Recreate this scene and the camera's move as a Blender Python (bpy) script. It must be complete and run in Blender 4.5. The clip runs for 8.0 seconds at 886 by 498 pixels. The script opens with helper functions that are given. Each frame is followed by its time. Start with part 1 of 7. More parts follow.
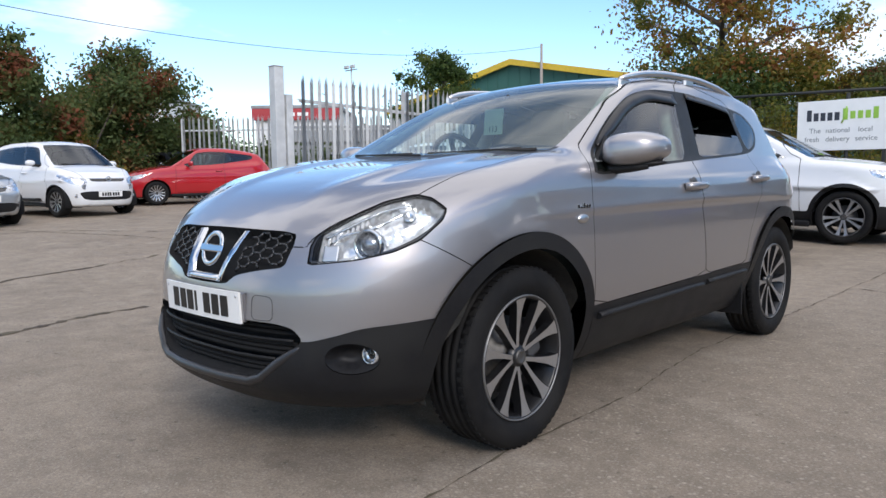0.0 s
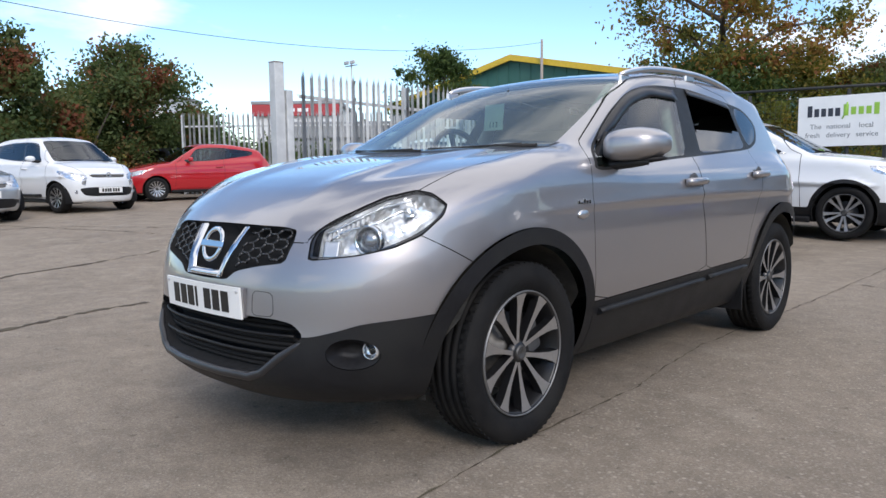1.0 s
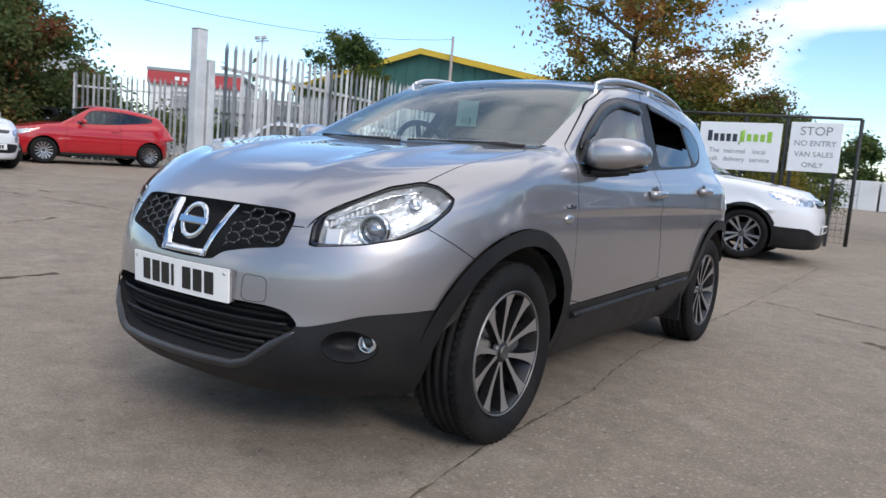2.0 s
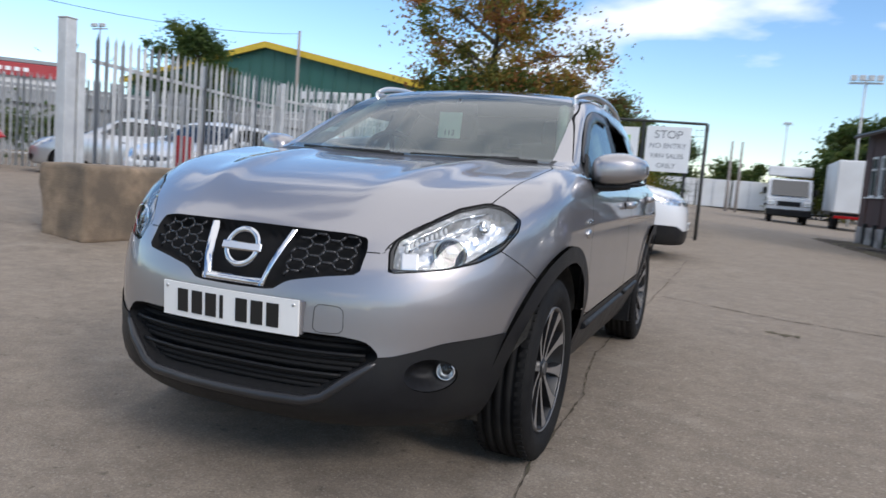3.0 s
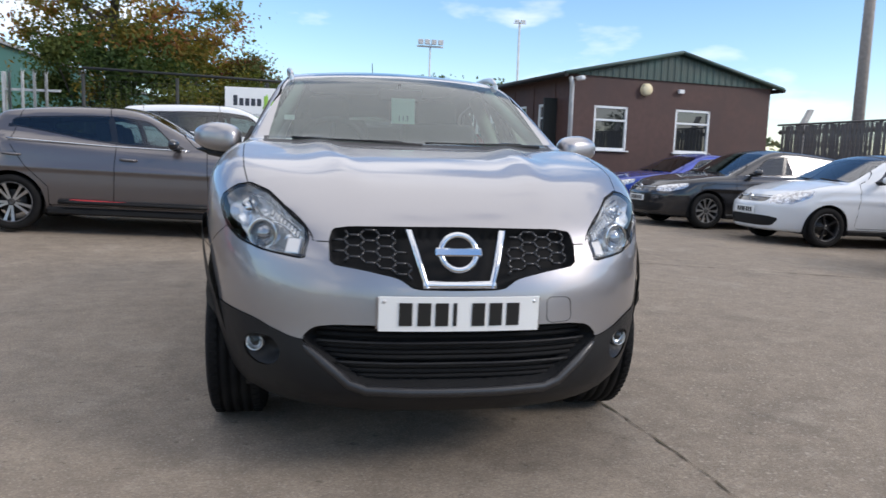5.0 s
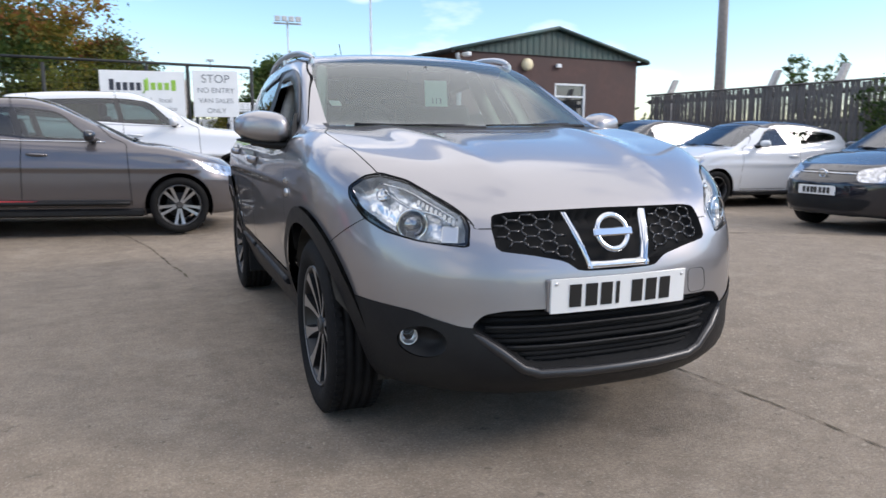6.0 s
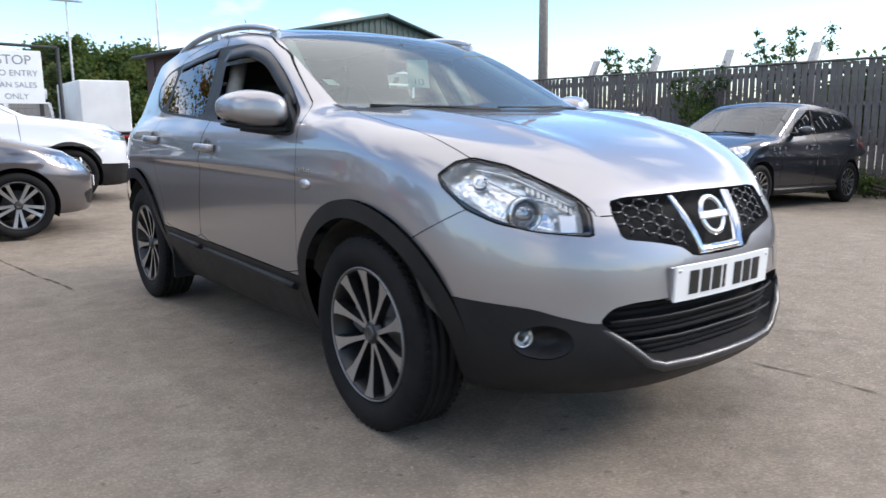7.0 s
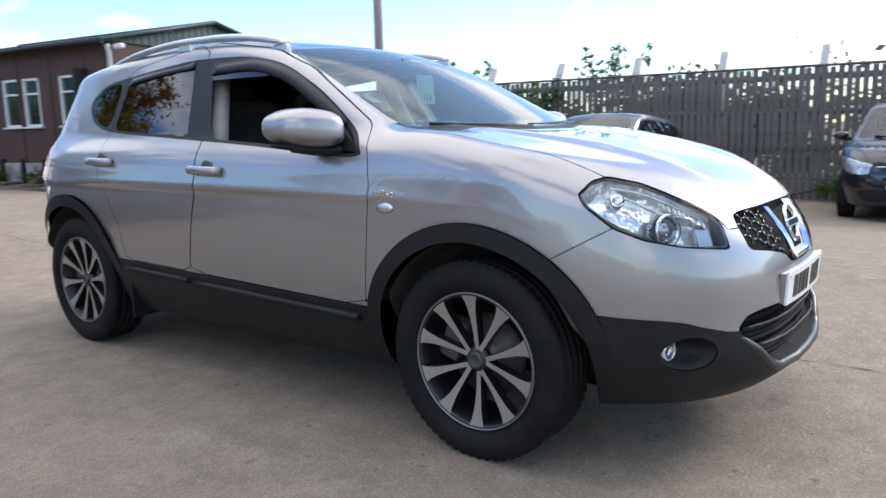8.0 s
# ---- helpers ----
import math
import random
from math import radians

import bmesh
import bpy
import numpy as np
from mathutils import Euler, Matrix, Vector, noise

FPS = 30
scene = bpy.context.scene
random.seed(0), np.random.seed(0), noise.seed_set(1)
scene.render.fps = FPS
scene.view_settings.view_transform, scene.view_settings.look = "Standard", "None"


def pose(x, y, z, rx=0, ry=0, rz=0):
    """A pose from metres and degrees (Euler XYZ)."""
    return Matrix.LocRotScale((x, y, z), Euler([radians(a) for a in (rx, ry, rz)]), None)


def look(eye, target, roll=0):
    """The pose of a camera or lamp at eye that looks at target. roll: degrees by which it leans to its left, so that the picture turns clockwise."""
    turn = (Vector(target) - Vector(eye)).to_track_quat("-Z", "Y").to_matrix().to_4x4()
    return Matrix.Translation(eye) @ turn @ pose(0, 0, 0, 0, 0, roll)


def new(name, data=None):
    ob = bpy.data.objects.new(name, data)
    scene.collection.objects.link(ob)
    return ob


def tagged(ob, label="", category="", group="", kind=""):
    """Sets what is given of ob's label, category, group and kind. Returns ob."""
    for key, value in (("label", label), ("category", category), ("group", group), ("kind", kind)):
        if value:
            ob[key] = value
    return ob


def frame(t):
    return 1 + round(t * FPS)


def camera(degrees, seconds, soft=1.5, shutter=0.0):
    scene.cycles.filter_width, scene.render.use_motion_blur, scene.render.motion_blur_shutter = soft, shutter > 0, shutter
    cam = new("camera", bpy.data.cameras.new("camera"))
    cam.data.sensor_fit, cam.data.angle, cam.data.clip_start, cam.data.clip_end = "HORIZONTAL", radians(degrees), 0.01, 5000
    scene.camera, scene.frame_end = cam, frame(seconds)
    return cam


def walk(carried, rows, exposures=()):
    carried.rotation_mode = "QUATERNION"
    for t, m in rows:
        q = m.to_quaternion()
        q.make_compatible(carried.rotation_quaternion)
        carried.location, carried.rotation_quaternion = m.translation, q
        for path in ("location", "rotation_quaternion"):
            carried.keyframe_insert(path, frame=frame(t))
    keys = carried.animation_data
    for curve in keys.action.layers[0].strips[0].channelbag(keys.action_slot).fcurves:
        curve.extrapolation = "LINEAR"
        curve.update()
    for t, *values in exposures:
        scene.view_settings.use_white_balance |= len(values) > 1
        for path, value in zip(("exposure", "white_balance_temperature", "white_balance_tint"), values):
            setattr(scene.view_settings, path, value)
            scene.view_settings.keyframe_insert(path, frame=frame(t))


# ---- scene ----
cam = camera(62.7, 8.0, shutter=0.3)
PATH = [
    (0, (2.461, -2.164, 1.024), (1.097, -0.714, 0.828), -0.6),
    (0.5, (2.461, -2.165, 1.023), (1.097, -0.717, 0.815), -0.6),
    (1, (2.461, -2.165, 1.023), (1.097, -0.716, 0.816), -0.6),
    (1.5, (2.409, -2.227, 1.015), (1.128, -0.705, 0.81), 1.4),
    (1.7, (2.313, -2.296, 1.016), (1.102, -0.718, 0.812), 3.7),
    (2.8, (1.609, -2.572, 1.028), (0.732, -0.792, 0.780), 2.8),
    (3, (1.462, -2.688, 1.041), (0.711, -0.845, 0.845), 4.5),
    (3.5, (1.047, -2.851, 1.07), (0.648, -0.9, 0.884), 3.2),
    (4, (0.576, -2.944, 1.092), (0.425, -0.965, 0.844), 0.4),
    (4.5, (0.071, -3.072, 1.104), (0.12, -1.091, 0.833), 1.4),
    (4.7, (-0.141, -3.087, 1.076), (0.052, -1.112, 0.826), 1.5),
    (5.8, (-1.261, -2.899, 1.084), (-0.627, -1.025, 0.791), 1.1),
    (6, (-1.407, -2.813, 1.088), (-0.678, -0.976, 0.782), -0.3),
    (6.2, (-1.543, -2.671, 1.075), (-0.711, -0.881, 0.758), -1.0),
    (6.5, (-1.773, -2.51, 1.07), (-0.756, -0.815, 0.768), -1.1),
    (7, (-2.112, -2.125, 1.069), (-0.917, -0.557, 0.73), -0.6),
    (7.5, (-2.41, -1.752, 1.101), (-1.084, -0.293, 0.764), -1.2),
    (8, (-2.77, -1.36, 1.118), (-1.201, -0.162, 0.796), -1.3),
]
walk(cam, [(t, look(eye, target, roll)) for t, eye, target, roll in PATH], [(0.0, 0.65, 6400, 13), (1.7, 0.63, 6350, 13), (3.0, 0.48, 6350, 13), (3.5, 0.37, 6350, 13), (4.5, 0.53, 6400, 13), (6.0, 0.79, 6500, 14), (7.0, 1.08, 6450, 13), (7.5, 1.24, 6400, 13), (8.0, 1.14, 6400, 13)])

SUN = Vector((0.80, -0.42, 0.54)).normalized()          # towards the sun
world = bpy.data.worlds.new("world")
scene.world = world
world.use_nodes = True
wn, wl = world.node_tree.nodes, world.node_tree.links
sky = wn.new("ShaderNodeTexSky")
sky.sky_type, sky.sun_disc = "NISHITA", False
sky.sun_elevation, sky.sun_rotation = math.asin(SUN.z), math.atan2(SUN.x, SUN.y)
sky.air_density, sky.dust_density, sky.ozone_density = 1.0, 0.15, 2.6
coord, flat = wn.new("ShaderNodeTexCoord"), wn.new("ShaderNodeMapping")
flat.inputs["Scale"].default_value = (1.0, 1.0, 3.0)
puff, edge, thick = wn.new("ShaderNodeTexNoise"), wn.new("ShaderNodeValToRGB"), wn.new("ShaderNodeMix")
puff.inputs["Scale"].default_value, puff.inputs["Detail"].default_value, puff.inputs["Roughness"].default_value = 2.1, 7.0, 0.5
edge.color_ramp.elements[0].position, edge.color_ramp.elements[1].position = 0.585, 0.69
thick.data_type = "RGBA"
thick.inputs["B"].default_value = (6.3, 6.4, 6.6, 1)
wl.new(coord.outputs["Generated"], flat.inputs["Vector"])
wl.new(flat.outputs["Vector"], puff.inputs["Vector"])
side, more = wn.new("ShaderNodeSeparateXYZ"), wn.new("ShaderNodeMath")     # cloudier towards the sun's side
more.operation, more.inputs[1].default_value = "MULTIPLY_ADD", 0.045
wl.new(coord.outputs["Generated"], side.inputs["Vector"])
wl.new(side.outputs["X"], more.inputs[0])
high = wn.new("ShaderNodeMath")                                            # and thicker overhead than low down
high.operation, high.inputs[1].default_value = "MULTIPLY_ADD", 0.24
wl.new(side.outputs["Z"], high.inputs[0])
wl.new(puff.outputs["Fac"], high.inputs[2])
wl.new(high.outputs["Value"], more.inputs[2])
wl.new(more.outputs["Value"], edge.inputs["Fac"])
wl.new(edge.outputs["Color"], thick.inputs["Factor"])
deep = wn.new("ShaderNodeHueSaturation")                                    # a clear, deep autumn blue between the clouds
deep.inputs["Saturation"].default_value, deep.inputs["Value"].default_value = 1.12, 0.92
wl.new(sky.outputs["Color"], deep.inputs["Color"])
wl.new(deep.outputs["Color"], thick.inputs["A"])
wl.new(thick.outputs["Result"], wn["Background"].inputs["Color"])
wn["Background"].inputs["Strength"].default_value = 0.15
sun = new("sun", bpy.data.lights.new("sun", "SUN"))
sun.data.energy, sun.data.angle, sun.data.color = 1.35, radians(17), (1.0, 0.93, 0.84)
sun.matrix_world = look(SUN * 60, (0, 0, 0))


# ---- materials ----
def shader(name, color, rough=0.5, metal=0.0, var=0.0, scale=20.0, bump=0.0, bump_scale=200.0, coat=0.0, spec=0.5, second=None, big=2.0, detail=4.0, rvar=0.0):
    """A surface with colour variation at two scales and fine relief."""
    m = bpy.data.materials.new(name)
    m.use_nodes = True
    n, l = m.node_tree.nodes, m.node_tree.links
    b = n["Principled BSDF"]
    b.inputs["Roughness"].default_value, b.inputs["Metallic"].default_value = rough, metal
    b.inputs["Coat Weight"].default_value, b.inputs["Coat Roughness"].default_value, b.inputs["Coat IOR"].default_value = coat, 0.025, 1.62
    b.inputs["Specular IOR Level"].default_value = spec
    b.inputs["Base Color"].default_value = (*color, 1)
    if not (var or bump or second or rvar):
        return m
    tc = n.new("ShaderNodeTexCoord")

    def noise_of(s, d=detail):
        t = n.new("ShaderNodeTexNoise")
        t.inputs["Scale"].default_value, t.inputs["Detail"].default_value = s, d
        l.new(tc.outputs["Object"], t.inputs["Vector"])
        return t.outputs["Fac"]

    def mix(fac, a, c):
        x = n.new("ShaderNodeMix")
        x.data_type = "RGBA"
        l.new(fac, x.inputs["Factor"])
        for s, v in (("A", a), ("B", c)):
            if isinstance(v, tuple):
                x.inputs[s].default_value = (*v, 1)
            else:
                l.new(v, x.inputs[s])
        return x.outputs["Result"]

    def sharpen(fac, lo, hi):
        r = n.new("ShaderNodeMapRange")
        r.inputs["From Min"].default_value, r.inputs["From Max"].default_value = lo, hi
        l.new(fac, r.inputs["Value"])
        return r.outputs["Result"]

    dark, light = tuple(c * (1 - var) for c in color), tuple(min(1, c * (1 + var)) for c in color)
    col = mix(sharpen(noise_of(scale), 0.3, 0.7), dark, light)
    if second:
        col = mix(sharpen(noise_of(big, 6), 0.42, 0.62), col, second)
    l.new(col, b.inputs["Base Color"])
    if rvar:
        r = n.new("ShaderNodeMapRange")
        r.inputs["To Min"].default_value, r.inputs["To Max"].default_value = max(0, rough - rvar), min(1, rough + rvar)
        l.new(noise_of(big * 2, 5), r.inputs["Value"])
        l.new(r.outputs["Result"], b.inputs["Roughness"])
    if bump:
        bp = n.new("ShaderNodeBump")
        bp.inputs["Strength"].default_value, bp.inputs["Distance"].default_value = bump, 0.01
        l.new(noise_of(bump_scale), bp.inputs["Height"])
        l.new(bp.outputs["Normal"], b.inputs["Normal"])
    return m


def paint(name, color, metal=0.0, rough=0.4):
    return shader(name, color, rough, metal, var=0.03, scale=900.0, coat=1.0, spec=0.5 if metal > 0.5 else 0.15, rvar=0.05, big=1.5)


def glass(name, tint, rough=0.0, alpha=0.25, dust_haze=0.0):
    """Thin pane: a sharp reflection over a tinted see-through sheet."""
    m = bpy.data.materials.new(name)
    m.use_nodes = True
    n, l = m.node_tree.nodes, m.node_tree.links
    n.remove(n["Principled BSDF"])
    out = n["Material Output"]
    clear, shine, fres, mix = n.new("ShaderNodeBsdfTransparent"), n.new("ShaderNodeBsdfGlossy"), n.new("ShaderNodeFresnel"), n.new("ShaderNodeMixShader")
    clear.inputs["Color"].default_value = (*tint, 1)
    shine.inputs["Roughness"].default_value = rough
    shine.inputs["Color"].default_value = (0.95, 0.97, 1, 1)
    fres.inputs["IOR"].default_value = 1.5 + alpha
    l.new(fres.outputs["Fac"], mix.inputs["Fac"])
    l.new(clear.outputs["BSDF"], mix.inputs[1])
    l.new(shine.outputs["BSDF"], mix.inputs[2])
    # pale film: dust, plus the sky's milky reflection put in as even colour
    if dust_haze:
        film, over = n.new("ShaderNodeBsdfDiffuse"), n.new("ShaderNodeMixShader")
        film.inputs["Color"].default_value = (0.5, 0.58, 0.52, 1)
        over.inputs["Fac"].default_value = dust_haze
        l.new(mix.outputs["Shader"], over.inputs[1])
        l.new(film.outputs["BSDF"], over.inputs[2])
        l.new(over.outputs["Shader"], out.inputs["Surface"])
    else:
        l.new(mix.outputs["Shader"], out.inputs["Surface"])
    return m


M = dict(
    silver=paint("silver_paint", (0.318, 0.307, 0.315), 0.8, 0.36),
    white=paint("white_paint", (0.68, 0.69, 0.7), 0.0, 0.35),
    red=paint("red_paint", (0.38, 0.010, 0.016), 0.0, 0.35),
    grey=paint("grey_paint", (0.118, 0.107, 0.111), 0.6, 0.34),
    black=paint("black_paint", (0.008, 0.009, 0.014), 0.0, 0.35),
    anthracite=paint("anthracite_paint", (0.02, 0.02, 0.023), 0.3, 0.35),
    blue=paint("blue_paint", (0.012, 0.035, 0.28), 0.3, 0.35),
    lightgrey=paint("pale_silver_paint", (0.42, 0.44, 0.46), 0.6, 0.35),
    navy=paint("navy_paint", (0.015, 0.03, 0.07), 0.3, 0.35),
    trim=shader("black_plastic", (0.0105, 0.0106, 0.012), 0.45, var=0.15, scale=60, bump=0.15, bump_scale=900, second=(0.015, 0.015, 0.015), big=5, rvar=0.1, spec=0.22),
    gloss=shader("gloss_black", (0.008, 0.008, 0.009), 0.12, coat=0.5),
    gap=shader("gap_black", (0.011, 0.011, 0.0115), 0.85, spec=0.2),
    rubber=shader("tyre_rubber", (0.009, 0.009, 0.0095), 0.75, var=0.2, scale=30, bump=0.2, bump_scale=300, second=(0.014, 0.0135, 0.013), big=6, spec=0.15),
    chrome=shader("chrome", (0.62, 0.63, 0.64), 0.1, 1.0),
    satin=shader("satin_metal", (0.62, 0.62, 0.63), 0.3, 1.0),
    rim=shader("machined_alloy", (0.42, 0.415, 0.41), 0.34, 0.85, var=0.05, scale=80),
    rimdark=shader("rim_black", (0.008, 0.008, 0.009), 0.35, 0.0),
    glass=glass("car_glass", (0.62, 0.76, 0.71), 0.0, 0.08),
    screen=glass("dust_and_haze_windscreen_glass", (0.60, 0.76, 0.69), 0.0, -0.08, 0.095),
    privacy=glass("privacy_glass", (0.07, 0.08, 0.085)),
    lens=glass("lamp_lens", (0.97, 0.98, 0.98), 0.0, -0.12),
    redlens=shader("red_lens", (0.35, 0.01, 0.012), 0.1, coat=1.0),
    amber=shader("amber_lens", (0.7, 0.22, 0.03), 0.15, coat=1.0),
    inside=shader("dark_interior", (0.02, 0.02, 0.021), 0.8, var=0.2, scale=40),
    cloth=shader("seat_cloth", (0.05, 0.05, 0.052), 0.95, var=0.3, scale=200, bump=0.3, bump_scale=600),
    beige=shader("pale_lining", (0.42, 0.41, 0.38), 0.9, var=0.08, scale=50),
    plate=shader("plate_white", (0.78, 0.78, 0.76), 0.3, var=0.03, scale=8),
    ink=shader("plate_black", (0.01, 0.01, 0.01), 0.4),
    card=shader("pale_green_card", (0.72, 0.9, 0.8), 0.6, var=0.03, scale=30),
    cardtext=shader("card_ink", (0.05, 0.1, 0.12), 0.6),
    disc=shader("brake_disc", (0.08, 0.078, 0.075), 0.5, 0.6, var=0.2, scale=40),
)


# ---- mesh helpers ----
def part(name, data, material, parent=None, label=""):
    """Links a bmesh or mesh as one mesh object under a thing."""
    if isinstance(data, bmesh.types.BMesh):
        me = bpy.data.meshes.new(name)
        data.to_mesh(me)
        data.free()
    else:
        me = data
    for mt in (material if isinstance(material, (list, tuple)) else [material]):
        me.materials.append(mt)
    ob = new(name, me)
    if parent:
        ob.parent = parent
    if label:
        tagged(ob, label)
    return ob


def thing(name, at, label, category, group="", kind="", rz=0.0):
    ob = new(name)
    ob.empty_display_size = 0.2
    ob.matrix_basis = pose(*at, 0, 0, rz)
    return tagged(ob, label, category, group, kind)


def box(bm, c, s, bevel=0.0, m=None, seg=1):
    """A box of size s about c, with rounded edges."""
    r = bmesh.ops.create_cube(bm, size=1.0)
    vs = r["verts"]
    for v in vs:
        v.co = Vector((v.co.x * s[0], v.co.y * s[1], v.co.z * s[2]))
    if bevel:
        es = list({e for v in vs for e in v.link_edges})
        got = bmesh.ops.bevel(bm, geom=es, offset=min(bevel, 0.45 * min(s)), segments=seg, affect="EDGES", profile=0.6)
        vs = list({v for f in got["faces"] for v in f.verts} | {v for v in vs if v.is_valid})
    mat = (m or Matrix()) @ Matrix.Identity(4)
    for v in vs:
        v.co = mat @ (v.co + Vector(c))
    return vs


def boxed(c, s, bevel=0.0, m=None, seg=1):
    bm = bmesh.new()
    box(bm, c, s, bevel, m, seg)
    return bm


def tube(bm, pts, r, seg=8, caps=True, flatten=1.0):
    """A round bar along points; r a number or one for each point."""
    pts = [Vector(p) for p in pts]
    rings = []
    for i, p in enumerate(pts):
        d = (pts[min(i + 1, len(pts) - 1)] - pts[max(i - 1, 0)]).normalized()
        a = d.cross(Vector((0, 0, 1)))
        a = a.normalized() if a.length > 1e-3 else Vector((1, 0, 0))
        b = d.cross(a).normalized()
        rr = r[i] if isinstance(r, (list, tuple)) else r
        rings.append([bm.verts.new(p + rr * (math.cos(t) * a + flatten * math.sin(t) * b)) for t in (2 * math.pi * k / seg for k in range(seg))])
    for q, w in zip(rings, rings[1:]):
        for k in range(seg):
            bm.faces.new((q[k], q[(k + 1) % seg], w[(k + 1) % seg], w[k])).smooth = True
    if caps:
        bm.faces.new(rings[0][::-1])
        bm.faces.new(rings[-1])


def lathe(bm, profile, seg=48, axis="x", at=(0, 0, 0), smooth=True, closed=False):
    """Turns (along, radius) points about an axis."""
    rings = []
    for al, r in profile:
        ring = []
        for k in range(seg):
            t = 2 * math.pi * k / seg
            c, s = r * math.cos(t), r * math.sin(t)
            p = (al, c, s) if axis == "x" else (c, al, s) if axis == "y" else (c, s, al)
            ring.append(bm.verts.new(Vector(p) + Vector(at)))
        rings.append(ring)
    pairs = list(zip(rings, rings[1:])) + ([(rings[-1], rings[0])] if closed else [])
    for q, w in pairs:
        for k in range(seg):
            bm.faces.new((q[k], q[(k + 1) % seg], w[(k + 1) % seg], w[k])).smooth = smooth
    return rings


def prism(bm, poly, y0, y1, to=lambda u, v, d: (u, d, v)):
    """Extrudes a 2D outline between two depths."""
    a = [bm.verts.new(to(u, v, y0)) for u, v in poly]
    b = [bm.verts.new(to(u, v, y1)) for u, v in poly]
    bm.faces.new(a)
    bm.faces.new(b[::-1])
    for i in range(len(a)):
        j = (i + 1) % len(a)
        bm.faces.new((a[j], a[i], b[i], b[j]))
    bmesh.ops.recalc_face_normals(bm, faces=bm.faces)


M["lampbowl"] = shader("lamp_reflector", (0.78, 0.79, 0.8), 0.14, 0.7, var=0.2, scale=24, bump=1.0, bump_scale=24, detail=2)
M["clearblock"] = shader("clear_ribbed_plastic", (0.62, 0.62, 0.62), 0.25, 0.3, coat=0.6)
M["projector"] = shader("projector_glass", (0.3, 0.31, 0.33), 0.06, 0.7, coat=1.0)
M["rimlip"] = shader("rim_edge", (0.2, 0.2, 0.2), 0.45, 0.7)
M["liner"] = shader("dusty_arch_liner", (0.03, 0.028, 0.025), 0.9, var=0.35, scale=12, second=(0.055, 0.05, 0.043), big=5, bump=0.4, bump_scale=70, spec=0.2)
M["shade"] = shader("seam_and_shade_grey", (0.06, 0.06, 0.062), 0.6)
M["lip"] = shader("satin_black_lip", (0.018, 0.018, 0.02), 0.34, spec=0.6)
M["smoke"] = shader("smoked_plastic", (0.010, 0.010, 0.012), 0.3, spec=0.3)
M["meshblack"] = shader("grille_black", (0.03, 0.03, 0.032), 0.25, 0.3, spec=0.5)
M["galv"] = shader("galvanised_steel", (0.54, 0.55, 0.55), 0.55, 0.15, var=0.12, scale=9, second=(0.45, 0.46, 0.47), big=3, bump=0.1, bump_scale=80)
M["board"] = shader("weathered_board", (0.105, 0.094, 0.088), 0.9, var=0.3, scale=14, second=(0.145, 0.135, 0.128), big=1.7, bump=0.5, bump_scale=60)
M["post"] = shader("concrete_post", (0.48, 0.46, 0.44), 0.9, var=0.15, scale=25, bump=0.3, bump_scale=120)
M["block"] = shader("stained_concrete_block", (0.25, 0.185, 0.125), 0.95, var=0.25, scale=9, second=(0.12, 0.095, 0.07), big=1.6, bump=0.7, bump_scale=45, detail=8)
M["soil"] = shader("dark_soil", (0.06, 0.045, 0.032), 1.0, var=0.4, scale=12, second=(0.1, 0.085, 0.05), big=2, bump=1.0, bump_scale=40, detail=8)
M["brown"] = shader("brown_cladding", (0.085, 0.045, 0.038), 0.75, var=0.12, scale=7, second=(0.07, 0.04, 0.036), big=0.8, bump=0.2, bump_scale=90)
M["greenmetal"] = shader("green_sheet_metal", (0.035, 0.085, 0.075), 0.5, 0.1, var=0.12, scale=3, second=(0.045, 0.07, 0.06), big=0.8)
M["greenwall"] = shader("green_wall", (0.03, 0.12, 0.095), 0.6, var=0.06, scale=0.6, second=(0.035, 0.105, 0.085), big=0.15)
M["yellow"] = shader("yellow_trim", (0.62, 0.42, 0.03), 0.5, var=0.08, scale=4)
M["boll"] = shader("yellow_bollard_paint", (0.62, 0.47, 0.12), 0.55, var=0.1, scale=14, second=(0.5, 0.4, 0.16), big=5)
M["upvc"] = shader("white_window_frame", (0.75, 0.76, 0.76), 0.4, var=0.03, scale=10)
M["pane"] = shader("dark_window_pane", (0.02, 0.022, 0.024), 0.04, coat=1.0)
M["plinth"] = shader("painted_plinth", (0.42, 0.41, 0.39), 0.9, var=0.2, scale=6, second=(0.2, 0.19, 0.18), big=3)
M["signwhite"] = shader("sign_white", (0.78, 0.79, 0.79), 0.45, var=0.03, scale=5)
M["signdark"] = shader("sign_charcoal", (0.03, 0.035, 0.05), 0.5)
M["signgreen"] = shader("sign_green", (0.28, 0.5, 0.06), 0.5)
M["signgrey"] = shader("sign_grey", (0.22, 0.23, 0.24), 0.5)
M["fencedark"] = shader("dark_mesh_fence", (0.02, 0.022, 0.021), 0.6)
M["redboard"] = shader("red_board", (0.45, 0.03, 0.035), 0.5, var=0.08, scale=9)
M["bark"] = shader("bark", (0.09, 0.075, 0.06), 0.95, var=0.3, scale=30, bump=0.6, bump_scale=40)
M["pole"] = shader("grey_brown_pole", (0.3, 0.265, 0.24), 0.8, var=0.15, scale=12)
M["whitewall"] = shader("white_cladding", (0.7, 0.71, 0.71), 0.6, var=0.05, scale=1.2, second=(0.6, 0.6, 0.59), big=0.4)
M["redroof"] = shader("red_fascia", (0.36, 0.04, 0.045), 0.6, var=0.05, scale=2)
M["greyroof"] = shader("grey_sheet", (0.25, 0.26, 0.27), 0.7, var=0.1, scale=1)
M["cream"] = shader("cream_enamel", (0.72, 0.62, 0.4), 0.45, var=0.05, scale=12)
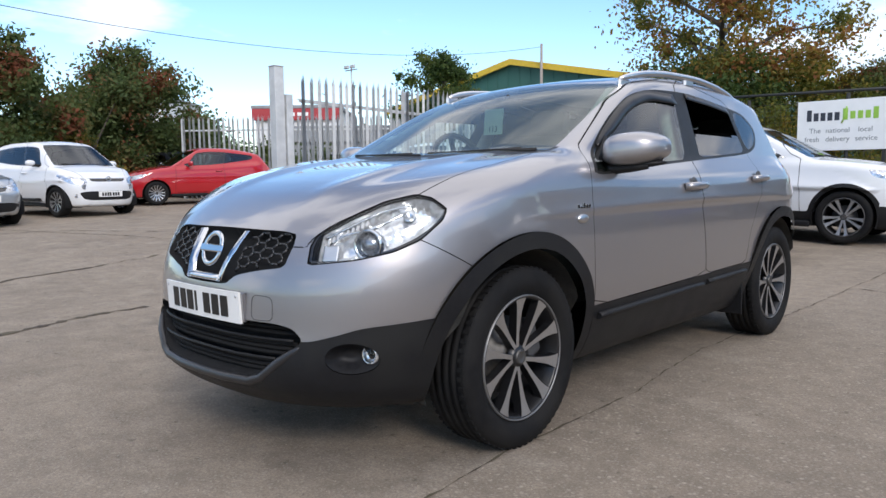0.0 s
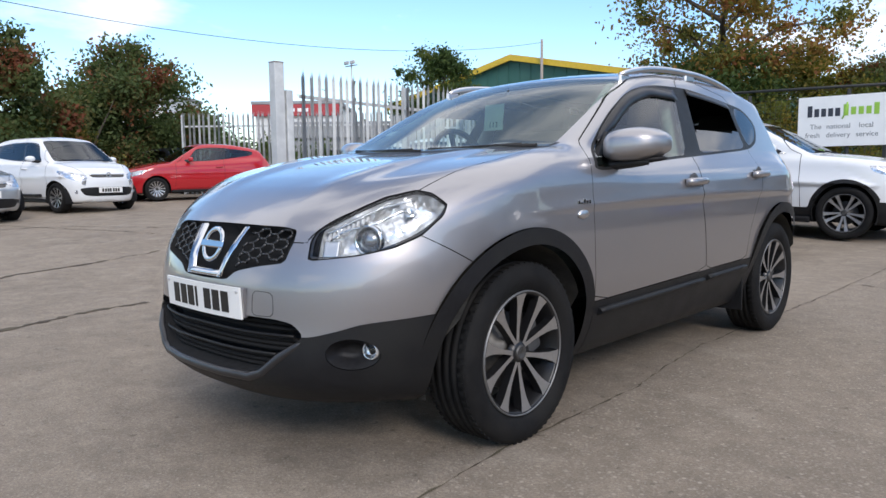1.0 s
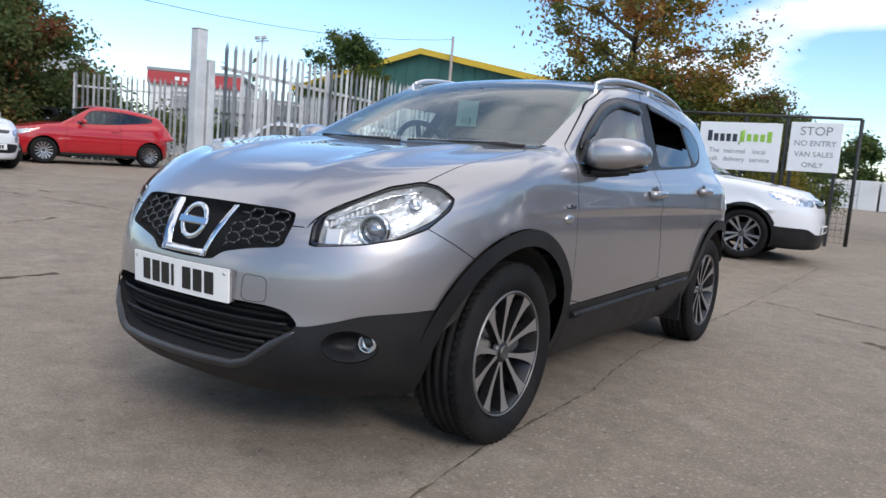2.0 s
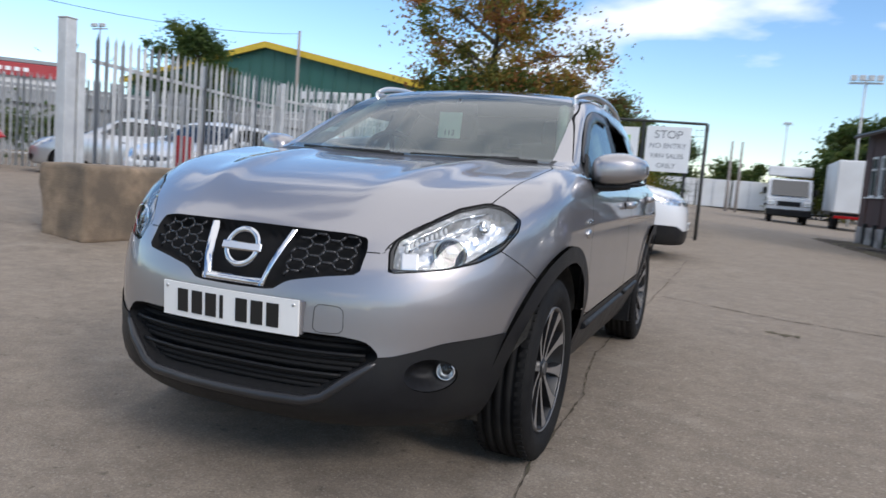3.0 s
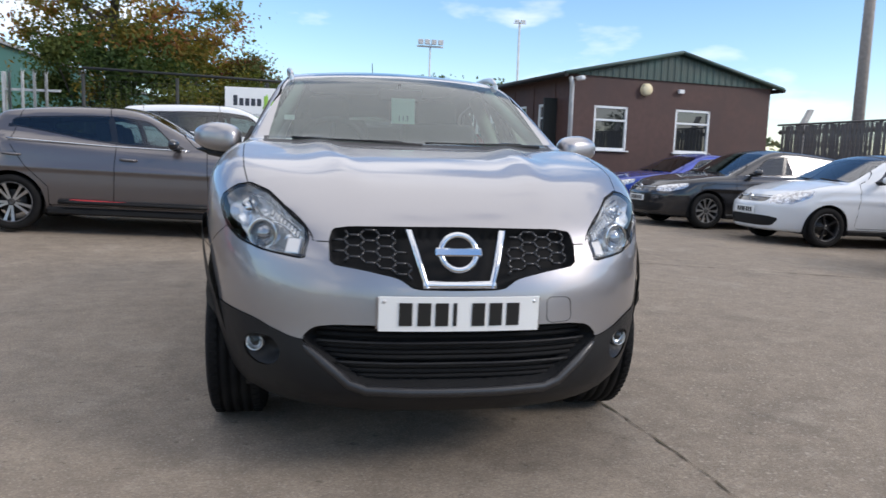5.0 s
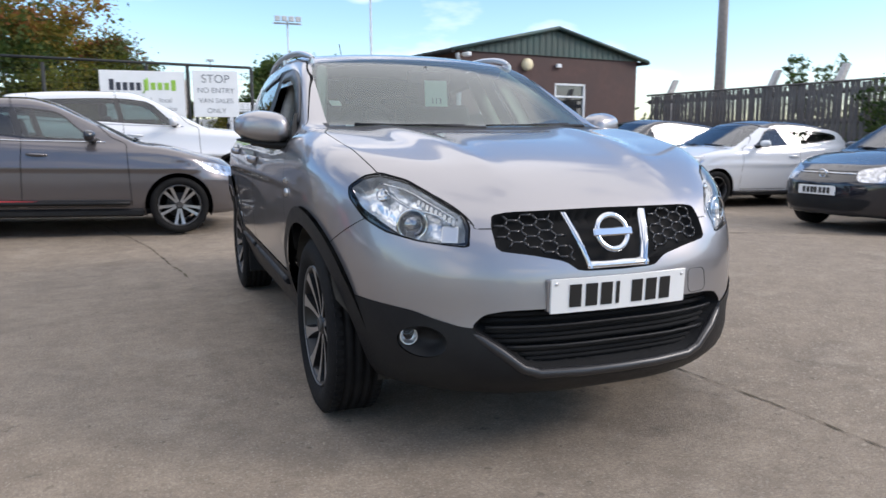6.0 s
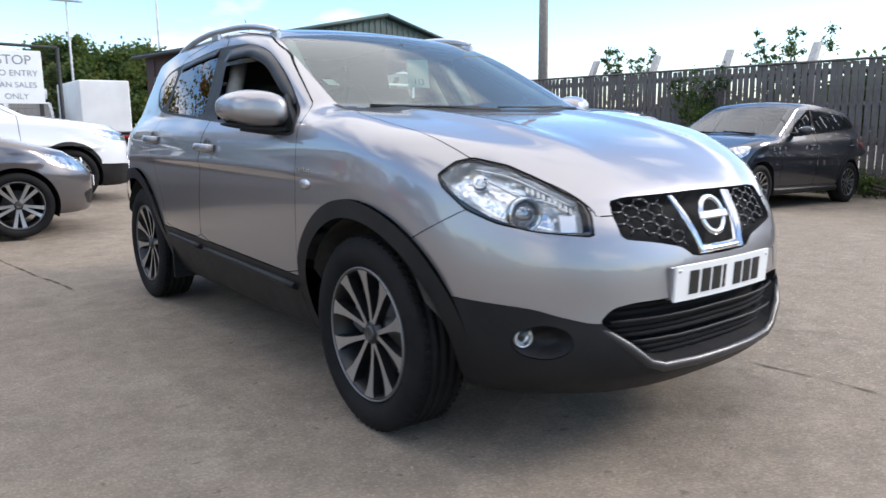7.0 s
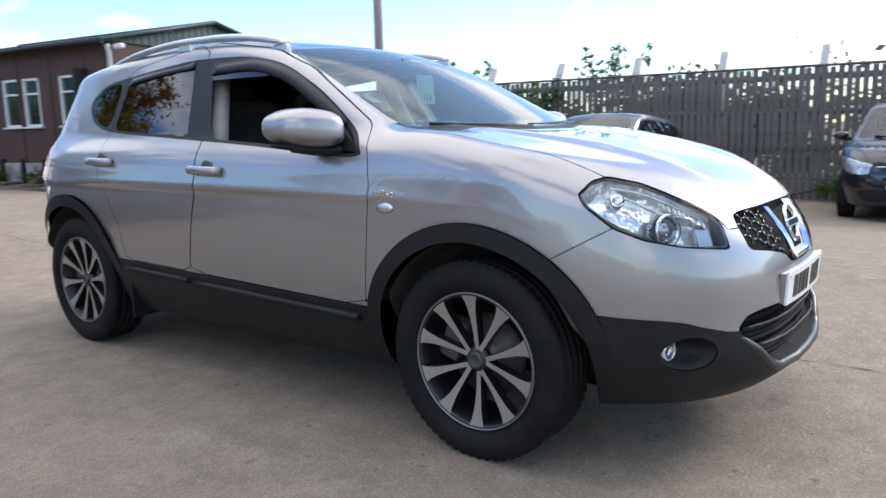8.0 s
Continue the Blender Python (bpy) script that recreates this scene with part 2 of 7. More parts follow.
M["wire"] = shader("black_wire", (0.02, 0.02, 0.02), 0.7)
M["orange"] = shader("orange_plastic", (0.7, 0.16, 0.03), 0.5)


def leafy(name, ramp, rough=0.75):
    """Leaf colours picked at random for each leaf."""
    m = bpy.data.materials.new(name)
    m.use_nodes = True
    n, l = m.node_tree.nodes, m.node_tree.links
    b = n["Principled BSDF"]
    g, r = n.new("ShaderNodeNewGeometry"), n.new("ShaderNodeValToRGB")
    r.color_ramp.interpolation = "LINEAR"
    while len(r.color_ramp.elements) < len(ramp):
        r.color_ramp.elements.new(0.5)
    for e, (p, c) in zip(r.color_ramp.elements, ramp):
        e.position, e.color = p, (*c, 1)
    tc, big, add = n.new("ShaderNodeTexCoord"), n.new("ShaderNodeTexNoise"), n.new("ShaderNodeMath")
    big.inputs["Scale"].default_value, big.inputs["Detail"].default_value = 0.7, 5
    l.new(tc.outputs["Object"], big.inputs["Vector"])
    wide = n.new("ShaderNodeMapRange")
    wide.inputs["From Min"].default_value, wide.inputs["From Max"].default_value = 0.3, 0.7
    wide.inputs["To Min"].default_value, wide.inputs["To Max"].default_value = -0.15, 1.0
    l.new(big.outputs["Fac"], wide.inputs["Value"])
    l.new(wide.outputs["Result"], add.inputs[0])
    some = n.new("ShaderNodeMath")
    some.operation, some.inputs[1].default_value = "MULTIPLY", 0.45
    l.new(g.outputs["Random Per Island"], some.inputs[0])
    l.new(some.outputs["Value"], add.inputs[1])
    l.new(add.outputs["Value"], r.inputs["Fac"])
    l.new(r.outputs["Color"], b.inputs["Base Color"])
    b.inputs["Roughness"].default_value = rough
    thin, both = n.new("ShaderNodeBsdfTranslucent"), n.new("ShaderNodeMixShader")
    l.new(r.outputs["Color"], thin.inputs["Color"])
    both.inputs["Fac"].default_value = 0.5
    l.new(b.outputs["BSDF"], both.inputs[1])
    l.new(thin.outputs["BSDF"], both.inputs[2])
    l.new(both.outputs["Shader"], n["Material Output"].inputs["Surface"])
    return m


M["autumn"] = leafy("autumn_leaves", [(0.0, (0.06, 0.095, 0.025)), (0.45, (0.15, 0.155, 0.03)), (0.75, (0.29, 0.19, 0.035)), (1.0, (0.30, 0.12, 0.045))])
M["rusty"] = leafy("rust_and_green_leaves", [(0.0, (0.05, 0.085, 0.026)), (0.6, (0.085, 0.12, 0.034)), (0.9, (0.14, 0.11, 0.035)), (1.0, (0.22, 0.075, 0.035))])
M["green"] = leafy("green_leaves", [(0.0, (0.027, 0.053, 0.015)), (0.6, (0.060, 0.105, 0.022)), (1.0, (0.112, 0.135, 0.030))])
M["olive"] = leafy("olive_leaves", [(0.0, (0.051, 0.076, 0.014)), (0.6, (0.128, 0.145, 0.020)), (1.0, (0.272, 0.187, 0.024))])
M["far"] = leafy("far_woods_leaves", [(0.0, (0.040, 0.064, 0.032)), (0.7, (0.072, 0.096, 0.045)), (1.0, (0.144, 0.120, 0.048))])


def yard():
    """Old concrete: aggregate, dark wear, oil marks; a rougher, paler slab beyond the joint."""
    m = bpy.data.materials.new("yard_concrete")
    m.use_nodes = True
    n, l = m.node_tree.nodes, m.node_tree.links
    b = n["Principled BSDF"]
    b.inputs["Roughness"].default_value, b.inputs["Specular IOR Level"].default_value = 0.85, 0.35
    tc = n.new("ShaderNodeTexCoord")

    def tex(kind, s, d=6, rough=0.6):
        t = n.new(kind)
        t.inputs["Scale"].default_value = s
        if kind == "ShaderNodeTexNoise":
            t.inputs["Detail"].default_value, t.inputs["Roughness"].default_value = d, rough
        l.new(tc.outputs["Object"], t.inputs["Vector"])
        return t

    def rng(v, a, c, lo=0.0, hi=1.0):
        r = n.new("ShaderNodeMapRange")
        for k, x in zip(("From Min", "From Max", "To Min", "To Max"), (a, c, lo, hi)):
            r.inputs[k].default_value = x
        l.new(v, r.inputs["Value"])
        return r.outputs["Result"]

    def mix(f, a, c, mode="MIX"):
        x = n.new("ShaderNodeMix")
        x.data_type, x.blend_type = "RGBA", mode
        l.new(f, x.inputs["Factor"]) if not isinstance(f, float) else setattr(x.inputs["Factor"], "default_value", f)
        for s, v in (("A", a), ("B", c)):
            if isinstance(v, tuple):
                x.inputs[s].default_value = (*v, 1)
            else:
                l.new(v, x.inputs[s])
        return x.outputs["Result"]

    base = mix(rng(tex("ShaderNodeTexNoise", 0.35, 7).outputs["Fac"], 0.35, 0.65), (0.252, 0.204, 0.156), (0.36, 0.294, 0.226))
    base = mix(rng(tex("ShaderNodeTexNoise", 2.6, 9, 0.7).outputs["Fac"], 0.38, 0.68), base, (0.405, 0.333, 0.256))
    sep = n.new("ShaderNodeSeparateXYZ")
    l.new(tc.outputs["Object"], sep.inputs["Vector"])
    slab = rng(sep.outputs["X"], 0.80, 0.83)
    base = mix(slab, base, mix(0.5, base, (0.325, 0.267, 0.206)))
    stain = n.new("ShaderNodeMath")
    stain.operation = "MULTIPLY"
    l.new(rng(tex("ShaderNodeTexNoise", 0.9, 8, 0.7).outputs["Fac"], 0.56, 0.72), stain.inputs[0])
    stain.inputs[1].default_value = 0.6
    base = mix(stain.outputs["Value"], base, (0.10, 0.084, 0.068))
    patch = tex("ShaderNodeTexNoise", 6.5, 10, 0.75)
    base = mix(rng(patch.outputs["Fac"], 0.40, 0.60), mix(0.38, base, (0.13, 0.106, 0.08)), base)
    pale = tex("ShaderNodeTexNoise", 1.7, 8, 0.65)
    base = mix(rng(pale.outputs["Fac"], 0.56, 0.66), base, mix(0.45, base, (0.45, 0.385, 0.31)))
    pits = tex("ShaderNodeTexNoise", 15, 3, 0.6)
    base = mix(rng(pits.outputs["Fac"], 0.655, 0.70), base, mix(0.6, base, (0.07, 0.057, 0.045)))
    grit = tex("ShaderNodeTexNoise", 95, 4, 0.75)
    base = mix(rng(grit.outputs["Fac"], 0.36, 0.66), mix(0.55, base, (0.09, 0.075, 0.058)), base)
    coarse = tex("ShaderNodeTexNoise", 28, 6, 0.8)
    base = mix(rng(coarse.outputs["Fac"], 0.34, 0.56), mix(0.45, base, (0.15, 0.122, 0.095)), base)
    stones = tex("ShaderNodeTexVoronoi", 58)
    base = mix(rng(stones.outputs["Distance"], 0.16, 0.30), mix(0.3, base, (0.46, 0.42, 0.36)), base)
    chips = tex("ShaderNodeTexVoronoi", 34)
    shown = n.new("ShaderNodeMath")
    shown.operation = "MULTIPLY"
    l.new(rng(chips.outputs["Distance"], 0.34, 0.14), shown.inputs[0])
    l.new(rng(sep.outputs["X"], 0.80, 0.83, 0.08, 0.62), shown.inputs[1])
    hue = n.new("ShaderNodeMix")
    hue.data_type = "RGBA"
    l.new(chips.outputs["Color"], hue.inputs["Factor"])
    hue.inputs["A"].default_value, hue.inputs["B"].default_value = (0.17, 0.14, 0.11, 1), (0.5, 0.435, 0.36, 1)
    base = mix(shown.outputs["Value"], base, hue.outputs["Result"])
    l.new(base, b.inputs["Base Color"])
    bp = n.new("ShaderNodeBump")
    bp.inputs["Strength"].default_value, bp.inputs["Distance"].default_value = 0.6, 0.012
    l.new(tex("ShaderNodeTexNoise", 45, 9, 0.8).outputs["Fac"], bp.inputs["Height"])
    l.new(bp.outputs["Normal"], b.inputs["Normal"])
    return m


M["concrete"] = yard()
M["gritstone"] = shader("grit_stone", (0.34, 0.29, 0.23), 0.95, var=0.4, scale=60)


# ---- car shapes ----
def curve(v, keys):
    """Smooth curve through (position, value) keys (monotone cubic)."""
    k = np.array(keys, float)
    px, py = k[:, 0], k[:, 1]
    h = np.diff(px)
    s = np.diff(py) / h
    m = np.zeros(len(px))
    m[0], m[-1] = s[0], s[-1]
    for i in range(1, len(px) - 1):
        m[i] = 0 if s[i - 1] * s[i] <= 0 else 2 * s[i - 1] * s[i] / (s[i - 1] + s[i])
    v = np.clip(v, px[0], px[-1])
    i = np.clip(np.searchsorted(px, v) - 1, 0, len(h) - 1)
    t = (v - px[i]) / h[i]
    return ((2 * t ** 3 - 3 * t ** 2 + 1) * py[i] + (t ** 3 - 2 * t ** 2 + t) * h[i] * m[i]
            + (3 * t ** 2 - 2 * t ** 3) * py[i + 1] + (t ** 3 - t ** 2) * h[i] * m[i + 1])


def smax(a, b, k):
    h = np.clip(0.5 + 0.5 * (a - b) / k, 0, 1)
    return b + (a - b) * h + k * h * (1 - h)


def smin(a, b, k):
    return -smax(-a, -b, k)


def hero_field(x, y, z):
    """Below 0 inside the crossover's body. Front axle at y = 0, nose towards -y."""
    ax = np.abs(x)
    wide = curve(z, [(0.15, 0.70), (0.3, 0.80), (0.5, 0.86), (0.62, 0.872), (0.8, 0.878), (0.95, 0.872), (1.05, 0.85), (1.15, 0.80), (1.3, 0.7)])
    nose = curve(z, [(0.2, -0.72), (0.27, -0.81), (0.33, -0.865), (0.38, -0.87), (0.52, -0.85), (0.64, -0.838), (0.72, -0.815), (0.8, -0.775), (0.87, -0.74), (1.0, -0.6)])
    tail = curve(z, [(0.2, 3.3), (0.4, 3.42), (0.65, 3.44), (0.75, 3.4), (0.95, 3.36), (1.1, 3.32), (1.3, 3.25)])
    y0, y1 = 0.05, 2.65
    u = np.where(y < y0, np.clip((y0 - y) / (y0 - nose), 0, 3), np.clip((y - y1) / (tail - y1), 0, 3))
    side = ((np.maximum(ax, 1e-6) / wide) ** 2.75 + u ** 2.3) ** (1 / 2.5)
    side = (side - 1) * 0.8
    crown = curve(y, [(-0.8, 0.85), (-0.7, 0.905), (-0.55, 0.972), (-0.4, 1.02), (-0.1, 1.078), (0.25, 1.112), (0.6, 1.12), (2.0, 1.13), (3.4, 1.15)])
    drop = curve(y, [(-0.8, 0.1), (-0.42, 0.03), (-0.06, 0.012), (0.3, -0.01), (0.8, 0.02), (3.4, 0.03)])
    ridge = 0.014 * np.exp(-((ax - 0.40 - 0.12 * np.clip(y, -1, 1)) / 0.07) ** 2) * np.clip((y + 0.75) / 0.5, 0, 1) * np.clip((0.7 - y) / 0.5, 0, 1)
    top = z - (crown - drop * (ax / 0.7) ** 2.5 + ridge)
    body = smax(side, top, 0.11)
    body = smax(body, 0.22 - z, 0.05)
    # glasshouse
    screen = (0.235 + 2.0 * (z - 1.10) + 0.11 * (ax / 0.66) ** 2 - y) * 0.45
    flank = ax - (0.815 - 0.42 * (z - 1.07) - 0.02 * np.clip(y - 1.6, -2, 2) ** 2 - 0.03 * np.clip(y - 2.3, 0, 2) ** 2)
    roof = z - curve(y, [(0.6, 1.36), (1.0, 1.485), (1.25, 1.542), (1.5, 1.575), (1.85, 1.59), (2.3, 1.575), (2.8, 1.52), (3.1, 1.46), (3.4, 1.4)]) + 0.035 * (ax / 0.6) ** 2
    rear = (y - (3.33 - 0.62 * np.clip(z - 1.02, -0.2, 0.36) - 0.22 * (ax / 0.66) ** 2.5)) * 0.8
    glass = smax(smax(screen, flank, 0.045), smax(roof, rear, 0.08), 0.055)
    return smin(body, smax(glass, 0.9 - z, 0.02), 0.045)


# ---- car building ----
def sdf(u, v, poly):
    """Signed distance to a 2D outline, below 0 inside."""
    p = np.array(poly, float)
    q = np.roll(p, -1, 0)
    best, inside = np.full(u.shape, 1e9), np.zeros(u.shape, bool)
    for (x0, y0), (x1, y1) in zip(p, q):
        ex, ey = x1 - x0, y1 - y0
        t = np.clip(((u - x0) * ex + (v - y0) * ey) / (ex * ex + ey * ey + 1e-12), 0, 1)
        best = np.minimum(best, (u - x0 - t * ex) ** 2 + (v - y0 - t * ey) ** 2)
        inside ^= ((y0 > v) != (y1 > v)) & (u < ex * (v - y0) / (ey if abs(ey) > 1e-12 else 1e-12) + x0)
    d = np.sqrt(best)
    return np.where(inside, -d, d)


def soft(poly, n=2, r=0.25):
    """Rounds an outline's corners."""
    for _ in range(n):
        out = []
        for (x0, y0), (x1, y1) in zip(poly, poly[1:] + poly[:1]):
            out += [(x0 + r * (x1 - x0), y0 + r * (y1 - y0)), (x1 - r * (x1 - x0), y1 - r * (y1 - y0))]
        poly = out
    return poly


class Shell:
    """A car's skin found along rays from a spine, cut into panels by outlines."""

    def __init__(self, field, y0, y1, zc, around, front, middle, back, reach=1.6):
        self.field = field
        low, up = around
        half = np.concatenate([np.linspace(-90, -32, low, endpoint=False), np.linspace(-32, 90, up)])
        th = np.radians(np.concatenate([half, 180 - half[-2:0:-1]]))
        rows = [(y0, -a) for a in np.linspace(90, 0, front, endpoint=False)[1:]] + [(y, 0.0) for y in np.linspace(y0, y1, middle)]
        rows += [(y1, a) for a in np.linspace(0, 90, back, endpoint=False)[1:]]
        oy = np.array([r[0] for r in rows])[:, None]
        ph = np.radians([r[1] for r in rows])[:, None]
        dx, dz = np.cos(ph) * np.cos(th), np.cos(ph) * np.sin(th)
        dy = np.broadcast_to(np.sin(ph), dx.shape)
        n, m = dx.shape
        d = np.stack([dx, dy, dz], -1).reshape(-1, 3)
        o = np.stack([np.zeros((n, m)), np.broadcast_to(oy, (n, m)), np.full((n, m), zc)], -1).reshape(-1, 3)
        ends_o = np.array([[0, y0, zc], [0, y1, zc]])
        ends_d = np.array([[0, -1.0, 0], [0, 1.0, 0]])
        o, d = np.vstack([o, ends_o]), np.vstack([d, ends_d])
        lo, hi = np.zeros(len(o)), np.full(len(o), reach)
        found = np.zeros(len(o), bool)
        for s in np.linspace(0.15, reach, 22):
            p = o + s * d
            f = self.at(p)
            new_out = (f > 0) & ~found
            hi[new_out], found[new_out] = s, True
            lo[~found] = s
        for _ in range(14):
            mid = (lo + hi) / 2
            out = self.at(o + mid[:, None] * d) > 0
            hi, lo = np.where(out, mid, hi), np.where(out, lo, mid)
        co = o + ((lo + hi) / 2)[:, None] * d
        faces = []
        for i in range(n - 1):
            for k in range(m):
                k2 = (k + 1) % m
                faces.append((i * m + k, (i + 1) * m + k, (i + 1) * m + k2, i * m + k2))
        for k in range(m):
            k2 = (k + 1) % m
            faces.append((n * m, k, k2))
            faces.append((n * m + 1, (n - 1) * m + k2, (n - 1) * m + k))
        me = bpy.data.meshes.new("skin")
        me.from_pydata(co.tolist(), [], faces)
        self.bm = bmesh.new()
        self.bm.from_mesh(me)
        bpy.data.meshes.remove(me)
        self.tag = self.bm.faces.layers.int.new("panel")
        self.groups = {}

    def at(self, p):
        return self.field(p[:, 0], p[:, 1], p[:, 2])

    def normal(self, p):
        e = 0.004
        g = np.stack([self.at(p + e * np.eye(3)[i]) - self.at(p - e * np.eye(3)[i]) for i in range(3)], -1)
        return g / np.maximum(np.linalg.norm(g, axis=1, keepdims=True), 1e-9)

    def arrays(self):
        bm = self.bm
        bm.verts.index_update()
        bm.edges.index_update()
        bm.faces.index_update()
        me = bpy.data.meshes.new("scan")
        bm.to_mesh(me)
        co, ed = np.empty(len(me.vertices) * 3), np.empty(len(me.edges) * 2, int)
        me.vertices.foreach_get("co", co)
        me.edges.foreach_get("vertices", ed)
        mid, lab = np.empty(len(me.polygons) * 3), np.empty(len(me.polygons), int)
        me.polygons.foreach_get("center", mid)
        me.attributes["panel"].data.foreach_get("value", lab)
        bpy.data.meshes.remove(me)
        return co.reshape(-1, 3), ed.reshape(-1, 2), mid.reshape(-1, 3), lab

    def split(self, fun, only):
        bm, tag = self.bm, self.tag
        co, ed, mid, lab = self.arrays()
        f = fun(np.abs(co[:, 0]), co[:, 1], co[:, 2])
        f = np.where(np.abs(f) < 2e-5, 2e-5, f)
        hits = np.nonzero(f[ed[:, 0]] * f[ed[:, 1]] < 0)[0].tolist()
        bm.edges.ensure_lookup_table()
        cross = [e for e in (bm.edges[i] for i in hits) if any(q[tag] in only for q in e.link_faces)]
        fresh = set()
        for e in cross:
            a, b = e.verts
            fa, fb = float(f[a.index]), float(f[b.index])
            fresh.add(bmesh.utils.edge_split(e, a, fa / (fa - fb))[1])
        for face in {q for v in fresh for q in v.link_faces}:
            vs = [v for v in face.verts if v in fresh]
            if len(vs) == 2 and face[tag] in only:
                try:
                    bmesh.utils.face_split(face, vs[0], vs[1])
                except ValueError:
                    pass

    def region(self, fun, label, only=(0,), gap=0.0):
        """Faces inside fun get the label; with a gap, a groove of that half-width is left round them."""
        if gap:
            self.split(lambda x, y, z: fun(x, y, z) + gap, only)
            self.split(lambda x, y, z: fun(x, y, z) - gap, only)
        else:
            self.split(fun, only)
        co, ed, mid, lab = self.arrays()
        f = fun(np.abs(mid[:, 0]), mid[:, 1], mid[:, 2])
        ok = np.isin(lab, only)
        self.bm.faces.ensure_lookup_table()
        for i in np.nonzero(ok & (f < -gap))[0].tolist():
            self.bm.faces[i][self.tag] = label
        if gap:
            for i in np.nonzero(ok & (f >= -gap) & (f < gap))[0].tolist():
                self.bm.faces[i][self.tag] = 16

    def piece(self, label, sign=0, move=None, keep=None):
        """The mesh of a panel; sign picks one side, move(co, normal) shifts its points, keep(centres) thins it."""
        tag = self.tag
        if not self.groups:
            for q in self.bm.faces:
                self.groups.setdefault(q[tag], []).append(q)
        faces = self.groups.get(label, [])
        if sign:
            faces = [q for q in faces if q.calc_center_median().x * sign > 0]
        if keep and faces:
            ok = keep(np.array([q.calc_center_median()[:] for q in faces]))
            faces = [q for q, k in zip(faces, ok.tolist()) if k]
        if not faces:
            return None
        index, co, fs = {}, [], []
        for q in faces:
            row = []
            for v in q.verts:
                if v not in index:
                    index[v] = len(co)
                    co.append(v.co[:])
                row.append(index[v])
            fs.append(row)
        co = np.array(co)
        nor = self.normal(co)
        moved = co if move is None else move(co, nor)
        me = bpy.data.meshes.new("panel")
        me.from_pydata(moved.tolist(), [], fs)
        me.shade_smooth()
        if move is None:
            me.normals_split_custom_set_from_vertices(nor.tolist())
        return me


def front_y(field, x, z, y=-1.4, reach=1.0, step=0.004):
    """Where the nose lies at (x, z)."""
    s = np.arange(y, y + reach, step)
    f = field(np.full(s.shape, float(x)), s, np.full(s.shape, float(z)))
    return float(s[np.argmax(f < 0)]) if (f < 0).any() else float(y + reach)


def side_x(field, y, z, sign=1):
    s = np.arange(1.2, 0.2, -0.003)
    f = field(s, np.full(s.shape, float(y)), np.full(s.shape, float(z)))
    return sign * (float(s[np.argmax(f < 0)]) if (f < 0).any() else 0.3)


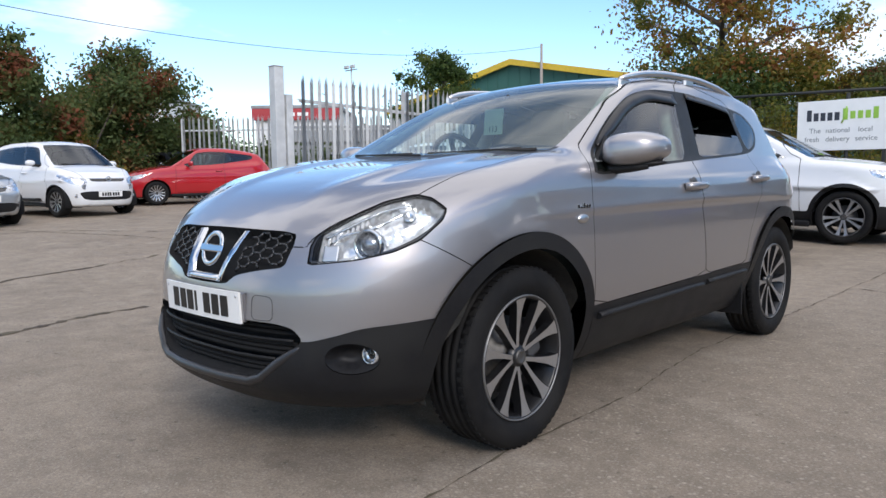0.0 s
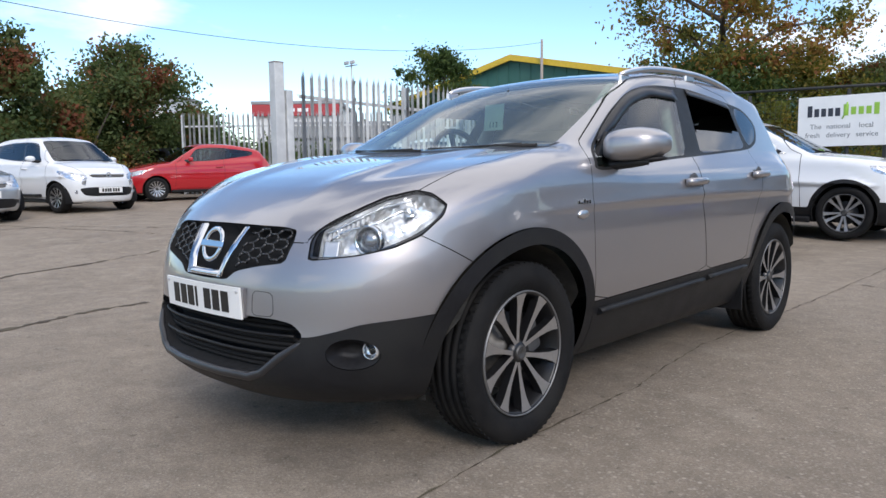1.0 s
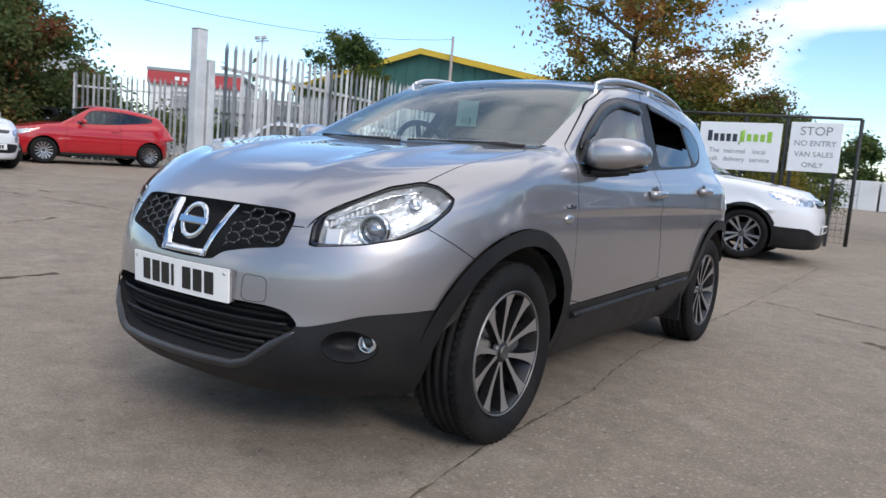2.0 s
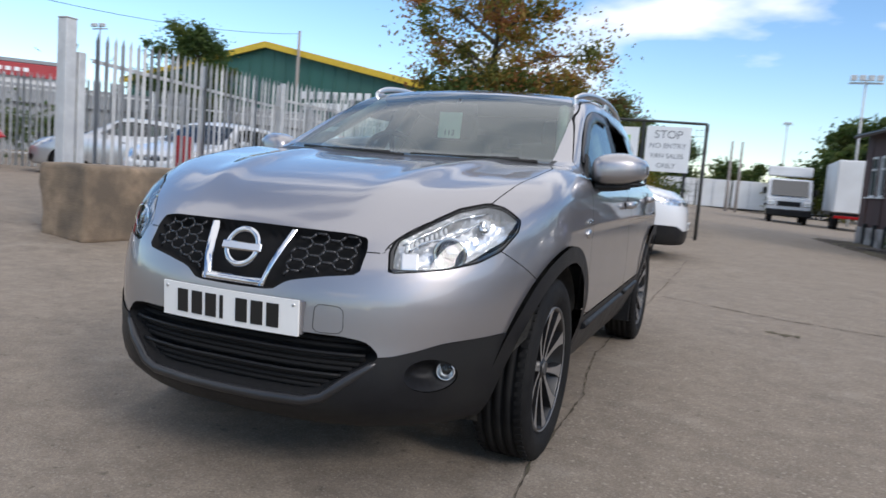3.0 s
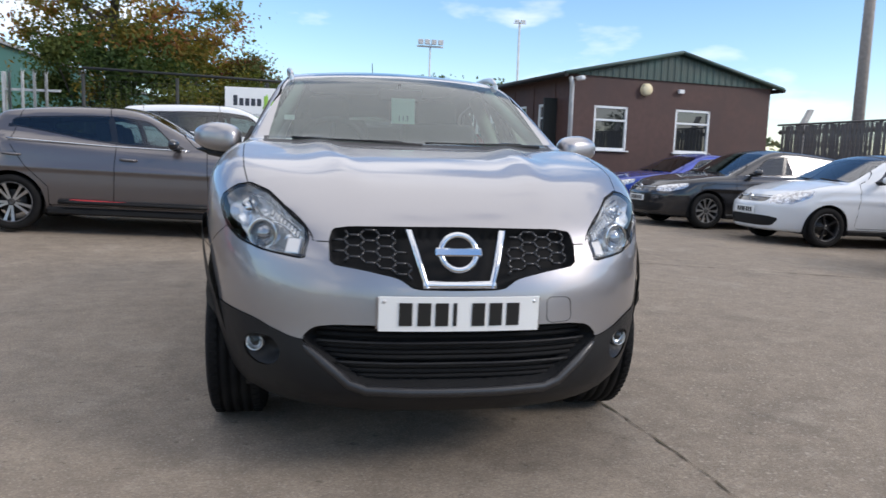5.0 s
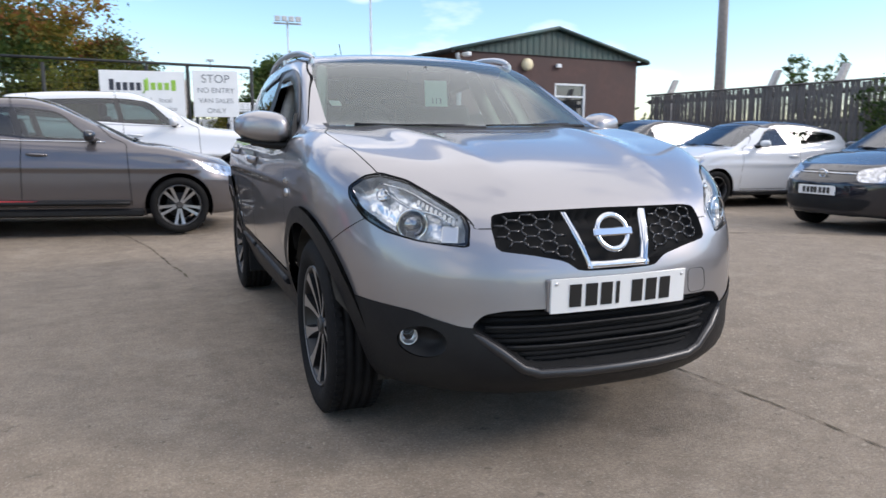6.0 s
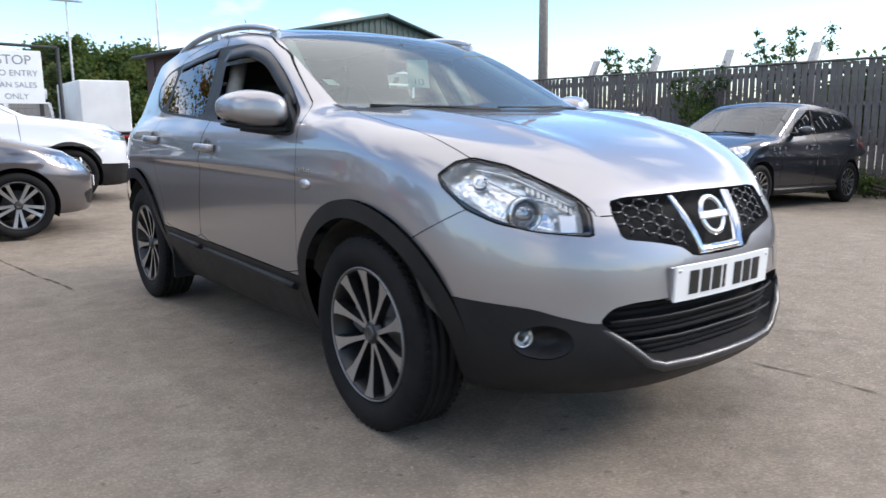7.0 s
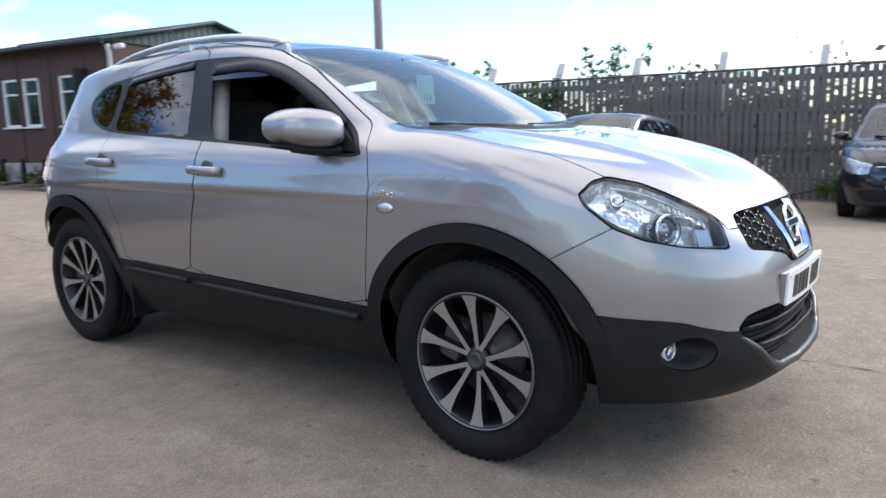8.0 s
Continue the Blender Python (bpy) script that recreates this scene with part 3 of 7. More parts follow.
def wheel(car, at, sign, radius, width, rim_r, spokes=10, w0=0.0095, w1=0.027, face=None, turn=0.0, pair=0.0, lean=0.0, caliper=False, tread=True, steer=0.0, dark=None, seg=72):
    """A wheel turned about x: barrel, tyre, lip, spokes with bright faces and dark flanks, hub, cap and brake disc."""
    h, dark, face = width / 2, dark or M["rimdark"], face or M["rim"]
    bm = bmesh.new()
    lathe(bm, [(sign * h * 0.82, rim_r + 0.002), (sign * h * 0.86, rim_r - 0.008), (sign * h * 0.78, rim_r - 0.016), (-sign * h * 0.8, rim_r - 0.03)], seg)
    hub = part("wheel", bm, dark, car)
    hub.matrix_basis = Matrix.Translation(at) @ Matrix.Rotation(radians(steer), 4, "Z")
    bulge = radius - rim_r
    prof = [(-h * 0.8, rim_r), (-h, rim_r + 0.35 * bulge), (-h, rim_r + 0.6 * bulge), (-h * 0.93, radius - 0.018), (-h * 0.82, radius - 0.004)]
    if tread:
        for g in (-0.5, -0.17, 0.17, 0.5):
            prof += [(h * g - 0.006, radius), (h * g - 0.005, radius - 0.008), (h * g + 0.005, radius - 0.008), (h * g + 0.006, radius)]
    prof += [(h * 0.82, radius - 0.004), (h * 0.93, radius - 0.018), (h, rim_r + 0.6 * bulge), (h, rim_r + 0.35 * bulge), (h * 0.8, rim_r), (h * 0.5, rim_r - 0.012), (-h * 0.5, rim_r - 0.012)]
    bm = bmesh.new()
    lathe(bm, prof, seg, closed=True)
    if tread:
        for k in range(64):
            for s in (-1, 1):
                box(bm, (s * h * 0.70, 0, radius - 0.0062), (0.026, 0.016, 0.014), m=Matrix.Rotation(2 * math.pi * (k + 0.5) / 64, 4, "X"))
    bmesh.ops.recalc_face_normals(bm, faces=bm.faces)
    part("tyre", bm, M["rubber"], hub)
    bm = bmesh.new()
    lathe(bm, [(sign * h * 0.80, rim_r + 0.002), (sign * h * 0.88, rim_r), (sign * h * 0.885, rim_r - 0.0035), (sign * h * 0.84, rim_r - 0.0065), (sign * h * 0.78, rim_r - 0.006)], seg)
    part("rim_lip", bm, M["rimlip"], hub)
    for k in range(spokes):
        a = turn + 2 * math.pi * k / spokes + (pair if k % 2 else -pair)
        bm = bmesh.new()
        r1 = rim_r - 0.008
        half = [(0.035, w0), (r1 * 0.4, w0 * 1.0), (r1 * 0.58, w0 * 0.95 + w1 * 0.1), (r1 * 0.76, w0 * 0.7 + w1 * 0.32), (r1 * 0.9, w1 * 0.78), (r1, w1 * 1.12)]
        out = [(r, -w) for r, w in half] + [(r, w) for r, w in half[::-1]]
        shift = (lean if k % 2 else -lean)
        fr, bk = [], []
        for r, w in out:
            x = sign * h * (0.62 + 0.24 * (r / rim_r) ** 2)
            w += shift * (1 - r / r1)
            fr.append(bm.verts.new((x, w, r)))
            bk.append(bm.verts.new((x - sign * 0.035, w * 1.12, r)))
        n = len(fr)
        for i in range(n // 2 - 1):
            bm.faces.new((fr[i], fr[i + 1], fr[n - 2 - i], fr[n - 1 - i])).material_index = 0
        for i in range(n):
            j = (i + 1) % n
            bm.faces.new((fr[i], fr[j], bk[j], bk[i])).material_index = 1
        bmesh.ops.recalc_face_normals(bm, faces=bm.faces)
        bmesh.ops.transform(bm, matrix=Matrix.Rotation(a, 4, "X"), verts=bm.verts)
        part("spoke", bm, [face, dark], hub)
    bm = bmesh.new()
    lathe(bm, [(sign * h * 0.45, 0.05), (sign * h * 0.6, 0.044), (sign * h * 0.68, 0.030), (sign * h * 0.68, 0.001)], 32)
    part("hub", bm, dark, hub)
    bm = bmesh.new()
    lathe(bm, [(sign * h * 0.67, 0.030), (sign * h * 0.74, 0.027), (sign * h * 0.75, 0.022), (sign * h * 0.72, 0.018), (sign * h * 0.72, 0.001)], 28)
    part("cap", bm, M["disc"], hub)
    bm = bmesh.new()
    lathe(bm, [(-sign * 0.02, rim_r * 0.62), (sign * 0.0, rim_r * 0.62), (sign * 0.0, 0.07), (sign * 0.03, 0.065), (sign * 0.03, 0.001)], 40)
    part("brake_disc", bm, M["disc"], hub)
    if caliper:
        part("brake_caliper", boxed((sign * 0.005, 0, rim_r * 0.55), (0.07, 0.15, 0.085), 0.02, Matrix.Rotation(radians(-70), 4, "X"), 2), M["shade"], hub)
    return hub


# ---- the silver crossover ----
HF = hero_field
hero = thing("crossover", (0, 0, 0), "silver-grey five-door crossover with black lower cladding on worn concrete", "car")
LAMP = soft([(-0.166, 0.74), (-0.158, 0.80), (-0.135, 0.836), (0.0, 0.905), (0.09, 0.943), (0.195, 0.966), (0.25, 0.955), (0.3, 0.918), (0.285, 0.882), (0.21, 0.818), (0.12, 0.781), (0.0, 0.757)], 1, 0.07)
GRILLE = soft([(0.0, 0.849), (0.21, 0.847), (0.345, 0.845), (0.402, 0.836), (0.413, 0.80), (0.411, 0.728), (0.30, 0.712), (0.195, 0.69), (0.145, 0.656), (0.0, 0.653), (-0.145, 0.656), (-0.195, 0.69), (-0.30, 0.712), (-0.411, 0.728), (-0.413, 0.80), (-0.402, 0.836), (-0.345, 0.845), (-0.21, 0.847)], 1, 0.14)
LOWER = soft([(-0.3, 0.543), (0.38, 0.543), (0.46, 0.53), (0.502, 0.487), (0.41, 0.418), (0.33, 0.358), (0.28, 0.345), (-0.3, 0.345)], 2, 0.15)
WIN_F = soft([(1.56, 1.442), (1.31, 1.447), (1.07, 1.40), (0.83, 1.288), (0.674, 1.194), (0.53, 1.085), (0.487, 1.046), (0.55, 1.04), (1.13, 1.087), (1.425, 1.104)], 1, 0.12)
WIN_R = soft([(1.705, 1.462), (1.966, 1.443), (2.262, 1.412), (2.275, 1.155), (1.605, 1.115)], 1, 0.06)
WIN_Q = soft([(2.315, 1.405), (2.49, 1.387), (2.6, 1.32), (2.59, 1.27), (2.50, 1.205), (2.33, 1.16)], 2, 0.2)
DLO = soft([(1.70, 1.475), (1.31, 1.463), (1.06, 1.414), (0.82, 1.30), (0.66, 1.203), (0.51, 1.093), (0.462, 1.035), (0.55, 1.027), (1.13, 1.074), (1.6, 1.102), (2.34, 1.145), (2.52, 1.193), (2.615, 1.27), (2.625, 1.325), (2.50, 1.402), (2.26, 1.427), (1.966, 1.456)], 2, 0.2)
SCREEN = soft([(-0.3, 1.10), (0.5, 1.10), (0.66, 1.125), (0.668, 1.16), (0.625, 1.40), (0.598, 1.465), (0.55, 1.483), (0.30, 1.505), (-0.3, 1.512)], 1, 0.1)
HOOD = soft([(-0.3, -1.0), (0.452, -1.0), (0.455, -0.72), (0.47, -0.69), (0.69, -0.412), (0.716, -0.28), (0.735, -0.085), (0.75, 0.14), (0.71, 0.235), (0.5, 0.20), (-0.3, 0.17)], 1, 0.1)
DOOR_F = soft([(0.497, 1.15), (0.43, 1.03), (0.413, 0.929), (0.433, 0.724), (0.464, 0.48), (1.558, 0.505), (1.506, 0.72), (1.445, 0.92), (1.472, 1.10), (1.63, 1.55), (1.36, 1.515), (1.166, 1.485), (0.909, 1.385), (0.646, 1.236)], 1, 0.1)
DOOR_R = soft([(1.562, 0.505), (1.51, 0.72), (1.449, 0.92), (1.476, 1.10), (1.634, 1.55), (2.3, 1.455), (2.32, 1.10), (2.30, 0.97), (2.22, 0.83), (2.13, 0.68), (2.1, 0.515)], 1, 0.1)

skin = Shell(HF, 0.15, 2.7, 0.68, (16, 128), 92, 160, 34)


def wells(x, y, z, r):
    return np.maximum(np.minimum(np.hypot(y, z - 0.35), np.hypot(y - 2.63, z - 0.35)) - r, 0.5 - x)


def clad(x, y, z):
    front = curve(x, [(0.0, 0.486), (0.5, 0.486), (0.585, 0.506), (0.657, 0.531), (0.754, 0.546), (0.82, 0.558), (0.9, 0.562)])
    back = np.where(y > 2.63, 0.56, 0.473 + 0.018 * y)
    return z - np.where(y < 0, front, back)


skin.region(lambda x, y, z: wells(x, y, z, 0.41), 99)
skin.region(lambda x, y, z: np.maximum(wells(x, y, z, 0.472), 0.2 - z), 18)
skin.region(lambda x, y, z: np.maximum(sdf((x + y) * 0.7071, z, LAMP), y - 0.1), 1, gap=0.003)


def lamp_rim(x, y, z):
    """Black bezel round the lamp: wide at its inner end and along the lower outer edge."""
    u = (x + y) * 0.7071
    low = curve(u, [(-0.166, 0.745), (0.0, 0.757), (0.12, 0.781), (0.21, 0.818), (0.285, 0.882), (0.30, 0.918)])
    edge = -(sdf(u, z, LAMP) + 0.003 + 0.010 * np.clip((-0.12 - u) / 0.03, 0, 1))
    return np.minimum(edge, z - low - 0.003 - 0.012 * np.clip((u - 0.02) / 0.14, 0, 1))


skin.region(lamp_rim, 23, (1,))
skin.region(lambda x, y, z: np.maximum(sdf(x, z, GRILLE), y + 0.3), 2)
skin.region(lambda x, y, z: np.maximum(sdf(x, z, LOWER), y + 0.3), 3)
skin.region(lambda x, y, z: np.maximum(np.hypot((x - 0.625) / 0.062, (z - 0.43) / 0.053) - 1, (y + 0.3) * 5) * 0.055, 17)
skin.region(lambda x, y, z: z - 0.24 + 0 * x, 21)
skin.region(clad, 4)
skin.region(lambda x, y, z: np.maximum(sdf(y, z, DLO), 0.4 - x), 10)
skin.region(lambda x, y, z: np.maximum(sdf(y, z, WIN_F), 0.4 - x), 11, (10,))
skin.region(lambda x, y, z: np.maximum(sdf(y, z, WIN_R), 0.4 - x), 12, (10,))
skin.region(lambda x, y, z: np.maximum(sdf(y, z, WIN_Q), 0.4 - x), 13, (10,))
skin.region(lambda x, y, z: np.maximum(np.maximum(sdf(x, z, SCREEN), 0.275 + 0.12 * (x / 0.66) ** 2 - y), y - 1.5), 14)
skin.region(lambda x, y, z: np.maximum(np.maximum(sdf(x, z, [(-0.3, 1.0), (0.665, 1.0), (0.69, 1.15), (-0.3, 1.16)]), 0.215 + 0.06 * (x / 0.66) ** 2 - y), y - 0.6), 22)
skin.region(lambda x, y, z: np.maximum(sdf(x, y, soft([(-0.3, 1.14), (0.45, 1.17), (0.50, 1.25), (0.49, 2.5), (-0.3, 2.56)], 1, 0.1)), 1.3 - z), 15)
skin.region(lambda x, y, z: np.maximum(sdf(x, z, soft([(-0.3, 1.08), (0.57, 1.09), (0.5, 1.36), (-0.3, 1.41)], 1, 0.1)), 2.7 - y), 19)
skin.region(lambda x, y, z: np.maximum(sdf(y, z, soft([(2.80, 1.10), (3.5, 1.10), (3.5, 0.82), (3.02, 0.80), (2.86, 0.93)], 1, 0.15)), 0.45 - x), 20)
skin.region(lambda x, y, z: np.maximum(sdf(x, y, HOOD), 0.795 - z), 5, gap=0.0018)
skin.region(lambda x, y, z: sdf(y, z, [(-1.3, 0.812), (-0.70, 0.812), (-0.459, 0.818), (-0.29, 0.72), (-0.2, 0.6), (-0.2, 0.0), (-1.3, 0.0)]), 6, gap=0.0016)
skin.region(lambda x, y, z: np.maximum(sdf(y, z, DOOR_F), 0.35 - x), 8, gap=0.0018)
skin.region(lambda x, y, z: np.maximum(sdf(y, z, DOOR_R), 0.35 - x), 9, gap=0.0018)
skin.region(lambda x, y, z: np.maximum(y - 0.5, z - 1.16), 7)

sunk = lambda d: (lambda co, n: co - d * n)
for label, name, mat in ((5, "bonnet", "silver"), (6, "front_bumper", "silver"), (0, "body", "silver"), (2, "", ""), (14, "windscreen", "screen"), (15, "glass_roof", "gloss"), (19, "rear_window", "privacy"), (22, "cowl", "trim"), (21, "underside", "gap")):
    if name:
        part(name, skin.piece(label), M[mat], hero)
for sign in (1, -1):
    for label, name, mat in ((7, "front_wing", "silver"), (8, "front_door", "silver"), (9, "rear_door", "silver"), (10, "window_trim", "trim"), (13, "quarter_window", "privacy"), (20, "tail_lamp", "redlens"), (1, "headlamp_lens", "lens"), (23, "headlamp_bezel", "gloss")):
        got = skin.piece(label, sign)
        if got:
            part(name, got, M[mat], hero)
    part("front_window", skin.piece(11, sign, keep=(lambda c: c[:, 2] > 0) if sign > 0 else (lambda c: c[:, 2] > 1.372 - 0.0 * c[:, 1])), M["glass" if sign > 0 else "gloss"], hero)
    part("rear_window", skin.piece(12, sign, keep=(lambda c: c[:, 2] < 1.235 + 0.02 * (c[:, 1] - 1.6)) if sign > 0 else None), M["privacy"], hero)
for sign, keep in ((0, lambda c: c[:, 1] < 0), (1, lambda c: (c[:, 1] > 0) & (c[:, 1] < 2.63)), (-1, lambda c: (c[:, 1] > 0) & (c[:, 1] < 2.63)), (0, lambda c: c[:, 1] > 2.63)):
    part("lower_cladding", skin.piece(4, sign, move=lambda co, n: co + 0.004 * n, keep=keep), M["trim"], hero, "scuffed black plastic lower cladding")
part("panel_gap", skin.piece(16, move=sunk(0.007)), M["gap"], hero)


def bowl(fun, depth, over=0.02):
    """Sinks a panel behind its own outline."""
    def move(co, n):
        f = fun(np.abs(co[:, 0]), co[:, 1], co[:, 2])
        return co - (depth * np.clip(-f / over, 0, 1))[:, None] * n - 0.002 * n
    return move


lamp_f = lambda x, y, z: sdf((x + y) * 0.7071, z, LAMP)
grille_f = lambda x, y, z: sdf(x, z, GRILLE)
lower_f = lambda x, y, z: sdf(x, z, LOWER)
fog_f = lambda x, y, z: (np.hypot((x - 0.625) / 0.062, (z - 0.43) / 0.053) - 1) * 0.055
part("grille_surround", skin.piece(2, move=bowl(grille_f, 0.045, 0.008)), M["gap"], hero)
part("lower_intake", skin.piece(3, move=bowl(lower_f, 0.08, 0.012)), M["gap"], hero)
for sign in (1, -1):
    part("wheel_arch_trim", skin.piece(18, sign, move=lambda co, n: co + n * (0.003 + 0.015 * np.clip((co[:, 2] - 0.42) / 0.2, 0, 1))[:, None], keep=lambda c: c[:, 1] < 1.3), M["trim"], hero)
    part("wheel_arch_trim", skin.piece(18, sign, move=lambda co, n: co + n * (0.003 + 0.015 * np.clip((co[:, 2] - 0.42) / 0.2, 0, 1))[:, None], keep=lambda c: c[:, 1] > 1.3), M["trim"], hero)
    lamp = part("headlamp", skin.piece(1, sign, move=bowl(lamp_f, 0.065, 0.018)), M["lampbowl"], hero, "clear headlamp with chrome reflectors and a round projector")
    part("fog_recess", skin.piece(17, sign, move=bowl(fog_f, 0.05, 0.03)), M["trim"], hero)
    # inner lamp parts
    def lamp_at(u, z, depth):
        lo, hi = 0.35, 0.86
        for _ in range(16):
            mid = (lo + hi) / 2
            lo, hi = (lo, mid) if mid + front_y(HF, mid, z, reach=1.7) > u * 1.41421 else (mid, hi)
        p = np.array([[lo, front_y(HF, lo, z, reach=1.7), z]])
        n = skin.normal(p)[0]
        q = p[0] - depth * n
        return Vector((sign * q[0], q[1], q[2])), Vector((sign * n[0], n[1], n[2]))

    c = Vector((sign * 0.625, -0.572, 0.802))
    ahead = Vector((sign * 0.35, -0.93, 0.05)).normalized()
    turn = ahead.to_track_quat("X", "Z").to_matrix().to_4x4()
    bm = bmesh.new()
    lathe(bm, [(-0.03, 0.05), (0.008, 0.054), (0.016, 0.050), (0.010, 0.042), (-0.012, 0.038)], 40)
    bmesh.ops.transform(bm, matrix=Matrix.Translation(c) @ turn, verts=bm.verts)
    part("projector_ring", bm, M["chrome"], lamp)
    bm = bmesh.new()
    lathe(bm, [(-0.012, 0.039), (0.002, 0.035), (0.012, 0.025), (0.018, 0.012), (0.019, 0.0005)], 32)
    bmesh.ops.transform(bm, matrix=Matrix.Translation(c) @ turn, verts=bm.verts)
    part("projector_lens", bm, M["projector"], lamp)
    top = lambda u: float(curve(np.array(u), [(-0.15, 0.828), (-0.135, 0.836), (0.0, 0.905), (0.09, 0.943), (0.195, 0.964)]))
    for drop, r, u0, u1, mat in ((0.016, 0.003, -0.115, 0.19, "chrome"), (0.050, 0.005, -0.10, 0.16, "chrome")):
        bm = bmesh.new()
        tube(bm, [lamp_at(u, top(u) - drop - (0.012 * math.sin(u * 26) if drop > 0.03 else 0), 0.022)[0] for u in np.linspace(u0, u1, 18)], r, 6)
        part("lamp_ribbon", bm, M[mat], lamp)
    for k in range(9):
        u = -0.105 + 0.0165 * k
        p, n = lamp_at(u, top(u) - 0.033, 0.024)
        part("indicator_block", boxed((0, 0, 0), (0.012, 0.011, 0.024), 0.003, Matrix.Translation(p) @ n.to_track_quat("X", "Z").to_matrix().to_4x4()), M["clearblock"], lamp)
    p, n = lamp_at(-0.098, 0.785, 0.03)
    part("reflector", boxed((0, 0, 0), (0.012, 0.055, 0.058), 0.005, Matrix.Translation(p) @ n.to_track_quat("X", "Z").to_matrix().to_4x4(), 2), M["satin"], lamp)
    for u, z, r in ((0.172, 0.915, 0.023),):
        p, n = lamp_at(u, z, 0.03)
        bm = bmesh.new()
        lathe(bm, [(-0.02, r), (0.004, r * 0.92), (-0.010, r * 0.5), (-0.012, 0.0005)], 28)
        bmesh.ops.transform(bm, matrix=Matrix.Translation(p) @ n.to_track_quat("X", "Z").to_matrix().to_4x4(), verts=bm.verts)
        part("indicator", bm, M["chrome"], lamp)
    # fog lamp
    c = Vector((sign * 0.654, -0.606, 0.437))
    turn = Vector((sign * 0.25, -0.97, 0)).normalized().to_track_quat("X", "Z").to_matrix().to_4x4()
    bm = bmesh.new()
    lathe(bm, [(-0.03, 0.031), (0.0, 0.030), (0.003, 0.027), (-0.004, 0.024), (-0.015, 0.012), (-0.015, 0.0005)], 32)
    bmesh.ops.transform(bm, matrix=Matrix.Translation(c) @ turn, verts=bm.verts)
    fog = part("fog_lamp", bm, M["lampbowl"], hero)
    bm = bmesh.new()
    lathe(bm, [(0.0, 0.027), (0.005, 0.018), (0.007, 0.0005)], 28)
    bmesh.ops.transform(bm, matrix=Matrix.Translation(c) @ turn, verts=bm.verts)
    part("lens", bm, M["lens"], fog)
    # door handles
    for y, z in ((1.365, 0.969), (2.255, 1.0)):
        x = side_x(HF, y, z, sign)
        bm = bmesh.new()
        pts = [(x + sign * 0.004, y - 0.105, z - 0.002), (x + sign * 0.03, y - 0.085, z), (x + sign * 0.036, y - 0.03, z + 0.002), (x + sign * 0.034, y + 0.05, z + 0.004), (x + sign * 0.026, y + 0.095, z + 0.004), (x + sign * 0.002, y + 0.11, z + 0.002)]
        tube(bm, pts, [0.013, 0.014, 0.013, 0.013, 0.013, 0.010], 10, True, 1.45)
        handle = part("door_handle", bm, M["silver"], hero)
        # dark disc paints the shade inside the handle's dish; the door isn't hollowed
        bm = bmesh.new()
        lathe(bm, [(0.0, 0.045), (0.0035, 0.042), (0.004, 0.03), (0.0042, 0.001)], 24)
        bmesh.ops.transform(bm, matrix=Matrix.Translation((x - 0.001 * sign, y + 0.0, z)) @ Matrix.Diagonal((sign, 1.0, 1.0, 1)), verts=bm.verts)
        bmesh.ops.recalc_face_normals(bm, faces=bm.faces)
        part("handle_recess_shade", bm, M["shade"], handle)
    # mirrors
    bm = bmesh.new()
    bmesh.ops.create_uvsphere(bm, u_segments=40, v_segments=24, radius=1.0)
    for v in bm.verts:
        p = v.co.copy()
        q = [math.copysign(abs(t) ** e, t) for t, e in zip(p, (0.66, 0.8, 0.58))]
        yy = q[1] * 0.075 if q[1] > 0 else q[1] * 0.12
        taper = (1 - 0.34 * max(0, q[0]) ** 1.5) * (1.0 if q[2] > 0 else 0.74)
        v.co = Vector((sign * (0.925 + 0.118 * q[0]), 0.715 + min(yy, 0.055) + 0.05 * q[0] - 0.02, 1.128 + 0.083 * q[2] * taper + 0.01 * q[0]))
    for f in bm.faces:
        f.smooth = True
    bmesh.ops.recalc_face_normals(bm, faces=bm.faces)
    mirror = part("door_mirror", bm, M["silver"], hero)
    bm = bmesh.new()
    tube(bm, [(sign * 0.755, 0.60, 1.045), (sign * 0.82, 0.63, 1.052), (sign * 0.90, 0.67, 1.058), (sign * 0.97, 0.70, 1.064)], [0.04, 0.036, 0.03, 0.02], 12, True, 0.7)
    part("mirror_arm", bm, M["trim"], mirror)
    bm = bmesh.new()
    prism(bm, [(0.50, 1.045), (0.70, 1.065), (0.70, 1.20), (0.62, 1.14)], side_x(HF, 0.62, 1.10, sign) - sign * 0.012, side_x(HF, 0.62, 1.10, sign) + sign * 0.010, lambda u, v, d: (d - sign * 0.36 * (v - 1.10), u, v))
    part("mirror_sail", bm, M["trim"], mirror)
    bm = bmesh.new()
    lathe(bm, [(0.0, 0.075), (0.004, 0.073), (0.004, 0.001)], 32, axis="y")
    bmesh.ops.transform(bm, matrix=Matrix.Translation((sign * 0.93, 0.744, 1.13)) @ Matrix.Diagonal((1.35, 1, 0.95, 1)), verts=bm.verts)
    part("mirror_glass", bm, M["chrome"], mirror)
    # roof rail
    bm = bmesh.new()
    keys = [(1.13, 1.504), (1.24, 1.53), (1.40, 1.552), (1.6, 1.564), (1.85, 1.566), (2.15, 1.55), (2.4, 1.522), (2.52, 1.50), (2.58, 1.485)]
    pts = [(sign * float(curve(np.array(y), [(1.1, 0.575), (1.4, 0.605), (2.0, 0.615), (2.6, 0.585)])), y, float(curve(np.array(y), keys))) for y in np.linspace(1.13, 2.58, 26)]
    tube(bm, pts, [0.008, 0.012] + [0.0145] * 22 + [0.012, 0.008], 12, True, 1.15)
    rail = part("roof_rail", bm, M["satin"], hero, "satin aluminium roof rail")
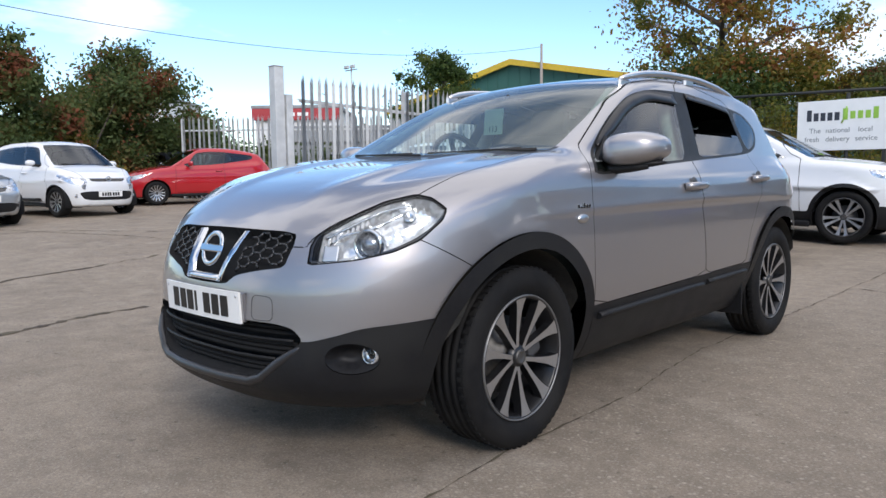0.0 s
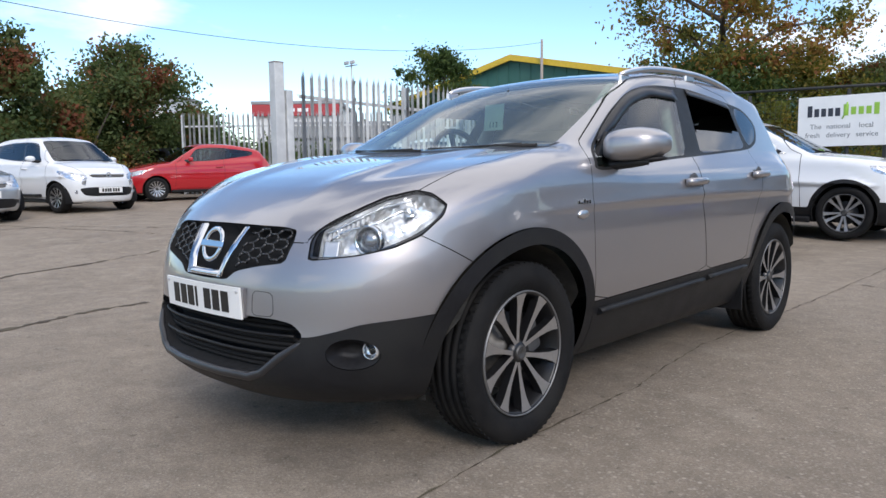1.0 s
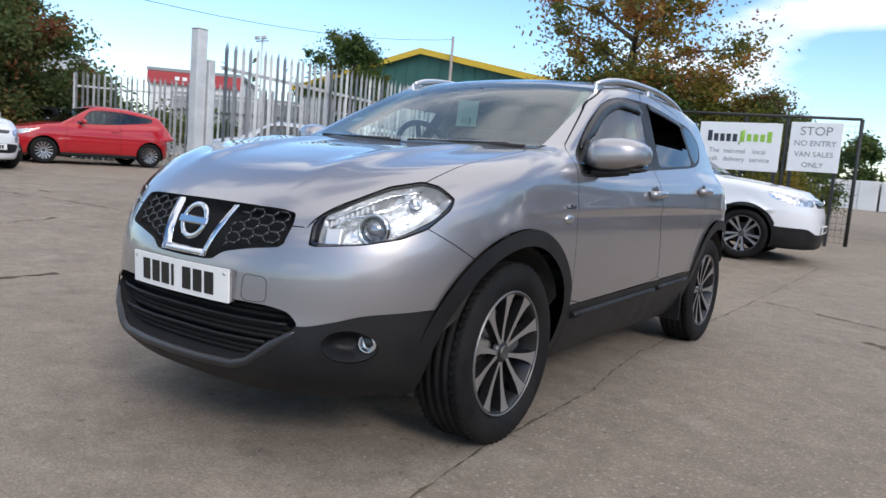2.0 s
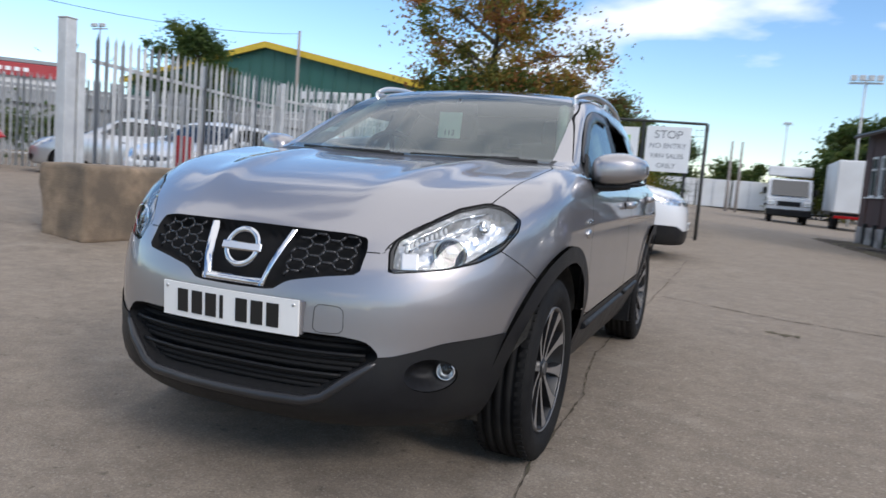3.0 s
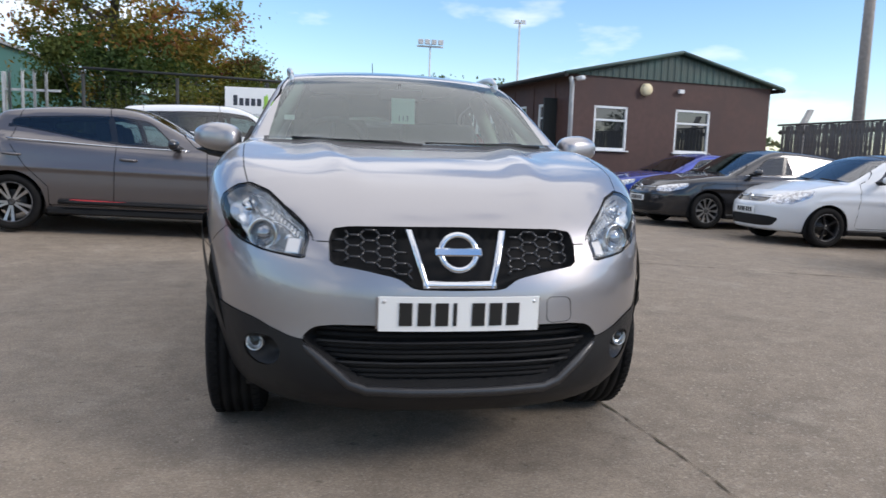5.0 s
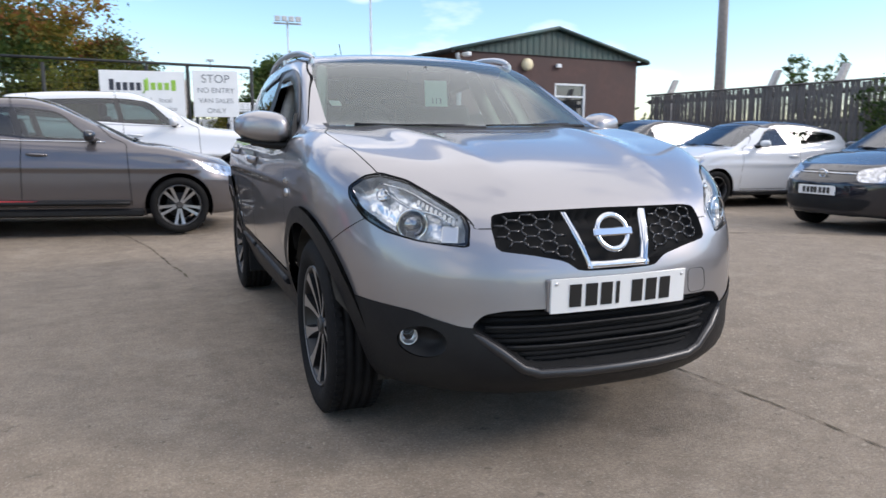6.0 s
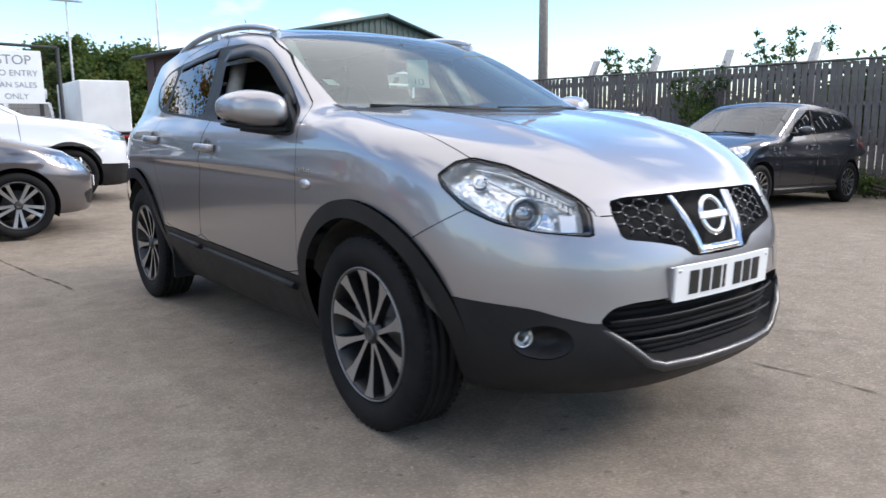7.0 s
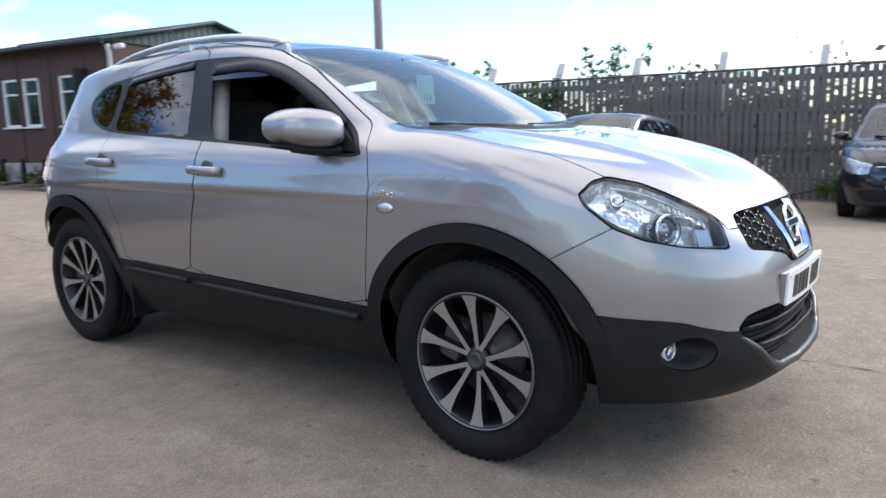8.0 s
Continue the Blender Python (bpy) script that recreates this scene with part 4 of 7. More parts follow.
    for y in (1.17, 1.83, 2.5):
        x = sign * float(curve(np.array(y), [(1.1, 0.575), (1.4, 0.605), (2.0, 0.615), (2.6, 0.585)]))
        part("rail_foot", boxed((x, y, float(curve(np.array(y), keys)) - 0.03), (0.022, 0.11, 0.045), 0.010), M["satin"], rail)
    # side repeater and trim name
    x = side_x(HF, 0.33, 0.89, sign)
    bm = bmesh.new()
    lathe(bm, [(0.0, 0.03), (0.006, 0.028), (0.009, 0.018), (0.010, 0.001)], 24)
    bmesh.ops.transform(bm, matrix=Matrix.Translation((x, 0.335, 0.855)) @ Matrix.Diagonal((sign, 1.25, 0.62, 1)), verts=bm.verts)
    bmesh.ops.recalc_face_normals(bm, faces=bm.faces)
    part("side_repeater", bm, M["satin"], hero)
    bm = bmesh.new()
    for k, h in enumerate((0.016, 0.010, 0.022, 0.016, 0.016)):
        box(bm, (x + sign * 0.002, 0.30 + 0.02 * k, 0.895 + h / 2), (0.006, 0.014, h), 0.002)
    part("wing_badge", bm, M["chrome"], hero)
    # wind deflector over the front and rear windows
    for lo, hi, top in ((0.62, 1.55, [(0.62, 1.155), (0.674, 1.194), (0.83, 1.288), (1.07, 1.398), (1.31, 1.446), (1.55, 1.441)]), (1.70, 2.25, [(1.70, 1.46), (1.966, 1.442), (2.25, 1.412)])):
        bm = bmesh.new()
        ys = np.linspace(lo, hi, 22)
        rows = []
        for y in ys:
            zt = float(curve(np.array(y), top))
            row = []
            for t in (0.0, 0.5, 1.0):
                z = zt + 0.008 - (0.056 * min(1, 0.25 + (y - lo) / 0.22) if lo < 1 else 0.036) * t
                row.append(bm.verts.new((side_x(HF, y, z, sign) + sign * (0.003 + 0.007 * t), y, z)))
            rows.append(row)
        for q, w in zip(rows, rows[1:]):
            for k in range(2):
                bm.faces.new((q[k], w[k], w[k + 1], q[k + 1])).smooth = True
        ob = part("wind_deflector", bm, M["smoke"], hero)
        solid = ob.modifiers.new("thick", "SOLIDIFY")
        solid.thickness = 0.003
    # wheels and wells
    for y in (0.0, 2.63):
        wheel(hero, (sign * 0.748, y, 0.345), sign, 0.345, 0.215, 0.238, w0=0.0085, w1=0.0285, lean=0.008, caliper=True, turn=radians(4 if sign > 0 else -3) + (0.2 if y else 0))
        bm = bmesh.new()
        half = [(math.cos(a), math.sin(a)) for a in np.linspace(-0.32, math.pi + 0.32, 40)]
        rows = [[bm.verts.new((sign * xx, y + 0.407 * c, 0.35 + 0.407 * q)) for c, q in half] for xx in (0.85, 0.46)]
        for v, (c, q) in zip(rows[0], half):
            v.co.x = sign * (0.70 + 0.145 * min(1, max(0, q * 2.2)))
        for i in range(39):
            bm.faces.new((rows[0][i], rows[0][i + 1], rows[1][i + 1], rows[1][i])).smooth = True
        bm.faces.new(rows[1])
        part("wheel_well", bm, M["liner"], hero)
    # mud flap and sill guard
    part("mud_flap", boxed((sign * 0.74, 2.13, 0.30), (0.2, 0.012, 0.2), 0.004), M["trim"], hero)
    bm = bmesh.new()
    tube(bm, [(side_x(HF, y, 0.42, sign) + sign * 0.004, y, 0.425 + 0.018 * y) for y in np.linspace(0.5, 1.53, 12)], 0.03, 10, True, 0.55)
    part("sill_guard", bm, M["trim"], hero)
    bm = bmesh.new()
    tube(bm, [(side_x(HF, y, 0.43, sign) + sign * 0.004, y, 0.43 + 0.018 * y) for y in np.linspace(1.58, 2.1, 8)], 0.03, 10, True, 0.55)
    part("sill_guard", bm, M["trim"], hero)

# grille mesh: wide flat hexagons on one lattice, behind the outline
def hexmesh(x0, x1, keep, long=0.036, slant=0.014, half=0.0165, depth=0.014, bar=0.0034):
    bm = bmesh.new()
    inside = lambda x, z: keep(x, z) and abs(x) < 0.402 and float(grille_f(np.array([abs(x)]), 0, np.array([z]))[0]) < -0.004
    at = lambda x, z: (x, front_y(HF, abs(x), z) + depth, z)
    for col in range(int((x1 - x0) / (long + slant)) + 1):
        for row in range(8):
            x, z = x0 + col * (long + slant), 0.668 + row * 2 * half + (half if col % 2 else 0)
            a, b, c, d = (x, z), (x + long, z), (x + long + slant, z + half), (x + long + slant, z - half)
            for p, q in ((a, b), (b, c), (b, d)):
                if inside(*p) and inside(*q):
                    m = ((p[0] + q[0]) / 2, (p[1] + q[1]) / 2)
                    tube(bm, [at(*p), at(*m), at(*q)], bar, 6, True, 1.6)
    return bm


for x0, x1 in ((-0.40, -0.12), (0.13, 0.41)):
    part("grille_mesh", hexmesh(x0, x1, lambda x, z: abs(x) > 0.13 + (z - 0.66) * 0.27), M["meshblack"], hero, "black honeycomb grille")
for k, z in enumerate((0.372, 0.388, 0.404, 0.432, 0.448, 0.464, 0.50, 0.518, 0.418, 0.482)):
    wide = float(curve(np.array(z), [(0.36, 0.30), (0.42, 0.39), (0.48, 0.45), (0.54, 0.44)]))
    edge = k > 7
    bm = bmesh.new()
    pts = [(x, front_y(HF, x, z) + (0.022 if edge else 0.05), z) for x in np.linspace(-wide, wide, 25)]
    tube(bm, pts, 0.0045 if edge else 0.006, 6, True, 1.3)
    part("intake_slat", bm, M["trim"] if edge else M["gap"], hero)
bm = bmesh.new()
pts = [(x, front_y(HF, abs(x), z) + 0.002, z) for x, z in ((-0.505, 0.480), (-0.47, 0.452), (-0.42, 0.413), (-0.345, 0.352), (-0.29, 0.334), (-0.15, 0.331), (0, 0.330), (0.15, 0.331), (0.29, 0.334), (0.345, 0.352), (0.42, 0.413), (0.47, 0.452), (0.505, 0.480))]
tube(bm, pts, [0.004, 0.013] + [0.017] * 9 + [0.013, 0.004], 10)
part("intake_lip", bm, M["lip"], hero, "black lip under the lower intake")
# chrome V and round badge
bm = bmesh.new()
for s in (1, -1):
    prev = None
    for t in np.linspace(0, 1, 9):
        z = 0.84 - 0.176 * t
        xo, xi = 0.166 - 0.052 * t, 0.144 - 0.05 * t
        row = [bm.verts.new((s * xo, front_y(HF, xo, z) - 0.002, z)), bm.verts.new((s * (xo * 0.5 + xi * 0.5), front_y(HF, xi, z) - 0.014, z)), bm.verts.new((s * xi, front_y(HF, xi, z) + 0.012, z))]
        if prev:
            for k in range(2):
                bm.faces.new((prev[k], row[k], row[k + 1], prev[k + 1])).smooth = True
        prev = row
prev = None
for x in np.linspace(-0.118, 0.118, 15):
    row = [bm.verts.new((x, front_y(HF, x, z) + d, z)) for z, d in ((0.660, 0.0), (0.667, -0.012), (0.680, -0.010), (0.686, 0.012))]
    if prev:
        for k in range(3):
            bm.faces.new((prev[k], row[k], row[k + 1], prev[k + 1])).smooth = True
    prev = row
bmesh.ops.recalc_face_normals(bm, faces=bm.faces)
part("grille_v", bm, M["chrome"], hero, "chrome V framing the badge")
bm = bmesh.new()
prof = [(0.058 + 0.0105 * math.cos(a), 0.008 * math.sin(a)) for a in (2 * math.pi * k / 10 for k in range(10))]
lathe(bm, [(b, a) for a, b in prof], 48, axis="y", closed=True)
box(bm, (0, -0.004, 0), (0.152, 0.012, 0.028), 0.004)
bmesh.ops.transform(bm, matrix=Matrix.Translation((0, -0.792, 0.772)) @ Matrix.Rotation(radians(-20), 4, "X"), verts=bm.verts)
bmesh.ops.recalc_face_normals(bm, faces=bm.faces)
part("round_badge", bm, M["chrome"], hero)
# number plate with bars for the characters
tilt = Matrix.Translation((0, -0.855, 0.583)) @ Matrix.Rotation(radians(3), 4, "X")
bow = 0.75 * (front_y(HF, 0.26, 0.583, step=0.001) - front_y(HF, 0.0, 0.583, step=0.001)) / 0.26 ** 2


def bowed(c, s):
    """A thin board bent round the bumper."""
    bm = bmesh.new()
    bmesh.ops.create_grid(bm, x_segments=max(2, int(s[0] / 0.03)), y_segments=1, size=0.5)
    bmesh.ops.solidify(bm, geom=bm.faces[:], thickness=1.0)
    for v in bm.verts:
        x, z = c[0] + v.co.x * s[0], c[2] + v.co.y * s[2]
        v.co = tilt @ Vector((x, c[1] + (0.5 if v.co.z > -0.5 else -0.5) * s[1] + bow * x * x, z))
    bmesh.ops.recalc_face_normals(bm, faces=bm.faces)
    return bm


plate = part("number_plate", bowed((0, 0, 0), (0.52, 0.008, 0.111)), M["plate"], hero)
part("plate_holder", bowed((0, 0.012, 0), (0.535, 0.014, 0.10)), M["silver"], hero)
for k, x in enumerate((-0.175, -0.116, -0.06, -0.018, 0.058, 0.115, 0.172)):
    part("plate_bar", bowed((x, -0.0055, 0.0), (0.012 if k == 3 else 0.042, 0.0026, 0.074)), M["ink"], plate)
for x in (-0.243, 0.243):
    bm = bmesh.new()
    lathe(bm, [(-0.006, 0.001), (-0.006, 0.005), (-0.003, 0.006)], 12, axis="y", at=(x, bow * x * x, 0.04))
    bmesh.ops.transform(bm, matrix=tilt, verts=bm.verts)
    part("plate_screw", bm, M["satin"], plate)
# towing-eye cover
bm = bmesh.new()
loop = soft([(0.297, 0.546), (0.39, 0.548), (0.385, 0.628), (0.297, 0.632)], 2, 0.15)
tube(bm, [(x, front_y(HF, x, z, step=0.001) - 0.0006, z) for x, z in loop + loop[:1]], 0.0016, 5, False)
part("towing_cover_seam", bm, M["shade"], hero)
# wipers
for a, b in (((0.62, 0.375, 1.136), (0.05, 0.300, 1.134)), ((0.03, 0.268, 1.124), (-0.56, 0.372, 1.142))):
    bm = bmesh.new()
    a, b = Vector(a), Vector(b)
    tube(bm, [a, a.lerp(b, 0.4) + Vector((0, -0.004, 0.006)), b], [0.010, 0.007, 0.004], 8)
    tube(bm, [a.lerp(b, 0.15) + Vector((0, 0.02, 0.012)), a.lerp(b, 0.6) + Vector((0, 0.005, 0.004)), b + Vector((0.0, 0.004, 0.003))], 0.006, 6)
    part("wiper", bm, M["trim"], hero)
# aerial
bm = bmesh.new()
tube(bm, [(0, 2.72, 1.53), (0, 2.78, 1.62), (0, 2.9, 1.80)], [0.012, 0.004, 0.003], 6)
part("aerial", bm, M["trim"], hero)

# cabin: lining, floor, dash, wheel, seats
lining = skin.piece(0, move=sunk(0.03), keep=lambda c: (c[:, 1] > 0.6) & (c[:, 2] > 0.6))
part("body_lining", lining, M["inside"], hero)
for label in (8, 9):
    for sign in (1, -1):
        part("door_card", skin.piece(label, sign, move=sunk(0.035)), M["inside"], hero)
part("roof_lining", skin.piece(15, move=sunk(0.03)), M["beige"], hero)
part("cabin_floor", boxed((0, 1.6, 0.5), (1.5, 2.6, 0.04)), M["inside"], hero)
bm = bmesh.new()
box(bm, (0, 0.72, 0.93), (1.42, 0.62, 0.26), 0.07, seg=3)
box(bm, (-0.36, 0.78, 1.085), (0.40, 0.22, 0.09), 0.04, seg=3)
box(bm, (0, 0.98, 0.75), (0.24, 0.3, 0.5), 0.03)
part("dashboard", bm, M["inside"], hero)
bm = bmesh.new()
ring = [(0.185 * math.cos(a), 0.185 * math.sin(a), 0) for a in (2 * math.pi * k / 36 for k in range(37))]
tube(bm, ring, 0.016, 8, False)
for a in (0.2, math.pi - 0.2, -math.pi / 2):
    tube(bm, [(0.04 * math.cos(a), 0.04 * math.sin(a), -0.02), (0.18 * math.cos(a), 0.18 * math.sin(a), 0)], 0.016, 6)
box(bm, (0, 0, -0.02), (0.15, 0.13, 0.05), 0.03, seg=2)
bmesh.ops.transform(bm, matrix=Matrix.Translation((-0.36, 0.98, 1.09)) @ Matrix.Rotation(radians(-66), 4, "X"), verts=bm.verts)
part("steering_wheel", bm, M["inside"], hero)
for x, y, w in ((-0.36, 1.45, 0.5), (0.36, 1.45, 0.5), (0.0, 2.3, 1.25)):
    bm = bmesh.new()
    box(bm, (x, y, 0.68), (w, 0.52, 0.18), 0.06, seg=3)
    box(bm, (0, 0, 0.3), (w, 0.16, 0.62), 0.06, Matrix.Translation((x, y + 0.22, 0.70)) @ Matrix.Rotation(radians(-16), 4, "X"), 3)
    seat = part("seat" if w < 1 else "rear_bench", bm, M["cloth"], hero)
    for dx in ((0,) if w < 1 else (-0.42, 0.42)):
        bm = bmesh.new()
        box(bm, (0, 0, 0), (0.27, 0.1, 0.18), 0.045, Matrix.Translation((x + dx, y + 0.43, 1.36 if w < 1 else 1.30)) @ Matrix.Rotation(radians(-14), 4, "X"), 3)
        part("headrest", bm, M["cloth"], seat)
for sign in (1, -1):
    bm = bmesh.new()
    tube(bm, [(sign * 0.74, 1.50, 0.9), (sign * 0.70, 1.50, 1.1), (sign * 0.565, 1.62, 1.45)], [0.05, 0.045, 0.04], 10)
    part("pillar_lining", bm, M["beige"], hero)
    bm = bmesh.new()
    tube(bm, [(sign * 0.70, 0.48, 1.10), (sign * 0.60, 0.86, 1.30), (sign * 0.535, 1.12, 1.44)], 0.03, 8)
    part("pillar_lining", bm, M["beige"], hero)
for p, w in (((-0.583, 0.644, 1.261), 0.05), ((-0.575, 0.402, 1.145), 0.035)):
    part("sticker", boxed((0, 0, 0), (w, w * 1.2, 0.0015), 0, Matrix.Translation(Vector(p) + Vector((0.004, 0.008, -0.014))) @ Matrix.Rotation(radians(25), 4, "X")), M["plate"], hero, "small white paper sticker inside the windscreen")
# mirror and hanging card behind the windscreen
bm = bmesh.new()
box(bm, (0, 0.93, 1.40), (0.24, 0.03, 0.065), 0.02, seg=2)
tube(bm, [(0, 0.93, 1.41), (0, 0.98, 1.455)], 0.012, 6)
part("rear_view_mirror", bm, M["inside"], hero)
card = thing("price_card", (0.008, 0.835, 1.245), "pale green paper card hanging behind the windscreen", "sign")
lean = Matrix.Rotation(radians(-6), 4, "X")
part("card_sheet", boxed((0, 0, 0.067), (0.125, 0.002, 0.135), 0, lean), M["card"], card)
txt = bpy.data.curves.new("number", "FONT")
txt.body, txt.size, txt.align_x, txt.extrude = "113", 0.042, "CENTER", 0.0005
tob = new("card_number_source", txt)
deps = bpy.context.evaluated_depsgraph_get()
me = bpy.data.meshes.new_from_object(tob.evaluated_get(deps))
bpy.data.objects.remove(tob)
ob = part("card_number", me, M["cardtext"], card)
ob.matrix_basis = lean @ Matrix.Translation((0, -0.003, 0.014)) @ Matrix.Rotation(radians(90), 4, "X")
for sign in (1, -1):
    bm = bmesh.new()
    tube(bm, [(sign * (0.83 + 0.2 * t), 0.70 + 0.045 * t - 0.035 * math.sin(math.pi * t), 1.062 + 0.016 * t) for t in np.linspace(0, 1, 9)], [0.012, 0.022, 0.026, 0.027, 0.027, 0.026, 0.024, 0.018, 0.008], 8, True, 0.6)
    part("mirror_base", bm, M["trim"], hero)


# ---- ground ----
def ground_z(x, y):
    """The yard falls towards +x and rises towards -x and +y; level under the crossover."""
    r = math.hypot(x, y - 1.3)
    s = min(1, max(0, (r - 2.8) / 6.0))
    s = s * s * (3 - 2 * s)
    return s * (-0.021 * 22 * math.tanh(x / 22) + (0.0125 - 0.005 * math.tanh(x / 4)) * 26 * math.tanh(y / 26))


def sheet():
    radii = [0.0] + [0.4 * k for k in range(1, 40)] + [16 * 1.13 ** k for k in range(1, 40)]
    seg = 96
    co, fs = [(0, 1.3, 0)], []
    for r in radii[1:]:
        for k in range(seg):
            a = 2 * math.pi * k / seg
            x, y = r * math.cos(a), 1.3 + r * math.sin(a)
            co.append((x, y, ground_z(x, y)))
    for k in range(seg):
        fs.append((0, 1 + k, 1 + (k + 1) % seg))
    for i in range(len(radii) - 2):
        for k in range(seg):
            a, b = 1 + i * seg, 1 + (i + 1) * seg
            fs.append((a + k, b + k, b + (k + 1) % seg, a + (k + 1) % seg))
    me = bpy.data.meshes.new("ground")
    me.from_pydata(co, [], fs)
    me.shade_smooth()
    return me


ground = tagged(part("ground", sheet(), M["concrete"]), "worn pale brown concrete yard with cracks and stains", "ground", kind="structure")


def crack(pts, width, seed, step=0.05):
    """An open joint or crack: a ragged dark ribbon just over the slab."""
    rnd = random.Random(seed)
    bm = bmesh.new()
    prev, off = None, 0.0
    for (x0, y0), (x1, y1) in zip(pts, pts[1:]):
        n = max(2, int(math.hypot(x1 - x0, y1 - y0) / step))
        dx, dy = (x1 - x0) / n, (y1 - y0) / n
        ln = math.hypot(dx, dy)
        nx, ny = -dy / ln, dx / ln
        for k in range(n + 1):
            off = 0.85 * off + rnd.uniform(-1, 1) * (0.006 + 0.45 * max(0, width - 0.02))
            w = width * rnd.choice((0.15, 0.4, 0.7, 1.0, 1.5))
            x, y = x0 + dx * k + nx * off, y0 + dy * k + ny * off
            row = [bm.verts.new((x + s * nx * w / 2, y + s * ny * w / 2, ground_z(x, y) + 0.004)) for s in (-1, 1)]
            if prev:
                bm.faces.new((prev[0], prev[1], row[1], row[0]))
            prev = row
    bmesh.ops.recalc_face_normals(bm, faces=bm.faces)
    return bm


for k, (pts, w) in enumerate((([(0.93, -4.5), (0.90, -0.9), (0.87, -0.4), (0.83, 0.0), (0.81, 0.95), (0.69, 1.91), (0.75, 9.0)], 0.009), ([(0.78, 5.0), (1.9, 4.46), (3.2, 4.21), (4.2, 3.82), (9.0, 2.3)], 0.02),
                               ([(-5.3, -0.9), (-5.5, 0.0), (-5.64, 0.34), (-5.75, 0.76), (-5.95, 1.27), (-6.3, 2.0)], 0.05), ([(-3.0, -0.75), (-3.1, -0.47), (-3.26, -0.06), (-3.31, 0.44)], 0.055), ([(1.72, 3.72), (1.98, 3.70)], 0.10), ([(-10.2, 1.3), (-10.0, 2.2), (-8.5, 3.1)], 0.05), ([(-12, 1.2), (-6.2, 3.2), (-5, 5.4)], 0.03), ([(-1.2, 3.1), (-1.5, 5.0), (-2.4, 8.0)], 0.012))):
    part("slab_joint", crack(pts, w, k), M["soil"], ground)


# loose grit, thicker beside the joint
def grit():
    rnd = np.random.default_rng(5)
    co, fs = [], []
    for k in range(2600):
        if k % 2:
            x, y = 0.8 + rnd.normal(0, 0.25), rnd.uniform(-4, 8)
        else:
            x, y = rnd.uniform(-6, 6), rnd.uniform(-5, 8)
        r = rnd.uniform(0.0015, 0.0045)
        z = ground_z(x, y)
        b = len(co)
        for dx, dy, dz in ((1, 0, 0), (0, 1, 0), (-1, 0, 0), (0, -1, 0), (0.1, 0.1, 0.9)):
            co.append((x + r * dx * rnd.uniform(0.6, 1.3), y + r * dy * rnd.uniform(0.6, 1.3), z + r * dz + 0.001))
        fs += [(b, b + 1, b + 4), (b + 1, b + 2, b + 4), (b + 2, b + 3, b + 4), (b + 3, b, b + 4)]
    me = bpy.data.meshes.new("grit")
    me.from_pydata(co, [], fs)
    return me


tagged(part("loose_grit", grit(), M["gritstone"]), "loose pale grit scattered on concrete", "grit", kind="stuff")


# ---- trees ----
def foliage(centres, count, leaf, seed, squash=0.8):
    """Small leaf quads scattered through clumps (centre, radius)."""
    r = np.random.default_rng(seed)
    c = np.array([(*p, q) for p, q in centres], float)
    pick = r.choice(len(c), count, p=c[:, 3] ** 2 / (c[:, 3] ** 2).sum())
    d = r.normal(size=(count, 3))
    d /= np.linalg.norm(d, axis=1, keepdims=True)
    rad = c[pick, 3] * np.minimum(np.abs(r.normal(0, 0.72, count)) + 0.12, 1.9)
    p = c[pick, :3] + d * rad[:, None] * np.array([1, 1, squash])
    u = r.normal(size=(count, 3))
    u /= np.linalg.norm(u, axis=1, keepdims=True)
    v = np.cross(u, r.normal(size=(count, 3)))
    v /= np.linalg.norm(v, axis=1, keepdims=True)
    s = leaf * r.uniform(0.6, 1.3, count)[:, None]
    quad = np.stack([p - u * s, p - v * s * 0.55, p + u * s, p + v * s * 0.55], 1).reshape(-1, 3)
    me = bpy.data.meshes.new("leaves")
    me.from_pydata(quad.tolist(), [], np.arange(count * 4).reshape(-1, 4).tolist())
    return me


def tree(name, at, height, spread, leaf_mat, label, seed, count=9000, leaf=0.11, bare=0.25, low=0.0, lean=0.0):
    rnd = random.Random(seed)
    ob = thing(name, at, label, "tree" if name == "tree" else "shrub")
    bm = bmesh.new()
    top = Vector((lean, 0, height * 0.85))
    trunk = [Vector((0, 0, -0.1))] + [Vector((lean * t + rnd.uniform(-0.1, 0.1), rnd.uniform(-0.1, 0.1), height * 0.85 * t)) for t in (0.25, 0.5, 0.75, 1.0)]
    w = height * 0.022
    tube(bm, trunk, [w * 1.3, w, w * 0.75, w * 0.45, w * 0.15], 8)
    clumps = []
    for k in range(22):
        t = bare + (1 - bare) * (k + 0.5) / 22
        base = trunk[0].lerp(top, min(1, t * 0.9))
        a = k * 2.4 + rnd.uniform(-0.4, 0.4)
        shape = math.sin(math.pi * min(1, 0.18 + 0.80 * (t - bare) / (1 - bare + 1e-6))) ** 0.7
        reach = spread * shape * rnd.uniform(0.65, 1.15)
        tip = base + Vector((math.cos(a) * reach, math.sin(a) * reach, height * rnd.uniform(0.05, 0.17) - low))
        mid = base.lerp(tip, 0.5) + Vector((0, 0, height * 0.03))
        tube(bm, [base, mid, tip], [w * 0.4, w * 0.22, w * 0.05], 5)
        clumps += [(tip, spread * rnd.uniform(0.17, 0.32)), (mid, spread * rnd.uniform(0.18, 0.3)), (tip + Vector((rnd.uniform(-1, 1), rnd.uniform(-1, 1), rnd.uniform(-0.3, 0.9))) * spread * 0.25, spread * rnd.uniform(0.1, 0.2))]
    part("trunk", bm, M["bark"], ob)
    part("crown", foliage([(tuple(c), r) for c, r in clumps], count, leaf, seed), leaf_mat, ob)
    return ob


